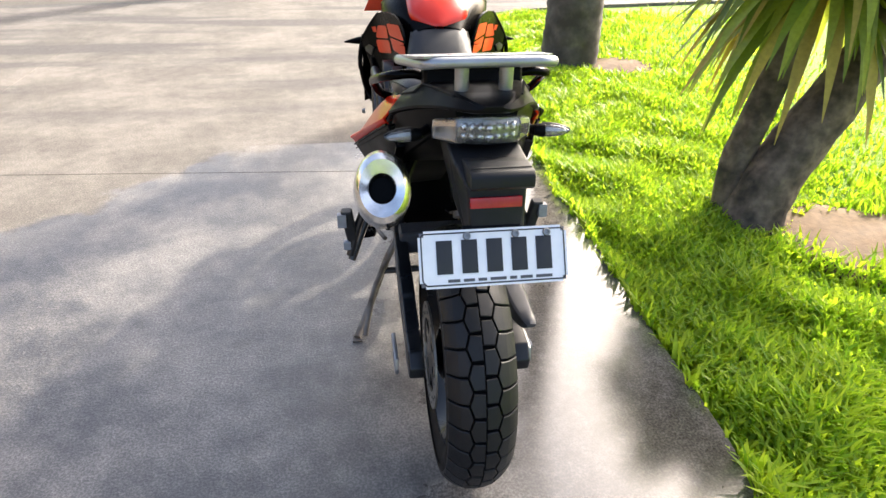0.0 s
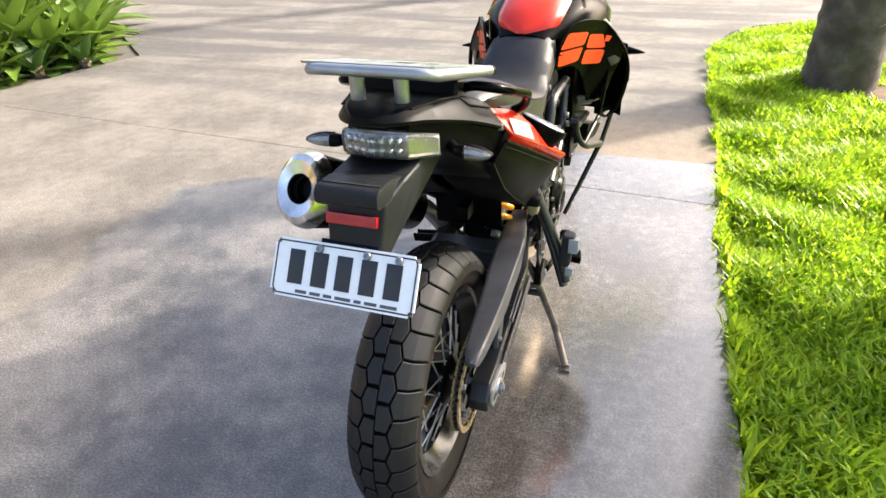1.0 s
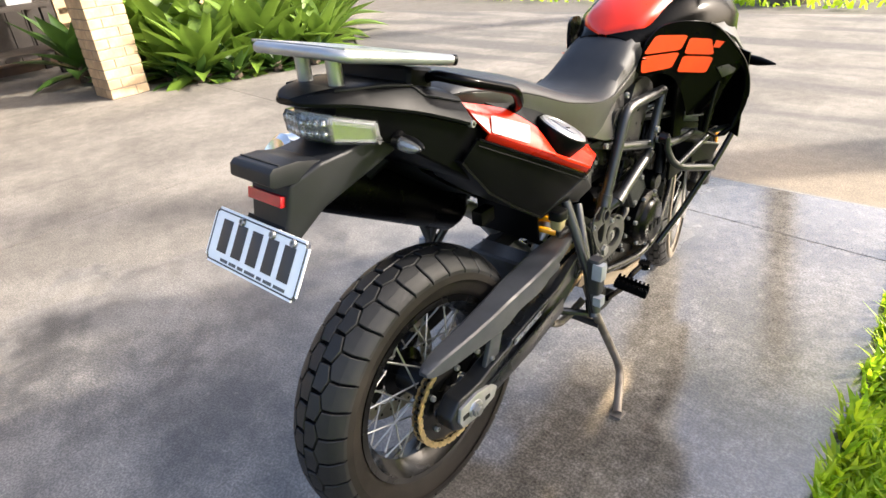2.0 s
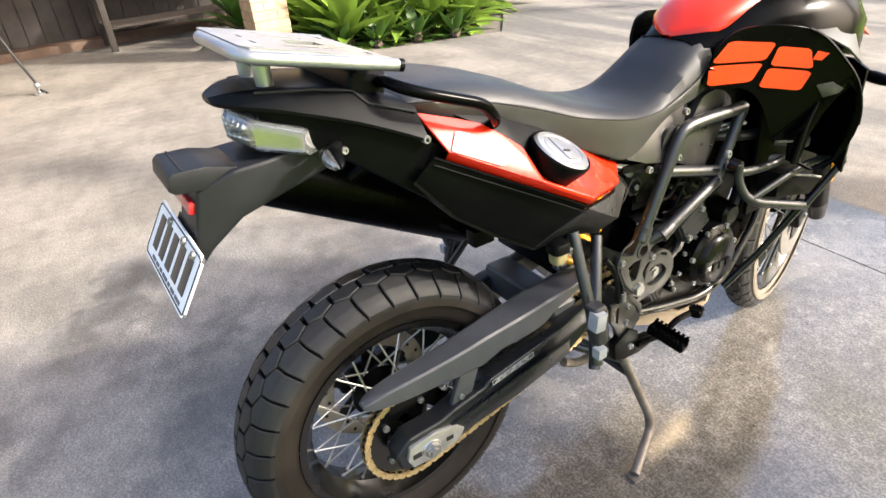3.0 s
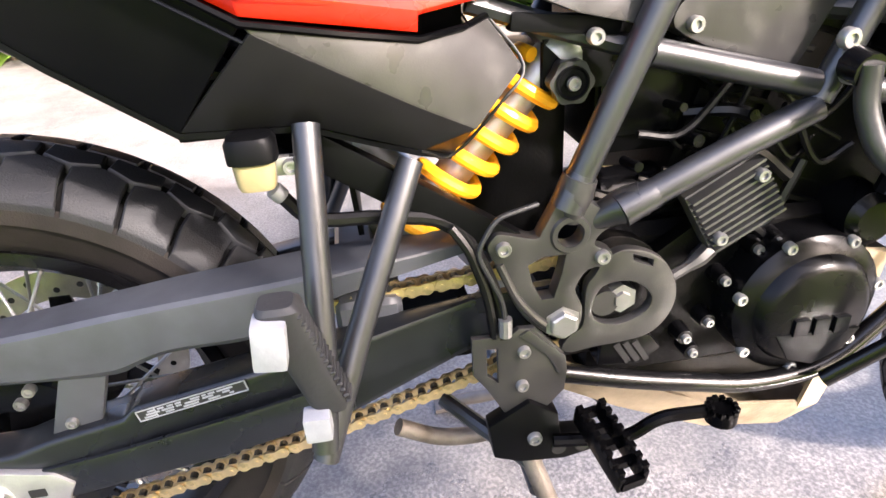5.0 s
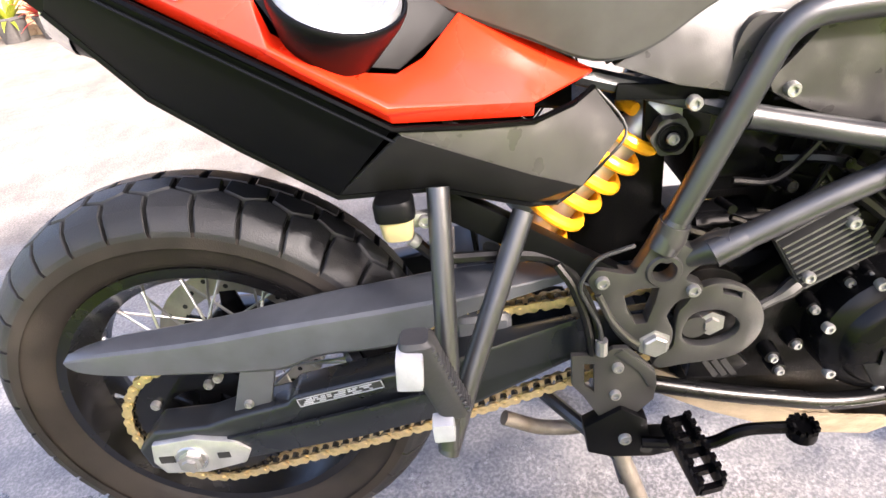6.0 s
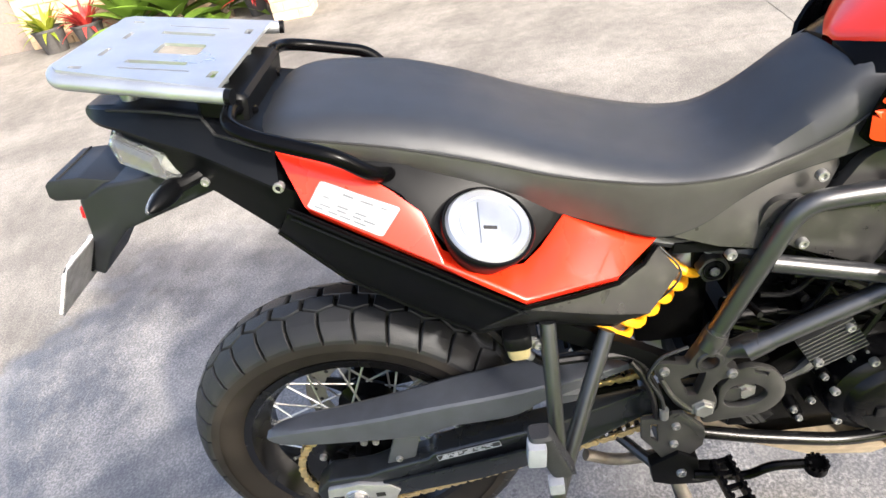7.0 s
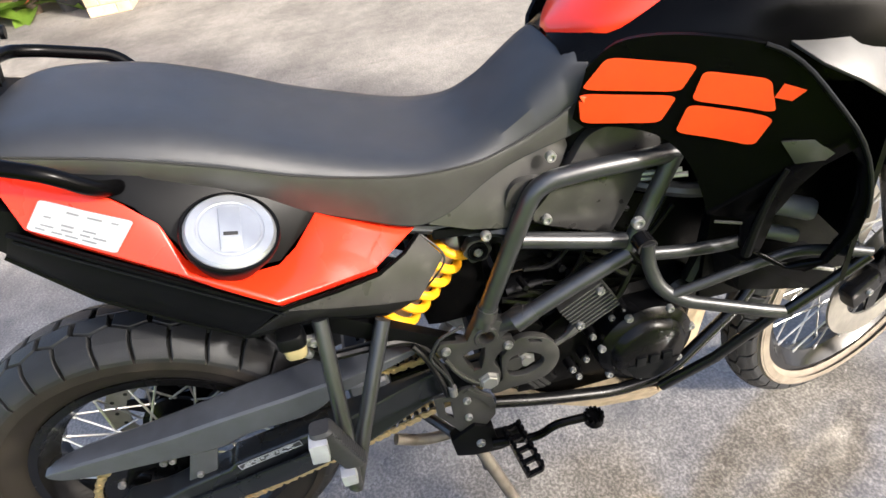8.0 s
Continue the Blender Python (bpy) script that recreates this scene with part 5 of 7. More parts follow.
for k in range(3):
    part("badge_bar", box((0.004, 0.017, 0.020), (0.170, 0.840 + 0.024 * k, 0.417 - 0.001 * k), bevel=0.001), GREYP, cc)
part("water_pump", lathe([(0.0001, 0.012), (0.022, 0.012), (0.032, 0.004), (0.034, -0.06)], 24, (0.130, 0.925, 0.520)), ENGCOV, engine)
part("pump_outlet", tube([(0.135, 0.935, 0.545), (0.13, 0.96, 0.60), (0.10, 0.99, 0.68)], 0.016, 10), HOSE, engine)
for k in range(7):
    part("cylinder_rib", box((0.185, 0.225, 0.006), (0.0, 0.83 + 0.004 * k, 0.545 + 0.022 * k), m=Matrix.Rotation(radians(-18), 4, "X"), bevel=0.002), ENGINE, engine)
rnd = random.Random(21)
for k in range(14):
    p0 = V((rnd.uniform(0.05, 0.12), rnd.uniform(0.62, 0.80), rnd.uniform(0.52, 0.72)))
    p1 = p0 + V((rnd.uniform(-0.05, 0.05), rnd.uniform(0.05, 0.16), rnd.uniform(-0.10, 0.10)))
    pm = (p0 + p1) / 2 + V((rnd.uniform(0, 0.02), 0, rnd.uniform(-0.05, 0.03)))
    for p in (p0, p1, pm):
        p.x = min(p.x, 0.108)
    part("cable", tube(smooth_path([p0, pm, p1]), rnd.choice((0.003, 0.004, 0.006)), 7), HOSE, engine)
part("starter_motor", tube([(0.06, 0.64, 0.55), (0.06, 0.76, 0.55)], 0.033, 18), ENGCOV, engine)
part("throttle_body", box((0.16, 0.09, 0.08), (0.0, 0.68, 0.66), bevel=0.015), ENGCOV, engine)
part("coolant_pipe", tube(smooth_path([(0.10, 0.85, 0.735), (0.135, 0.90, 0.730), (0.15, 0.96, 0.725)]), 0.012, 10), GUARDM, engine)
for k, z in enumerate((0.775, 0.765)):
    part("spark_lead", tube([(0.12, 0.835 + 0.01 * k, z - 0.01), (0.15, 0.89 + 0.01 * k, z)], 0.004, 7), ZINC, engine)

for y, z in ((0.771, 0.462), (0.759, 0.410), (0.734, 0.392), (0.804, 0.496), (0.827, 0.502), (0.745, 0.370)):
    part("engine_boss", lathe([(0.0001, 0.008), (0.009, 0.008), (0.012, -0.03)], 12, (0.118, y, z)), ENGCOV, engine)
    part("bolt", BOLT, None, engine, m=Matrix.Translation((0.127, y, z)) @ Matrix.Diagonal((1, 0.8, 0.8, 1)))
part("brake_rod", tube(bent_path([(0.150, 0.552, 0.590), (0.158, 0.510, 0.584), (0.162, 0.490, 0.552), (0.164, 0.514, 0.497), (0.164, 0.516, 0.466)], 0.012), 0.0026, 8), GUARDM, bike, "bright brake light switch rod")
part("rod_end", tube([(0.164, 0.516, 0.478), (0.164, 0.516, 0.458)], 0.007, 10), ZINC, bike)
part("brake_hose", tube(bent_path([(0.150, 0.47, 0.576), (0.158, 0.484, 0.556), (0.160, 0.500, 0.505), (0.160, 0.506, 0.455)], 0.02), 0.005, 8), HOSE, bike)

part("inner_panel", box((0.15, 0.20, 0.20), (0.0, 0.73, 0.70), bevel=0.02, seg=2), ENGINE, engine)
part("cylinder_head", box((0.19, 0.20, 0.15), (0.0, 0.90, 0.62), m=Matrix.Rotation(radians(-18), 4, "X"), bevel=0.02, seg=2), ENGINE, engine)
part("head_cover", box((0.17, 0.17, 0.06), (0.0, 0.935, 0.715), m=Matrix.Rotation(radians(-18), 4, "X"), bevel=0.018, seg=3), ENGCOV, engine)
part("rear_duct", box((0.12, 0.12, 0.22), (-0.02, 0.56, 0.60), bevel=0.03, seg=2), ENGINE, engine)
for p, q, r in (((0.165, 0.995, 0.706), (0.210, 1.066, 0.693), 0.0165), ((0.165, 0.985, 0.660), (0.206, 1.052, 0.648), 0.0115)):
    part("radiator_stub", tube([p, V(p).lerp(V(q), 0.92), q], [r, r, r * 0.8], 14), STUB, engine)
rnd = random.Random(33)
for k in range(16):
    p0 = V((rnd.uniform(0.085, 0.125), rnd.uniform(0.64, 0.84), rnd.uniform(0.58, 0.76)))
    p1 = p0 + V((rnd.uniform(-0.02, 0.03), rnd.uniform(0.03, 0.12), rnd.uniform(-0.08, 0.06)))
    pm = (p0 + p1) / 2 + V((rnd.uniform(0, 0.02), 0, rnd.uniform(-0.04, 0.03)))
    for p in (p0, p1, pm):
        p.x = min(p.x, 0.108)
    part("cable", tube(smooth_path([p0, pm, p1]), rnd.choice((0.003, 0.004, 0.007)), 7), HOSE, engine)
for y, z in ((0.70, 0.655), (0.735, 0.70), (0.775, 0.64), (0.66, 0.60), (0.80, 0.72), (0.72, 0.62)):
    part("hose_clamp", tube([(0.09, y, z), (0.118, y + 0.004, z + 0.002)], rnd.uniform(0.004, 0.008), 10), ENGCOV, engine)

# finned regulator
reg_m = Matrix.Translation((0.135, 0.752, 0.565)) @ Matrix.Rotation(radians(30), 4, "X")
rg = box((0.022, 0.080, 0.070), (0, 0, 0), bevel=0.002)
reg = part("regulator", rg, REGUL, bike, "finned grey alloy regulator", reg_m)
for k in range(9):
    part("cooling_fin", box((0.014, 0.078, 0.0028), (0.017, 0, -0.031 + 0.0078 * k), bevel=0.0006), REGUL, reg)
for y, z in ((-0.030, -0.019), (0.030, 0.019)):
    part("bolt", BOLT, None, reg, m=Matrix.Translation((0.024, y, z)))
part("regulator_bracket", box((0.02, 0.10, 0.03), (0.115, 0.722, 0.512), m=Matrix.Rotation(radians(35), 4, "X"), bevel=0.004), ENGINE, bike)

# sump: rails and bash plate
for s in (1, -1):
    rail = [(s * 0.140, 0.585, 0.380), (s * 0.145, 0.67, 0.358), (s * 0.150, 0.81, 0.330), (s * 0.150, 0.905, 0.340), (s * 0.13, 1.045, 0.452), (s * 0.11, 1.10, 0.54)]
    part("sump_rail", tube(bent_path(rail, 0.04), 0.011, 12), GUARDB, bike, "black tubular engine rail")
rings = []
for y, z, w, t in ((0.60, 0.300, 0.085, 0.02), (0.68, 0.265, 0.105, 0.02), (0.80, 0.215, 0.115, 0.02), (0.91, 0.198, 0.115, 0.02), (0.965, 0.220, 0.112, 0.02), (1.00, 0.30, 0.10, 0.02), (1.03, 0.43, 0.085, 0.02)):
    k = 0.055 if y < 0.95 else 0.02
    yo = 0.0 if y < 0.95 else -0.05
    rings.append([(-w, y + yo, z + k), (-w * 0.8, y, z), (w * 0.8, y, z), (w, y + yo, z + k), (w - 0.006, y + yo, z + k), (w * 0.8 - 0.004, y - 0.002, z + 0.006), (-w * 0.8 + 0.004, y - 0.002, z + 0.006), (-w + 0.006, y + yo, z + k)])
part("bash_plate", loft(rings), BASH, bike, "scuffed tan-gold aluminium bash plate", angle=25)
part("sump", box((0.15, 0.30, 0.09), (0, 0.80, 0.30), bevel=0.03, seg=3), ENGINE, bike)

# rider footrest and brake pedal
hg_poly = [(0.482, 0.457), (0.520, 0.455), (0.530, 0.462), (0.546, 0.461), (0.579, 0.423), (0.582, 0.400), (0.580, 0.377), (0.558, 0.353), (0.543, 0.345), (0.514, 0.356), (0.495, 0.392), (0.482, 0.411)]
hg = part("heel_guard", pierced(hg_poly, [[(0.497, 0.442), (0.508, 0.441), (0.508, 0.398), (0.497, 0.409)]], 0.155, 0.163, 0.002), FRAMEP, bike, "dark heel guard plate with two screws")
part("guard_fold", prism([(0.540, 0.461), (0.579, 0.423), (0.582, 0.400), (0.572, 0.400), (0.560, 0.425), (0.530, 0.455)], 0.160, 0.1655, 0.002), FRAMEP, hg)
bolts(hg, [(0.164, 0.535, 0.435), (0.164, 0.533, 0.392)], 0.008)
mp_poly = [(0.495, 0.345), (0.500, 0.300), (0.530, 0.288), (0.580, 0.283), (0.625, 0.292), (0.622, 0.315), (0.575, 0.320), (0.572, 0.350), (0.54, 0.372)]
mpb = part("peg_mount", prism(mp_poly, 0.148, 0.170, 0.003), BLACK, bike, "black footrest mount")
bolts(mpb, [(0.171, 0.545, 0.322)], 0.0095)
for y in (0.573, 0.600):
    part("mount_hole", lathe([(0.0001, 0.001), (0.008, 0.001), (0.0085, 0)], 18, (0.1702, y, 0.300)), HOLE, mpb)


for s in (1, -1):
    fb_ = bmesh.new()
    m0 = Matrix.Translation((s * 0.225, 0.606, 0.352)) @ Matrix.Rotation(radians(s * 12), 4, "Y") @ Matrix.Rotation(radians(s * 10), 4, "Z")
    for yy in (-0.013, 0.013):
        box((0.088, 0.006, 0.022), m=m0 @ Matrix.Translation((0, yy, 0)), bevel=0.0015, bm=fb_)
        for k in range(8):
            box((0.006, 0.007, 0.007), m=m0 @ Matrix.Translation((-0.039 + 0.011 * k, yy, 0.0135)), bm=fb_)
    for k in range(5):
        box((0.007, 0.024, 0.012), m=m0 @ Matrix.Translation((-0.042 + 0.021 * k, 0, -0.003)), bm=fb_)
    part("footpeg", fb_, GLOSS, bike, "black serrated metal footpeg")
bpd = part("brake_pedal", tube(bent_path([(0.175, 0.565, 0.318), (0.188, 0.645, 0.318), (0.192, 0.675, 0.345), (0.195, 0.735, 0.345)], 0.02), 0.0075, 10), GLOSS, bike, "black brake pedal with a serrated tip")
part("pedal_tip", tube([(0.200, 0.742, 0.336), (0.200, 0.742, 0.350)], 0.017, 14), GLOSS, bpd)
for k in range(12):
    a = 2 * math.pi * k / 12
    part("tooth", box((0.005, 0.005, 0.006), (0.200 + 0.0145 * math.cos(a), 0.742 + 0.0145 * math.sin(a), 0.352)), GLOSS, bpd)
part("gear_lever", tube(bent_path([(-0.15, 0.60, 0.33), (-0.18, 0.70, 0.32), (-0.22, 0.735, 0.325)], 0.02), 0.007, 10), WORN, bike)

# centre stand
for s in (1, -1):
    leg = [(s * 0.115, 0.560, 0.345), (s * 0.150, 0.540, 0.290), (s * 0.200, 0.605, 0.090), (s * 0.212, 0.602, 0.058), (s * 0.262, 0.492, 0.010)]
    path = bent_path(leg, 0.05, 8)
    st = part("centre_stand", tube(path, 0.0118, 14), WORN, bike, "worn bare steel centre stand leg")
    part("stand_foot", box((0.032, 0.036, 0.008), (s * 0.262, 0.494, 0.004), bevel=0.002), WORN, st)
part("stand_crossbar", tube([(-0.165, 0.552, 0.235), (0.165, 0.552, 0.235)], 0.011, 12), FRAME, bike)
part("stand_strut", tube([(0.155, 0.545, 0.27), (0.06, 0.46, 0.30)], 0.010, 10), FRAME, bike)
part("stand_tang", tube(bent_path([(-0.15, 0.545, 0.28), (-0.20, 0.44, 0.24), (-0.235, 0.33, 0.15)], 0.03), 0.009, 10), WORN, bike)
part("stand_tang", tube(bent_path([(0.104, 0.400, 0.306), (0.098, 0.450, 0.272), (0.092, 0.505, 0.262), (0.112, 0.552, 0.300)], 0.03), 0.0105, 12), WORN, bike, "pale worn tread bar of the stand")
part("linkage", box((0.10, 0.10, 0.06), (0, 0.46, 0.38), bevel=0.015), ENGINE, bike)

# tank, shrouds and decals
SHROUD_ROWS = [  # (y, z) of the upper and of the lower edge, and how far the upper edge flares
    (0.748, 0.955, 0.735, 0.886, 0.0), (0.775, 0.984, 0.752, 0.872, 0.0), (0.815, 0.992, 0.775, 0.874, 0.0), (0.864, 0.988, 0.812, 0.868, 0.0), (0.915, 0.976, 0.842, 0.850, 0.0), (0.948, 0.955, 0.868, 0.815, 0.004),
    (0.975, 0.918, 0.886, 0.765, 0.024), (1.004, 0.868, 0.896, 0.715, 0.046), (1.020, 0.810, 0.908, 0.668, 0.060), (1.026, 0.750, 0.930, 0.628, 0.062), (1.010, 0.690, 0.968, 0.610, 0.060)]


def shroud_plane(y, z):
    """How far out the panel lies before the front half is set over."""
    c = 0.062 * min(max((y - 0.2) / 0.8, 0.0), 1.2)
    return (-0.3355 + 0.518 * y + 0.1066 * z - c) / (1 - c / 0.30)


def open_shroud(ob, s):
    """Cuts the duct opening and the lower hem out of a shroud panel."""
    cutter = bmesh.new()
    for poly in ([(0.948, 0.690), (0.952, 0.758), (0.965, 0.802), (0.979, 0.834), (0.998, 0.858), (1.008, 0.842), (1.014, 0.80), (1.016, 0.74), (1.008, 0.690), (0.98, 0.668)], [(0.80, 0.742), (0.924, 0.742), (0.930, 0.692), (0.948, 0.682), (0.975, 0.664), (1.10, 0.668), (1.10, 0.50), (0.80, 0.50)]):
        prism(poly, s * 0.10, s * 0.42, 0.0, bm=cutter)
    tool = new("opening", finish("opening", cutter, HOLE))
    md = ob.modifiers.new("opening", "BOOLEAN")
    md.object, md.solver = tool, "EXACT"
    tool.parent = bike
    solid = bpy.data.meshes.new_from_object(ob.evaluated_get(bpy.context.evaluated_depsgraph_get()))
    ob.modifiers.clear()
    ob.data = solid
    bpy.data.objects.remove(tool)


SHROUD = [((shroud_plane(y, z) + k, y, z), (shroud_plane(v, w) + k * 0.4, v, w)) for y, z, v, w, k in fine_rows(SHROUD_ROWS, 3)]
for s in (1, -1):
    pairs = []
    for p, q in SHROUD:
        pairs.append(((s * p[0], p[1], p[2]), (s * q[0], q[1], q[2])))
    sh = part("tank_shroud", strip_shell(pairs, 0.007, bevel=0.0), GLOSS, bike, "gloss black tank shroud with an orange block decal", angle=50)
    open_shroud(sh, s)
    part("shroud_edge", tube([p for p, _ in pairs[12:27]], 0.0032, 8), GREYP, sh)
    part("shroud_fin", strip_shell([((s * 0.256, 0.940, 0.862), (s * 0.270, 0.956, 0.834)), ((s * 0.284, 0.976, 0.868), (s * 0.293, 0.978, 0.843)), ((s * 0.304, 1.000, 0.873), (s * 0.306, 1.000, 0.868))], 0.005, bevel=0.001), SIDEC, sh, "small grey fin in the shroud's duct")
    part("shroud_rib", tube(smooth_path([(s * 0.264, 0.952, 0.825), (s * 0.258, 0.942, 0.79), (s * 0.252, 0.934, 0.74), (s * 0.246, 0.930, 0.69)], 5), [0.0035 + 0.004 * k / 15 for k in range(16)], 8), BLACK, sh)
    part("shroud_hem", tube([(s * 0.222, 0.890, 0.743), (s * 0.240, 0.920, 0.742)], 0.0022, 6), SIDEC, sh)
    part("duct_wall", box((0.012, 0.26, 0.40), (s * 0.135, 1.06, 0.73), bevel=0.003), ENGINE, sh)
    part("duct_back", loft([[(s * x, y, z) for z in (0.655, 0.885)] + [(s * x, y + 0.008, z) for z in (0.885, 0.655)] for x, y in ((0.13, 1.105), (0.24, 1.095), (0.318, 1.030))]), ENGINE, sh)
    fan = part("fan_housing", loft([[(s * x, y, z) for x, y, z in row] for row in (((0.150, 0.93, 0.655), (0.205, 0.95, 0.648), (0.200, 0.96, 0.585), (0.150, 0.95, 0.575)), ((0.150, 1.09, 0.612), (0.236, 1.09, 0.606), (0.215, 1.08, 0.560), (0.150, 1.08, 0.555)))]), BLACK, sh, "black radiator fan housing with a pale rim")
    part("housing_rim", tube([(s * 0.212, 0.985, 0.638), (s * 0.226, 1.040, 0.623), (s * 0.236, 1.085, 0.608)], 0.003, 8), STUB, fan)


def shroud_x(tree, y, z):
    """How far out the right shroud lies at (y, z)."""
    hit = tree.ray_cast(V((0.6, y, z)), V((-1, 0, 0)))
    return hit[0].x if hit[0] is not None else tree.find_nearest(V((0.2, y, z)))[0].x


def decal_block(tree, quad, s, n=8, cut=0.0, lift=0.0022):
    """A slanted block laid on a panel; quad: its (y, z) corners from below the seat side, forwards, up and back; cut: how round its corners are."""
    b = bmesh.new()
    grid = []
    for i in range(n + 1):
        row = []
        for j in range(n + 1):
            u, v = i / n, j / n
            if cut:
                cu, cv = min(max(u, cut), 1 - cut), min(max(v, cut), 1 - cut)
                r = math.hypot(u - cu, v - cv)
                if u != cu and v != cv:
                    k = max(abs(u - cu), abs(v - cv)) / r
                    u, v = cu + (u - cu) * k, cv + (v - cv) * k
            p = [quad[0][k] * (1 - u) * (1 - v) + quad[1][k] * u * (1 - v) + quad[2][k] * u * v + quad[3][k] * (1 - u) * v for k in (0, 1)]
            row.append(b.verts.new((s * (shroud_x(tree, *p) + lift), p[0], p[1])))
        grid.append(row)
    for i in range(n):
        for j in range(n):
            b.faces.new((grid[i][j], grid[i + 1][j], grid[i + 1][j + 1], grid[i][j + 1]))
    return b


# engine crash bars
for s in (1, -1):
    def F(p):
        return (s * p[0], p[1], p[2])

    bar = part("crash_bar", tube(bent_path([F(p) for p in [(0.182, 0.818, 0.702), (0.184, 0.820, 0.668), (0.200, 0.832, 0.628), (0.218, 0.862, 0.606), (0.252, 0.985, 0.569), (0.256, 1.019, 0.558)]], 0.03), 0.0105, 12), GUARDM, bike, "steel tube crash bar")
    part("upper_bar", tube(bent_path([F(p) for p in [(0.212, 0.850, 0.618), (0.228, 0.930, 0.647), (0.243, 1.010, 0.671), (0.265, 1.062, 0.668), (0.283, 1.102, 0.660)]], 0.03), 0.0085, 12), GUARDM, bar)
    part("bar_clamp", tube([F((0.160, 0.816, 0.700)), F((0.184, 0.818, 0.696))], 0.015, 12), GUARDB, bar)
    part("clamp_bolt", HEX, None, bar, m=Matrix.Translation(F((0.193, 0.819, 0.690))) @ Matrix.Diagonal((s, 1, 1, 1)))
    part("link_bar", tube(bent_path([F(p) for p in [(0.255, 1.010, 0.560), (0.270, 1.06, 0.612), (0.283, 1.100, 0.658)]], 0.02), 0.010, 12), GUARDB, bar)
    part("stay_bar", tube(smooth_path([F(p) for p in [(0.178, 0.825, 0.680), (0.182, 0.870, 0.674), (0.187, 0.930, 0.671), (0.191, 0.966, 0.675)]], 4), 0.0105, 12), GUARDM, bar)
    part("down_bar", tube([F((0.252, 1.00, 0.562)), F((0.19, 0.95, 0.43)), F((0.15, 0.88, 0.345))], 0.0105, 12), GUARDB, bar)

# tank cover and red top
TOP = [  # y, half width, side z, top z
    (0.735, 0.075, 0.950, 0.972), (0.77, 0.092, 0.958, 0.995), (0.84, 0.126, 0.985, 1.032), (0.92, 0.158, 0.998, 1.060), (1.02, 0.178, 0.990, 1.078), (1.10, 0.178, 0.972, 1.080), (1.18, 0.15, 0.95, 1.06)]
rings = []
for y, w_, zs, zt in fine_rows(TOP, 3):
    rings.append([(-w_, y, zs - 0.08), (-w_, y, zs), (-w_ * 0.75, y, zs + (zt - zs) * 0.6), (-w_ * 0.4, y, zt - 0.004), (0, y, zt), (w_ * 0.4, y, zt - 0.004), (w_ * 0.75, y, zs + (zt - zs) * 0.6), (w_, y, zs), (w_, y, zs - 0.08)])
part("tank_cover", loft(rings), GLOSS, bike, "black plastic tank cover", angle=50)
rings = []
for y, w_, zs, zt in fine_rows([(0.735, 0.012, 0.972, 0.978), (0.752, 0.045, 0.982, 0.992), (0.785, 0.082, 0.998, 1.018), (0.83, 0.095, 1.012, 1.044), (0.90, 0.100, 1.035, 1.072), (0.98, 0.105, 1.052, 1.094), (1.08, 0.10, 1.06, 1.102), (1.14, 0.08, 1.05, 1.09)], 3):
    rings.append([(-w_, y, zs - 0.02), (-w_, y, zs), (-w_ * 0.8, y, zs + (zt - zs) * 0.55), (-w_ * 0.4, y, zt), (0, y, zt + 0.002), (w_ * 0.4, y, zt), (w_ * 0.8, y, zs + (zt - zs) * 0.55), (w_, y, zs), (w_, y, zs - 0.02)])
part("tank_top", loft(rings), RED, bike, "glossy red tank top panel", angle=50)
SILVERP = mat("silver_cowl_paint", (0.045, 0.044, 0.042), 0.42, 0.2, bump=0.05)
for s in (1, -1):
    cowl = [((0.205, 0.955, 0.968), (0.252, 0.978, 0.948)), ((0.212, 1.02, 0.974), (0.272, 1.018, 0.925)), ((0.218, 1.10, 0.957), (0.280, 1.075, 0.885))]
    part("front_cowl", strip_shell([((s * a[0], a[1], a[2]), (s * b[0], b[1], b[2])) for a, b in cowl], 0.006), SILVERP, bike, "silver grey front cowl over the shroud")
    trim = [((0.165, 0.995, 1.008), (0.202, 1.000, 0.990)), ((0.170, 1.06, 1.000), (0.210, 1.06, 0.975)), ((0.170, 1.13, 0.980), (0.208, 1.12, 0.950))]
    part("cowl_trim", strip_shell([((s * a[0], a[1], a[2]), (s * b[0], b[1], b[2])) for a, b in trim], 0.005), ORANGE, bike, "orange trim panel on the front cowl")
part("airbox", box((0.16, 0.40, 0.15), (0, 0.93, 0.85), bevel=0.03, seg=3), BLACK, bike)
part("radiator", box((0.30, 0.05, 0.26), (0, 1.06, 0.70), m=Matrix.Rotation(radians(-12), 4, "X"), bevel=0.008), ENGINE, bike)

# front end, turned a little to the left
steer_deg, FC = FRONT_TURN, V((0.0, FRONT_Y, 0.342))
turn = Matrix.Rotation(radians(steer_deg), 4, "Z")
front_tyre = make_tyre("front_tyre", FC, "front tyre with a mud-dried sidewall", 38, turn, 0.62, 0.342, 0.272, SIDEF, 0.062)
front_wheel = make_wheel("front_wheel", FC, "black spoked front wheel", 0.268, 0.034, 0.05, 0.045, 36, turn)
for s in (1, -1):
    part("brake_disc", disc(0.10, 0.15, 0.0025), DISCM, front_wheel, "drilled steel brake disc", Matrix.Translation((s * 0.062, 0, 0)))
    part("disc_carrier", star(0.045, 0.104, 6, 0.002), ENGCOV, front_wheel, m=Matrix.Translation((s * 0.060, 0, 0)))
rake = Matrix.Rotation(radians(26), 4, "X")
fork_m = Matrix.Translation(FC) @ turn @ rake
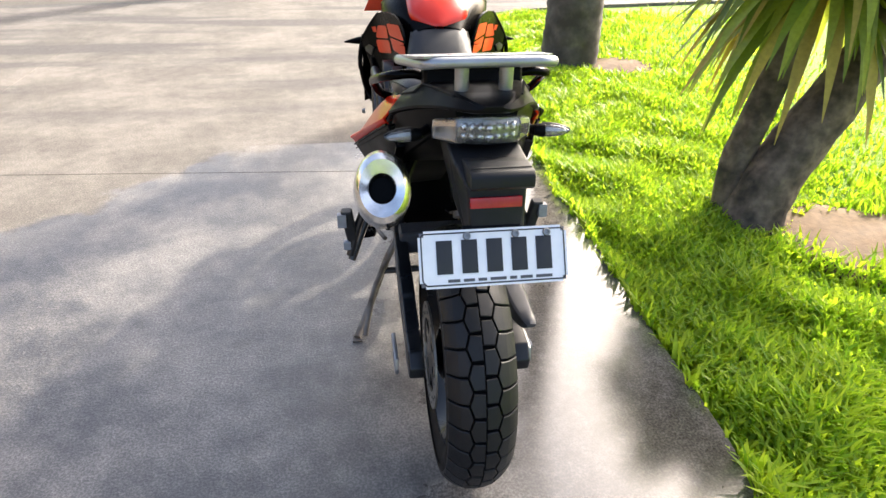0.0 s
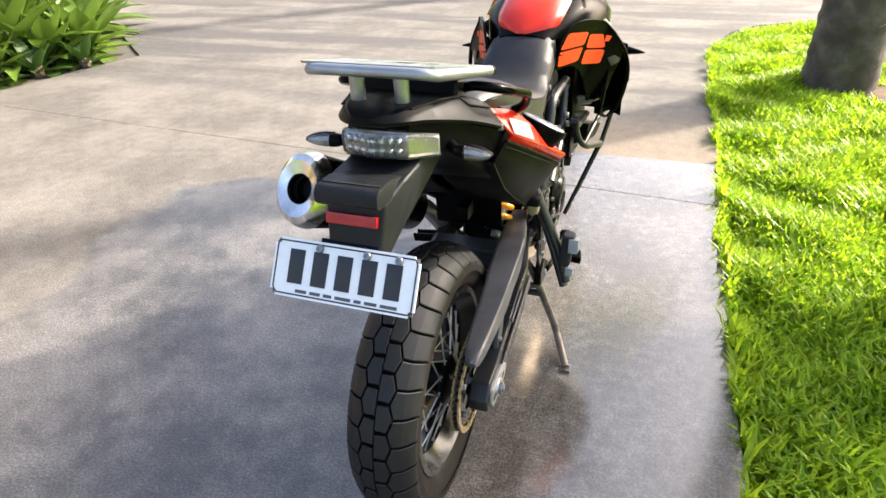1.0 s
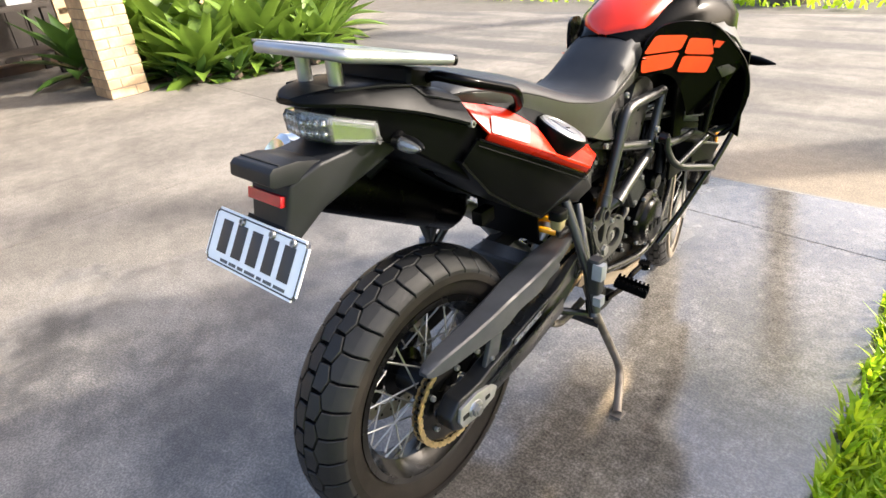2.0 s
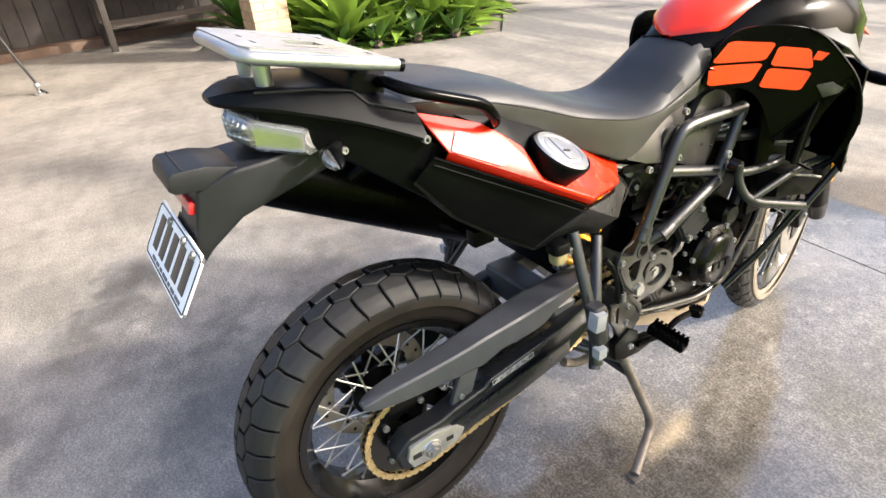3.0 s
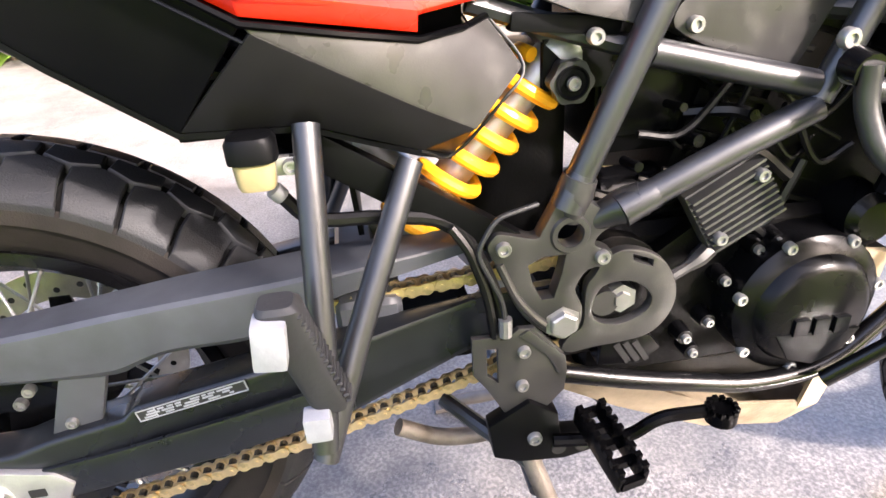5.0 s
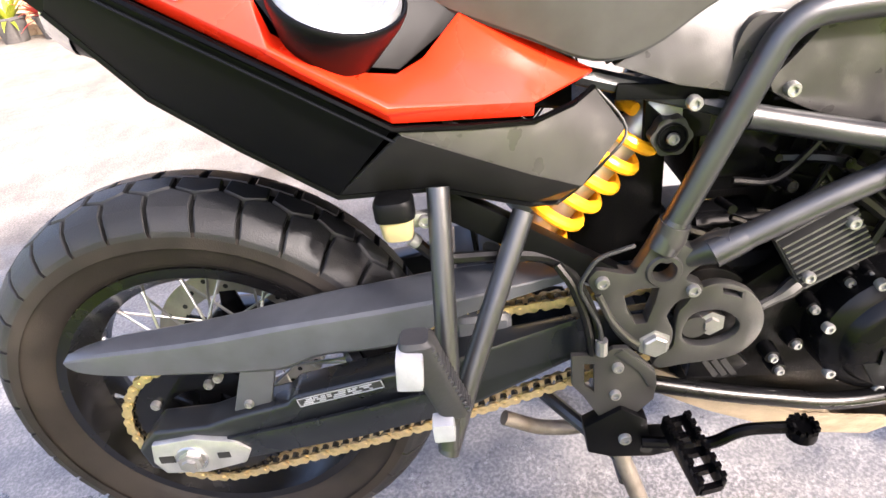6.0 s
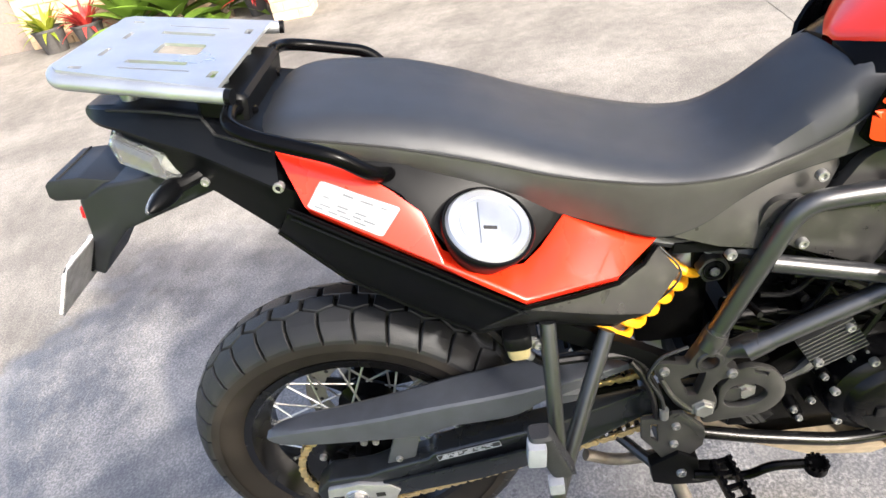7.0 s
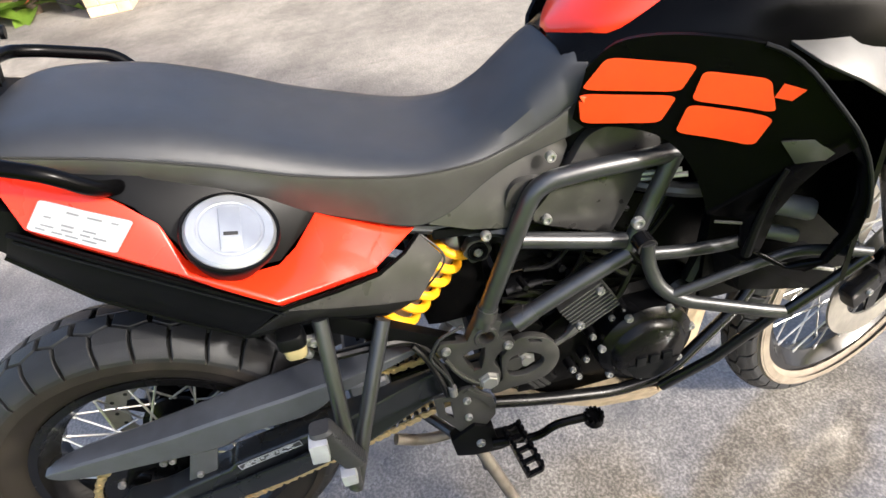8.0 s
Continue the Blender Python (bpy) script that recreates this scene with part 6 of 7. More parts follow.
for s in (1, -1):
    fk = part("fork_leg", tube([(s * 0.105, 0.02, -0.03), (s * 0.105, 0.02, 0.02), (s * 0.105, 0.0, 0.05), (s * 0.105, 0, 0.40), (s * 0.105, 0, 0.401), (s * 0.105, 0, 0.80)], [0.025, 0.03, 0.028, 0.028, 0.022, 0.022], 16), GUARDB, bike, "black telescopic fork leg", fork_m)
    part("fork_guard", loft([[(s * (0.105 + 0.034 * math.cos(a)), -0.034 * math.sin(a) * 1.0, z) for a in [math.pi * k / 8 - math.pi * 0.5 for k in range(9)]] for z in (0.06, 0.12, 0.22, 0.28)], closed=False, caps=False), GREYP, fk)
    part("side_reflector", box((0.008, 0.026, 0.075), (s * 0.142, 0.0, 0.20), bevel=0.003), AMBER, fk, "amber side reflector")
    cal = part("brake_caliper", box((0.034, 0.075, 0.055), (s * 0.086, -0.085, 0.085), bevel=0.016, seg=4), ENGCOV, fk, "dark brake caliper")
    part("bolt", BOLT, None, cal, m=Matrix.Translation((s * 0.104, -0.085, 0.085)) @ Matrix.Diagonal((s, 1, 1, 1)))
mud = []
for k in range(12):
    a = radians(-62 + k * 11)
    r = 0.40
    mud.append([(x, r * math.sin(a) - dz * math.sin(a), r * math.cos(a) - dz * math.cos(a)) for x, dz in ((-0.075, 0.03), (-0.06, 0.008), (0, 0.0), (0.06, 0.008), (0.075, 0.03))])
part("front_mudguard", loft(mud, closed=False, caps=False), GREYP, bike, "", Matrix.Translation(FC) @ turn @ Matrix.Translation((0, 0.02, 0.02)))
for s in (1, -1):
    aim = Matrix.Translation((s * 0.285 if s > 0 else -0.165, 1.125, 0.846)) @ Matrix.Rotation(radians(0 if s > 0 else 180), 4, "Z") @ Matrix.Rotation(radians(-s * 22), 4, "Z")
    part("front_indicator", lathe([(0.0001, -0.02), (0.012, -0.015), (0.0135, 0.01), (0.0125, 0.035), (0.008, 0.06), (0.0025, 0.085), (0.0001, 0.088)], 16), BLACK, bike, "black pointed front indicator", aim)
    part("indicator_stalk", tube([(s * 0.10, 1.10, 0.846), (s * 0.285 if s > 0 else -0.165, 1.122, 0.846)], 0.008, 8), BLACK, bike)
HB = V((0, 1.08, 1.16))
bar_m = Matrix.Translation(HB) @ turn
part("handlebar", tube(bent_path([(-0.40, -0.08, 0.03), (-0.22, -0.02, 0.02), (-0.10, 0.02, -0.04), (0.10, 0.02, -0.04), (0.22, -0.02, 0.02), (0.40, -0.08, 0.03)], 0.05), 0.012, 12), GUARDB, bike, "black handlebar", bar_m)
for s in (1, -1):
    part("grip", tube([(s * 0.28, -0.045, 0.025), (s * 0.41, -0.083, 0.03)], 0.017, 14), RUBBER, bike, "", bar_m)
scr = []
for z, w_, y in ((0.0, 0.16, 0.0), (0.10, 0.17, -0.03), (0.22, 0.14, -0.09), (0.28, 0.10, -0.12)):
    scr.append([(x * w_, y + 0.06 * (1 - x * x) , z) for x in (-1, -0.6, 0, 0.6, 1)])
part("windscreen", loft(scr, closed=False, caps=False), glass("smoked_screen", (0.2, 0.2, 0.21), 0.05, 0.7), bike, "small smoked windscreen", Matrix.Translation((0, 1.26, 1.08)))
beak = loft([[(-w_, y, z), (-w_ * 0.6, y, z + h), (w_ * 0.6, y, z + h), (w_, y, z)] for y, w_, z, h in ((1.14, 0.17, 0.94, 0.14), (1.28, 0.13, 0.93, 0.12), (1.45, 0.09, 0.88, 0.06), (1.62, 0.05, 0.82, 0.02))])
part("beak", beak, ORANGE, bike, "orange-red front beak")

# decal: two slanted orange blocks, each cut by a dark line, as plain shapes
from mathutils.bvhtree import BVHTree

shr = [o for o in bike.children if o.name == "tank_shroud"][0]
tree = BVHTree.FromPolygons([v.co for v in shr.data.vertices], [tuple(p.vertices) for p in shr.data.polygons])
BLOCKS = [
    ([(0.744, 0.880), (0.828, 0.880), (0.842, 0.917), (0.740, 0.922)], 0.14),
    ([(0.742, 0.927), (0.844, 0.922), (0.857, 0.956), (0.768, 0.969)], 0.14),
    ([(0.845, 0.866), (0.921, 0.851), (0.934, 0.890), (0.854, 0.905)], 0.14),
    ([(0.856, 0.910), (0.935, 0.895), (0.926, 0.936), (0.863, 0.948)], 0.14),
    ([(0.931, 0.914), (0.945, 0.911), (0.955, 0.925), (0.937, 0.931)], 0.0),
]
for s in (1, -1):
    for quad, cut in BLOCKS:
        part("decal", decal_block(tree, quad, s, 14, cut), ORANGE, bike, "bright orange slanted bar decal")

panel = [o for o in bike.children if o.name == "side_fairing"][0]
ptree = BVHTree.FromPolygons([v.co for v in panel.data.vertices], [tuple(p.vertices) for p in panel.data.polygons])
STQ = [(0.093, 0.928), (0.176, 0.885), (0.203, 0.910), (0.114, 0.951)]
sticker = part("service_sticker", decal_block(ptree, STQ, 1, 18, 0.06, 0.003), STICK, bike, "white paper sticker with faint print")


def in_quad(q, u, v):
    return tuple(q[0][k] * (1 - u) * (1 - v) + q[1][k] * u * (1 - v) + q[2][k] * u * v + q[3][k] * (1 - u) * v for k in (0, 1))


rnd = random.Random(3)
for row in range(6):
    u = rnd.uniform(0.06, 0.15)
    while u < 0.85:
        w = rnd.uniform(0.04, 0.16)
        v = 0.12 + 0.135 * row
        q = [in_quad(STQ, a, b) for a, b in ((u, v), (u + w, v), (u + w, v + 0.05), (u, v + 0.05))]
        if rnd.random() < 0.55:
            part("print_bar", decal_block(ptree, q, 1, 2, 0.0, 0.0042), STICKB, sticker)
        u += w + rnd.uniform(0.03, 0.10)


# the front half stands a little to the right of the rear wheel's line
def lean_over(ob, half):
    for v in ob.data.vertices:
        c = 0.062 * min(max((v.co.y - 0.2) / 0.8, 0.0), 1.2)
        v.co.x += c * (1 - v.co.x / half) if half else c


def with_children(ob):
    return [ob] + [c for k in ob.children for c in with_children(k)]


for ob in list(bike.children):
    kind = ob.name.split(".")[0]
    half = {"seat": 0, "tank_cover": 0, "tank_top": 0, "front_cowl": 0.29, "cowl_trim": 0.25, "tank_shroud": 0.30, "decal": 0.30, "airbox": 0.3, "crash_bar": 0.29}.get(kind)
    if half is not None:
        for o in with_children(ob):
            lean_over(o, half)


# ---- lawn blades ----
def leaf_mat(name, c1, c2, rough=0.5, trans=0.35, vein=60):
    """Leaves: two greens, one for each leaf, light passing through."""
    m = bpy.data.materials.new(name)
    m.use_nodes = True
    nt = m.node_tree
    b = nt.nodes["Principled BSDF"]
    g = nt.nodes.new("ShaderNodeNewGeometry")
    r = nt.nodes.new("ShaderNodeValToRGB")
    r.color_ramp.elements[0].color, r.color_ramp.elements[1].color = (*c1, 1), (*c2, 1)
    nt.links.new(g.outputs["Random Per Island"], r.inputs["Fac"])
    co = nt.nodes.new("ShaderNodeTexCoord")
    n = nt.nodes.new("ShaderNodeTexNoise")
    n.inputs["Scale"].default_value = vein
    nt.links.new(co.outputs["Object"], n.inputs["Vector"])
    mr = nt.nodes.new("ShaderNodeMapRange")
    mr.inputs["To Min"].default_value, mr.inputs["To Max"].default_value = 0.7, 1.3
    nt.links.new(n.outputs["Fac"], mr.inputs["Value"])
    mx = nt.nodes.new("ShaderNodeMix")
    mx.data_type, mx.blend_type = "RGBA", "MULTIPLY"
    mx.inputs["Factor"].default_value = 1
    nt.links.new(r.outputs["Color"], mx.inputs["A"])
    nt.links.new(mr.outputs["Result"], mx.inputs["B"])
    nt.links.new(mx.outputs["Result"], b.inputs["Base Color"])
    b.inputs["Roughness"].default_value = rough
    tr = nt.nodes.new("ShaderNodeBsdfTranslucent")
    nt.links.new(mx.outputs["Result"], tr.inputs["Color"])
    ms = nt.nodes.new("ShaderNodeMixShader")
    ms.inputs[0].default_value = trans
    nt.links.new(b.outputs[0], ms.inputs[1])
    nt.links.new(tr.outputs[0], ms.inputs[2])
    nt.links.new(ms.outputs[0], nt.nodes["Material Output"].inputs[0])
    return m


GRASS = leaf_mat("grass_blade", (0.19, 0.36, 0.011), (0.50, 0.64, 0.03), 0.4, 0.65, vein=5)


def blades(n, area, height, seed, width=0.006):
    """Many bent grass blades as one mesh."""
    rs = np.random.RandomState(seed)
    x, y = area(rs, n)
    tuft = 0.5 + 0.25 * (np.sin(x * 9.1 + 3.1 * np.sin(y * 4.3)) + np.sin(y * 11.7 + 2.3 * np.sin(x * 6.1 + 1.0)))
    h = height * rs.uniform(0.5, 1.25, n) * (0.45 + 1.1 * tuft)
    a = rs.uniform(0, 2 * np.pi, n)
    lean = rs.uniform(0.3, 1.1, n) * h
    w = width * rs.uniform(0.6, 1.4, n)
    dx, dy = np.cos(a), np.sin(a)
    px, py = -dy, dx
    z0 = np.where(x < EDGE_X + 0.012, 0.001, -0.036)
    P = np.stack([np.stack([x - px * w, y - py * w, z0], 1), np.stack([x + px * w, y + py * w, z0], 1),
                  np.stack([x + dx * lean * 0.4 + px * w * 0.9, y + dy * lean * 0.4 + py * w * 0.9, z0 + h * 0.65], 1),
                  np.stack([x + dx * lean * 0.4 - px * w * 0.9, y + dy * lean * 0.4 - py * w * 0.9, z0 + h * 0.65], 1),
                  np.stack([x + dx * lean, y + dy * lean, z0 + h], 1)], 1).reshape(-1, 3)
    k = np.arange(n)[:, None] * 5
    quads, tris = (k + [0, 1, 2, 3]).tolist(), (k + [3, 2, 4]).tolist()
    me = bpy.data.meshes.new("grass")
    me.from_pydata(P.tolist(), [], quads + tris)
    me.materials.append(GRASS)
    return me


def near_area(rs, n):
    """Thick by the driveway's edge, thinner away from it."""
    y = rs.uniform(-2.5, 6.9, n)
    y = np.where(y < -1.2, -1.2 - rs.gamma(1.5, 0.9, n), y)
    creep = 0.014 * np.sin(y * 3.1 + 0.5) + 0.014 * np.sin(y * 8.7 + 2.0 * np.sin(y * 1.9)) + 0.014 * np.sin(y * 23.0 + 3.0 * np.sin(y * 2.7)) + 0.012 * np.sin(y * 61.0)
    x = EDGE_X - 0.012 - np.maximum(creep, -0.03) * 0.8 + np.abs(rs.gamma(1.3, 0.55, n))
    x = np.where(y > 5.5, x + (y - 5.5) ** 2 * 0.35, x)
    bare = (((x - 2.04) / 0.34) ** 2 + ((y - 1.98) / 0.30) ** 2 < rs.uniform(0.5, 1.3, n)) | (((x - 2.0) / 0.30) ** 2 + ((y - 4.75) / 0.25) ** 2 < rs.uniform(0.5, 1.3, n))
    return np.where(bare, 9.0, x), y


def far_area(rs, n):
    return rs.uniform(-10, 9, n), rs.uniform(8.3, 13, n)


tagged(new("lawn_grass", blades(130000, near_area, 0.06, 1, 0.0062)), "thick bright green grass beside the driveway", "grass", kind="stuff")
tagged(new("verge_grass", blades(9000, far_area, 0.09, 2, 0.02)), "sunlit green grass beyond the driveway", "grass", kind="stuff")


# ---- trees on the lawn ----
BARK = mat("palm_bark", (0.15, 0.11, 0.078), 0.9, var=0.45, scale=25, bump=1.0, bump_scale=60, dirt=(0.035, 0.027, 0.02), dirt_at=0.55, dirt_scale=9)
YLEAF = leaf_mat("yucca_leaf", (0.10, 0.155, 0.015), (0.40, 0.44, 0.045), 0.35, 0.45)
YDRY = leaf_mat("yucca_dry_leaf", (0.30, 0.22, 0.04), (0.5, 0.4, 0.06), 0.6, 0.25)
SOIL = mat("bare_soil", (0.12, 0.078, 0.043), 0.95, var=0.3, scale=30, bump=1.0, bump_scale=80)


def trunk_mesh(path, radii, n=22, rough=0.05, rings=0.0, seed=1):
    rs = random.Random(seed)
    b = tube(path, radii, n)
    for v in b.verts:
        k = noise.noise(v.co * 9) * rough + noise.noise(v.co * 30) * rough * 0.5 + rings * math.sin(v.co.z * 95)
        c = min(path, key=lambda p: (V(p) - v.co).length)
        dv = v.co - V(c)
        v.co += dv * k
    return b


def sword_leaf(b, base, direction, length, width, droop, fold=0.25, seg=5):
    """A long pointed leaf that bends down; added to b."""
    d = V(direction).normalized()
    side = d.cross(V((0, 0, 1)))
    if side.length < 0.05:
        side = V((1, 0, 0))
    side.normalize()
    prev = None
    p = V(base)
    for k in range(seg + 1):
        t = k / seg
        w = width * (0.55 + 1.3 * t * (1 - t) * 1.4) * (1 - t ** 3) if k < seg else 0.001
        up = side.cross(d)
        row = [b.verts.new(p - side * w + up * w * fold), b.verts.new(p), b.verts.new(p + side * w + up * w * fold)]
        if prev:
            b.faces.new((prev[0], prev[1], row[1], row[0]))
            b.faces.new((prev[1], prev[2], row[2], row[1]))
        prev = row
        p = p + d * (length / seg)
        d = (d + V((0, 0, -droop / seg))).normalized()


def yucca(at, path, radii, head_r, leaves, seed, label, screen_leaves=0):
    t = thing("yucca_tree", at, label, "tree")
    part("trunk", trunk_mesh(path, radii, seed=seed, rough=0.10), BARK, t, "rough grey-brown trunk")
    rs = random.Random(seed)
    top = V(path[-1])
    g, dry = bmesh.new(), bmesh.new()
    for k in range(leaves):
        a = rs.uniform(0, 2 * math.pi)
        e = rs.uniform(-0.75, 0.95)
        d = V((math.cos(a), math.sin(a), e * 1.3))
        base = top + V((0.07 * math.cos(a), 0.07 * math.sin(a), rs.uniform(-0.30, 0.12)))
        target = dry if (e < -0.4 and rs.random() < 0.3) else g
        sword_leaf(target, base, d, rs.uniform(0.7, 1.1) * head_r, rs.uniform(0.024, 0.040), rs.uniform(0.8, 2.0))
    # unseen upper leaves, added to screen sky glare off the wet concrete
    for k in range(screen_leaves):
        a = rs.uniform(0, 2 * math.pi)
        d = V((math.cos(a), math.sin(a), rs.uniform(0.3, 1.3)))
        sword_leaf(g, top + V((0.05 * math.cos(a), 0.05 * math.sin(a), rs.uniform(0.0, 0.1))), d, rs.uniform(0.75, 1.0) * head_r, rs.uniform(0.030, 0.045), rs.uniform(0.5, 1.0))
    part("crown", g, YLEAF, t, "hanging sword-shaped green leaves")
    part("dry_leaves", dry, YDRY, t, "yellowed dead leaves")
    return t


yucca((1.67, 2.2, -0.04), smooth_path([(0, 0, 0), (0.04, 0.02, 0.18), (0.20, 0.05, 0.45), (0.42, 0.08, 0.85), (0.60, 0.1, 1.35), (0.66, 0.08, 1.75)], 4), [0.15 - 0.004 * k for k in range(21)], 0.8, 260, 4, "leaning yucca with a thick trunk and drooping leaves on the lawn")
yucca((1.60, 2.30, -0.04), smooth_path([(0, 0, 0), (-0.01, 0.02, 0.25), (0.02, 0.0, 0.5), (0.10, 0.03, 0.85), (0.20, 0.06, 1.30)], 4), [0.075 - 0.001 * k for k in range(17)], 0.72, 300, 7, "slim second yucca stem with a dense drooping head", 100)

palm = thing("palm_tree", (1.66, 4.95, -0.04), "tall palm with a smooth grey ringed trunk on the lawn", "tree")
ppath = [(0, 0, 0.04 * k) for k in range(226)]
prad = [0.235 - 0.05 * min(k / 50, 1) + 0.007 * (k % 3 == 0) for k in range(226)]
part("trunk", trunk_mesh(ppath, prad, 28, 0.03), mat("palm_trunk", (0.11, 0.092, 0.078), 0.9, var=0.35, scale=18, bump=1.0, bump_scale=40, dirt=(0.055, 0.045, 0.036), dirt_at=0.5, dirt_scale=5), palm)
fr = bmesh.new()
rs = random.Random(12)
for k in range(16):
    a = 2 * math.pi * k / 16 + rs.uniform(-0.15, 0.15)
    p, d = V((0, 0, 9.0)), V((math.cos(a), math.sin(a), rs.uniform(0.2, 1.0))).normalized()
    for j in range(22):
        p = p + d * 0.11
        d = (d + V((0, 0, -0.085))).normalized()
        side = d.cross(V((0, 0, 1))).normalized()
        for s in (1, -1):
            sword_leaf(fr, p, d * 0.5 + side * s + V((0, 0, -0.2)), 0.55 * math.sin(math.pi * (j + 3) / 27), 0.018, 0.6, seg=3)
part("crown", fr, YLEAF, palm, "arching feathered palm fronds")

far_palm = thing("palm_tree", (-1.25, 8.85, -0.04), "distant palm trunk on the verge beyond the driveway", "tree")
part("trunk", trunk_mesh([(0.012 * k, 0.01 * k, 0.10 * k) for k in range(60)], [0.30 - 0.12 * min(k / 10, 1) + 0.008 * (k % 2) for k in range(60)], 20, 0.04), bpy.data.materials["palm_trunk"], far_palm)
fr = bmesh.new()
for k in range(14):
    a = 2 * math.pi * k / 14
    p, d = V((0.71, 0.59, 5.85)), V((math.cos(a), math.sin(a), rs.uniform(0.2, 1.0))).normalized()
    for j in range(18):
        p = p + d * 0.12
        d = (d + V((0, 0, -0.09))).normalized()
        side_ = d.cross(V((0, 0, 1))).normalized()
        for s in (1, -1):
            sword_leaf(fr, p, d * 0.5 + side_ * s + V((0, 0, -0.2)), 0.55 * math.sin(math.pi * (j + 3) / 23), 0.018, 0.6, seg=3)
part("crown", fr, YLEAF, far_palm, "arching feathered palm fronds")
for (x, y), r in (((2.02, 1.95), 0.36), ((2.05, 4.8), 0.28)):
    b = bmesh.new()
    bmesh.ops.create_uvsphere(b, u_segments=28, v_segments=10, radius=1)
    for v in b.verts:
        v.co = V((v.co.x * r * (1 + 0.3 * noise.noise(v.co * 2)), v.co.y * r * (1 + 0.3 * noise.noise(v.co * 3)), v.co.z * 0.03))
    ob = new("soil_patch", finish("soil_patch", b, SOIL))
    ob.location = (x, y, -0.03)
    tagged(ob, "bare brown soil at the foot of the trunk", "soil", kind="structure")


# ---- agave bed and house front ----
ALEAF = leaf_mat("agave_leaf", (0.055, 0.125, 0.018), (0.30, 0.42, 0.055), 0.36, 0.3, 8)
# agave greens darkened: shade low in the bed and by the pillar, as colour
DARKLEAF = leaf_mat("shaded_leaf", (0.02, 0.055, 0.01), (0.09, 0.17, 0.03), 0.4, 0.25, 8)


def agave(at, r, leaves, seed, label="broad-leaved green agave rosette in the garden bed", leaf=None):
    t = thing("agave", at, label, "plant", "agaves in the bed")
    rs = random.Random(seed)
    part("stem", tube([(0, 0, -0.02), (0, 0, 0.42 * r)], [0.06, 0.05], 10), BARK, t)
    for k in range(leaves):
        b = bmesh.new()
        a = k * 2.39996 + rs.uniform(-0.2, 0.2)
        f = k / leaves
        e = -0.1 + 1.9 * f
        sword_leaf(b, (0.05 * math.cos(a), 0.05 * math.sin(a), 0.42 * r * (0.2 + 0.8 * f)), (math.cos(a), math.sin(a), e), r * rs.uniform(0.75, 1.1), r * 0.165 * rs.uniform(0.8, 1.2), rs.uniform(0.2, 0.8) * (1 - 0.6 * f), 0.4, 7)
        part("leaf", b, leaf or ALEAF, t, angle=60)
    return t


for k, (x, y, r, n) in enumerate([(-4.95, 3.35, 0.62, 24), (-5.0, 4.05, 0.75, 28), (-4.65, 4.55, 0.55, 24), (-5.35, 4.95, 0.8, 28), (-5.8, 4.3, 0.95, 26), (-5.75, 3.5, 0.9, 26), (-4.85, 3.75, 0.4, 20), (-5.6, 5.6, 0.7, 24), (-6.6, 4.9, 1.0, 24), (-4.75, 4.25, 0.5, 22), (-5.2, 3.7, 0.7, 24), (-5.3, 4.5, 0.7, 24), (-6.3, 3.9, 1.1, 24), (-6.2, 5.6, 1.0, 24), (-5.0, 4.85, 0.5, 22), (-5.35, 3.2, 0.5, 20), (-6.1, 3.25, 0.8, 22)]):
    agave((x, y, -0.03), r, n, 30 + k)
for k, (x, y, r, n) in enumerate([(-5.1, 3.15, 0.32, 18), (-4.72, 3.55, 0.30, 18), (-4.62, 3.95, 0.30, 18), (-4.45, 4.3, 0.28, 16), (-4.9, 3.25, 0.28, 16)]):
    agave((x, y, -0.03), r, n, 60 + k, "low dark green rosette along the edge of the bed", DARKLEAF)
agave((-5.62, -1.05, 0.0), 0.62, 26, 50, "large bright green agave in front of the house wall")
agave((-5.60, -1.55, 0.0), 0.66, 28, 51, "large bright green agave in front of the house wall")
agave((-5.62, -2.0, 0.0), 0.55, 24, 53, "large bright green agave in front of the house wall")
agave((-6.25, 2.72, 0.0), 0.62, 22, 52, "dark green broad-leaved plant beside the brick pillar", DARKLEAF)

BRICK = mat("cream_brick", (0.40, 0.295, 0.18), 0.85, var=0.15, scale=30, bump=0.6, bump_scale=120, per_object=0.12, dirt=(0.29, 0.21, 0.13), dirt_at=0.62, dirt_scale=12)
MORTAR = mat("mortar", (0.24, 0.19, 0.14), 0.95, bump=0.6)
BR = finish("brick", box((0.23, 0.11, 0.076), bevel=0.004, seg=1), BRICK)
BL, BH, GAP = 0.23, 0.076, 0.010


def pillar(at, courses, side=0.35):
    p = new("brick_pillar", finish("brick_pillar", box((side - 0.012, side - 0.012, courses * (BH + GAP)), (0, 0, courses * (BH + GAP) / 2)), MORTAR))
    p.location = at
    tagged(p, "square pillar of cream bricks at the house front", "pillar", "pillars", "structure")
    o, q = side / 2 - 0.055, side / 2 - BL / 2
    for c in range(courses):
        z = c * (BH + GAP) + BH / 2 + 0.004
        f = 1 if c % 2 else -1
        for x, y, rot in ((f * -q, o, 0), (o, f * q, 90), (f * q, -o, 0), (-o, -f * q, 90)):
            part("brick", BR, None, p, m=Matrix.Translation((x, y, z)) @ Matrix.Rotation(radians(rot), 4, "Z"))
    return p


pillar((-5.27, 2.66, 0), 26)
pillar((-5.15, -0.25, 0), 26)

WALLP = mat("cream_render", (0.44, 0.325, 0.20), 0.9, var=0.12, scale=8, bump=0.5, bump_scale=90)


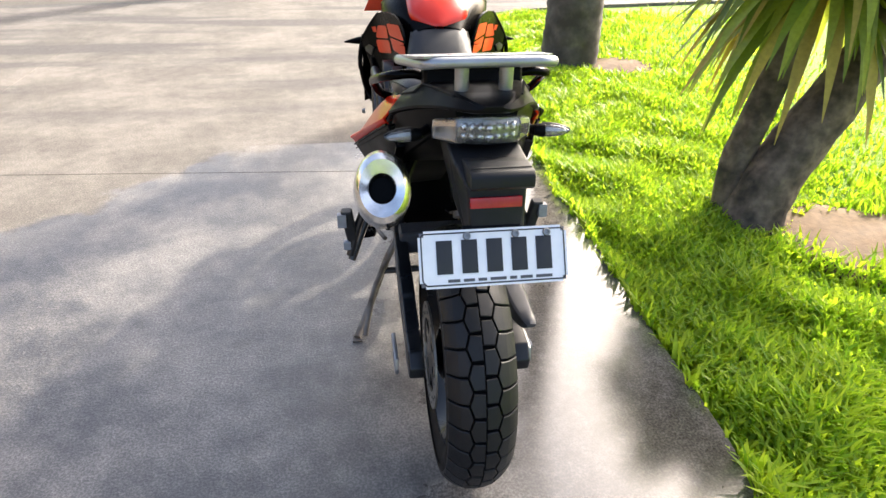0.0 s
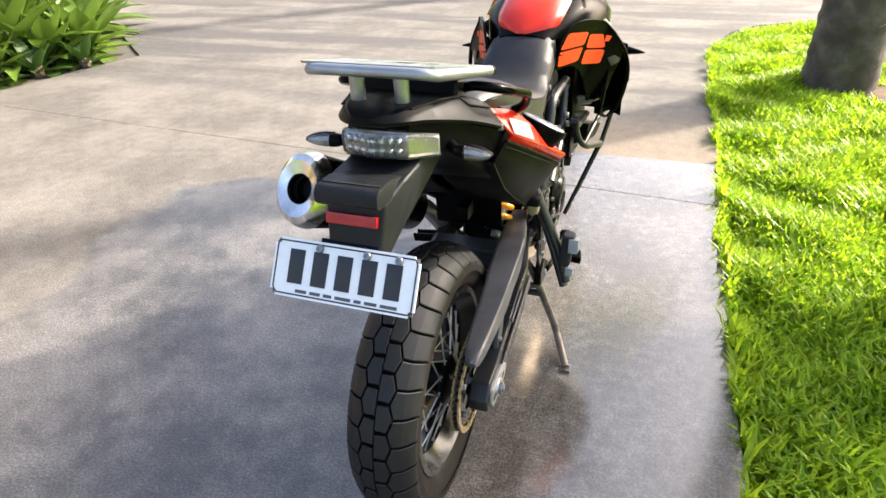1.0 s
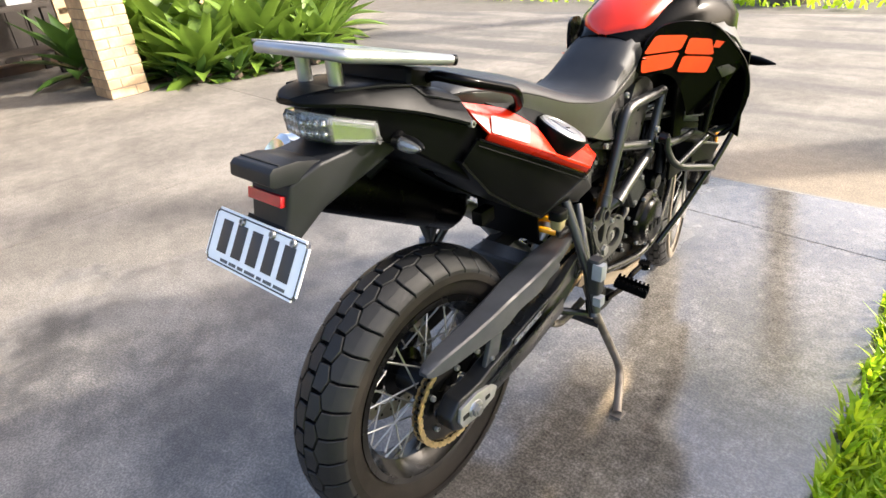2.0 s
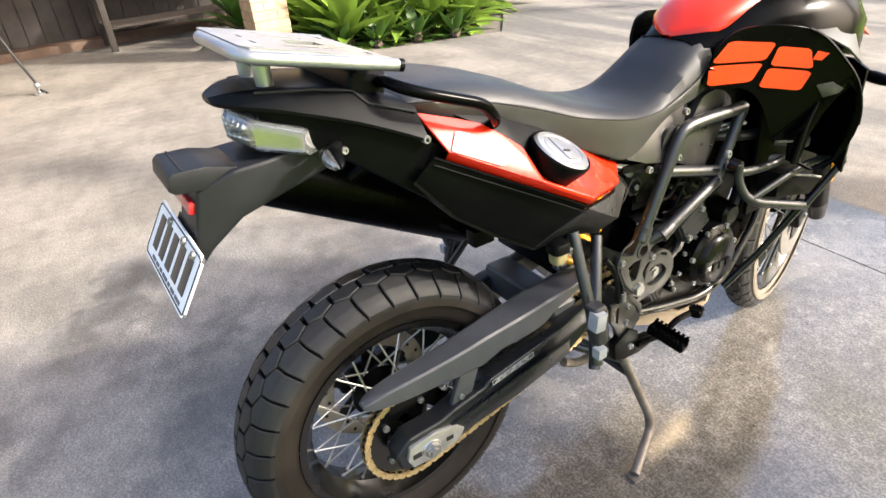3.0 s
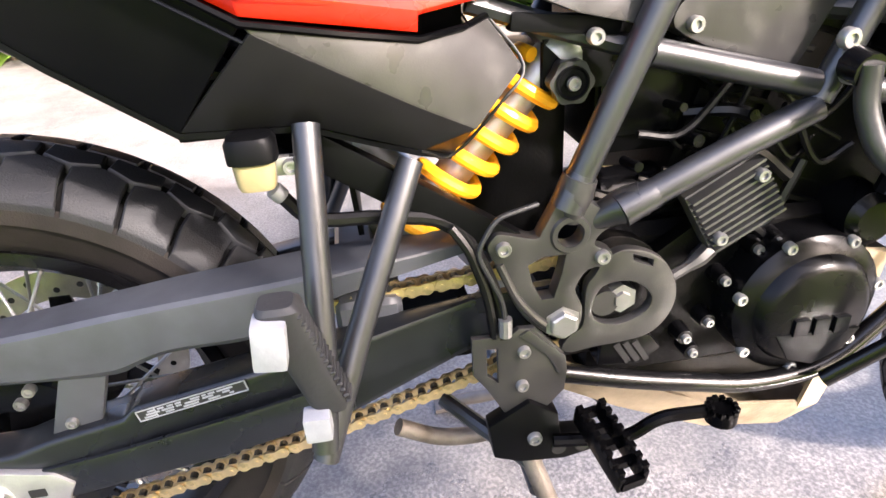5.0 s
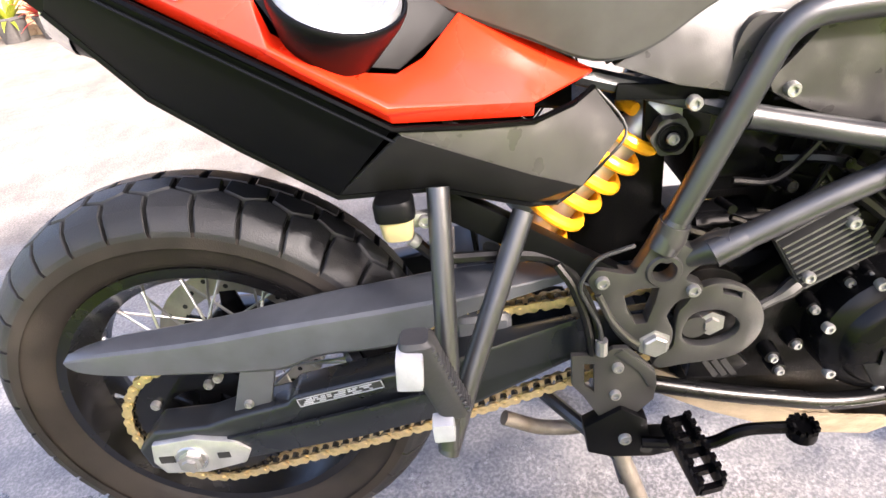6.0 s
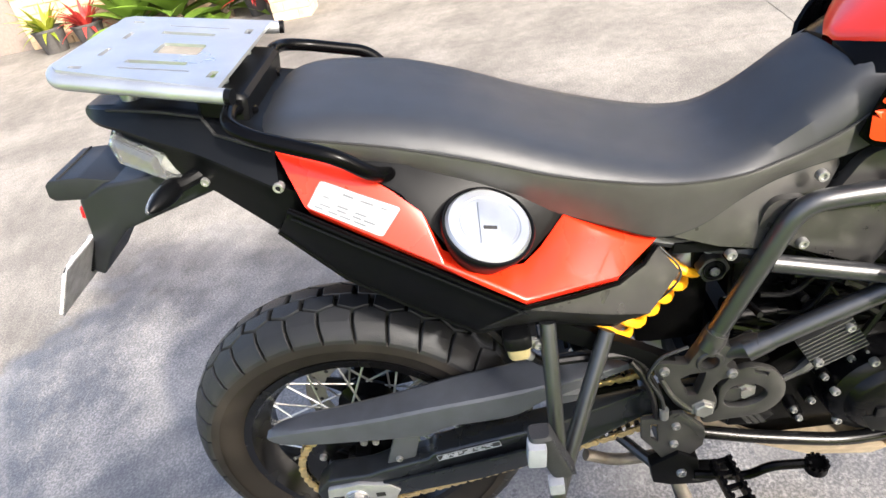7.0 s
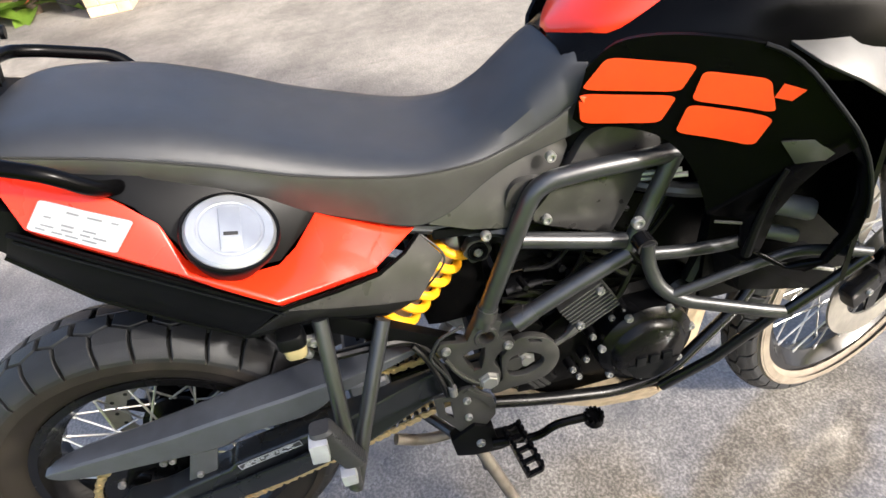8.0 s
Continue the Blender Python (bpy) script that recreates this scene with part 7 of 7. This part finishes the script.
def house_wall(name, x, y0, y1, z1, courses, label):
    """A wall facing the driveway, its lower courses laid brick by brick."""
    w = new(name, finish(name, box((0.22, y1 - y0, z1), (0, (y0 + y1) / 2, z1 / 2)), WALLP))
    w.location = (x - 0.12, 0, 0)
    tagged(w, label, "wall", kind="structure")
    for c in range(courses):
        y = y0 + 0.12 + (0.12 if c % 2 else 0)
        while y + BL / 2 < y1:
            part("brick", BR, None, w, m=Matrix.Translation((0.075, y, c * (BH + GAP) + BH / 2 + 0.004)) @ Matrix.Rotation(radians(90), 4, "Z"))
            y += BL + GAP
    return w


house_wall("wall_house_1", -5.9, -3.35, -1.75, 2.6, 14, "sunlit cream brick house wall")
PORCHW = mat("dark_timber_wall", (0.024, 0.019, 0.0165), 0.8, var=0.35, scale=9, bump=0.5, bump_scale=60)
back = new("wall_house_2", finish("wall_house_2", box((0.22, 4.7, 2.6), (-8.02, 0.85, 1.3)), PORCHW))
tagged(back, "dark timber wall at the back of the porch", "wall", kind="structure")
for k in range(24):
    part("board", box((0.02, 0.17, 2.5), (-7.90, -1.2 + 0.18 * k, 1.27), bevel=0.003, seg=1), PORCHW, back)
porch = new("porch_ledge", finish("porch_ledge", box((0.30, 4.6, 0.10), (-7.76, 0.85, 0.04), bevel=0.006), mat("porch_tiles", (0.09, 0.055, 0.036), 0.7, var=0.25, scale=12, bump=0.3)))
tagged(porch, "reddish brown brick ledge along the porch wall", "ledge", kind="structure")
roof = new("porch_ceiling", finish("porch_ceiling", box((3.0, 6.7, 0.12), (-6.75, -0.1, 2.5)), WALLP))
tagged(roof, "plain porch ceiling over the pillars", "ceiling", kind="structure")
ret = new("wall_house_3", finish("wall_house_3", box((2.1, 0.22, 2.6), (-6.93, -1.64, 1.3), ), WALLP))
tagged(ret, "cream brick return wall of the house", "wall", kind="structure")
side = new("wall_house_4", finish("wall_house_4", box((0.22, 4.2, 2.6), (-8.02, 5.32, 1.3)), WALLP))
tagged(side, "cream house wall behind the garden bed", "wall", kind="structure")
for c in range(20):
    for k in range(6):
        part("brick", BR, None, side, m=Matrix.Translation((-7.965, 3.36 + 0.24 * k + (0.12 if c % 2 else 0), c * (BH + GAP) + BH / 2 + 0.004)) @ Matrix.Rotation(radians(90), 4, "Z"))
door = new("door_1", finish("door_1", box((0.06, 2.2, 2.2), (-5.98, -4.45, 1.1), bevel=0.01), mat("garage_door", (0.16, 0.13, 0.11), 0.6, bump=0.3)))
tagged(door, "dark brown closed garage door", "door", kind="structure")

# pots by the wall
TERRA = mat("grey_pot", (0.035, 0.032, 0.03), 0.8, bump=0.5)
REDLEAF = leaf_mat("red_foliage", (0.25, 0.02, 0.02), (0.5, 0.05, 0.04), 0.5, 0.2)
for (x, y, r, h), lm, lab in (((-5.62, -2.92, 0.15, 0.24), YLEAF, "dark plant pot with spiky green leaves"), ((-5.62, -2.5, 0.15, 0.22), REDLEAF, "dark plant pot with dark red foliage"), ((-5.50, -0.70, 0.11, 0.20), REDLEAF, "small dark plant pot with red leaves")):
    pot = thing("plant_pot", (x, y, 0), lab, "plant pot", "pots by the wall")
    prof = [(0.0001, 0.0), (r * 0.75, 0.0), (r, h * 0.9), (r * 1.08, h * 0.9), (r * 1.08, h), (r * 0.95, h), (r * 0.9, h * 0.8), (0.0001, h * 0.8)]
    part("pot", lathe(prof, 28), TERRA, pot, m=Matrix.Rotation(radians(-90), 4, "Y"))
    b = bmesh.new()
    rs = random.Random(int(x * -100))
    for k in range(40):
        a = rs.uniform(0, 6.28)
        sword_leaf(b, (0.03 * math.cos(a), 0.03 * math.sin(a), h * 0.8), (math.cos(a), math.sin(a), rs.uniform(0.1, 1.8)), rs.uniform(0.25, 0.42), 0.022, rs.uniform(0.5, 1.5))
    part("foliage", b, lm, pot)

# workbench with clutter on the porch
WOOD = mat("dark_wood", (0.022, 0.0155, 0.0115), 0.7, var=0.3, scale=14, bump=0.5, bump_scale=90)
bench = thing("workbench", (-7.35, 2.15, 0), "dark wooden workbench with boxes on the porch", "bench")
part("benchtop", box((0.6, 1.5, 0.05), (0, 0, 0.72), bevel=0.006), WOOD, bench)
for x, y in ((-0.25, -0.68), (0.25, -0.68), (-0.25, 0.68), (0.25, 0.68)):
    part("leg", box((0.07, 0.07, 0.70), (x, y, 0.35), bevel=0.004), WOOD, bench)
part("shelf", box((0.55, 1.4, 0.03), (0, 0, 0.25), bevel=0.004), WOOD, bench)
part("back_rail", box((0.04, 1.45, 0.25), (-0.27, 0, 0.86), bevel=0.004), WOOD, bench)
for y, w_, h, c in ((-0.4, 0.3, 0.22, (0.09, 0.12, 0.16)), (0.1, 0.35, 0.30, (0.2, 0.16, 0.12)), (0.5, 0.25, 0.18, (0.3, 0.31, 0.32))):
    crate = thing("storage_box", (-7.35, 2.15 + y, 0.745), "storage box standing on the workbench", "box", "boxes on the bench")
    part("box_body", box((0.35, w_, h), (0, 0, h / 2), bevel=0.01), mat("box_board", c, 0.7, bump=0.3), crate)
    part("box_lid", box((0.37, w_ + 0.02, 0.03), (0, 0, h - 0.01), bevel=0.006), mat("box_lid", tuple(k * 1.3 for k in c), 0.6), crate)
stand = thing("leaning_pole", (-5.57, 0.61, 0), "pale metal pole with a swivel foot leaning to the porch", "pole")
part("rod", tube([(0, 0, 0.10), (0.02, -0.08, 0.35), (0.03, -0.16, 0.62), (0.05, -0.55, 1.9)], 0.012, 10), GUARDM, stand)
part("swivel", lathe([(0.0001, 0.03), (0.022, 0.02), (0.026, 0.0), (0.022, -0.02), (0.0001, -0.03)], 14, (0, 0, 0.08)), ZINC, stand)
part("foot", tube([(0, 0, 0.0), (0, 0, 0.012), (0, 0, 0.02), (0, 0, 0.07)], [0.045, 0.045, 0.014, 0.014], 16), ZINC, stand)
part("foot_claw", tube([(0, 0, 0.05), (0.02, 0.06, 0.0)], 0.010, 8), GUARDB, stand)
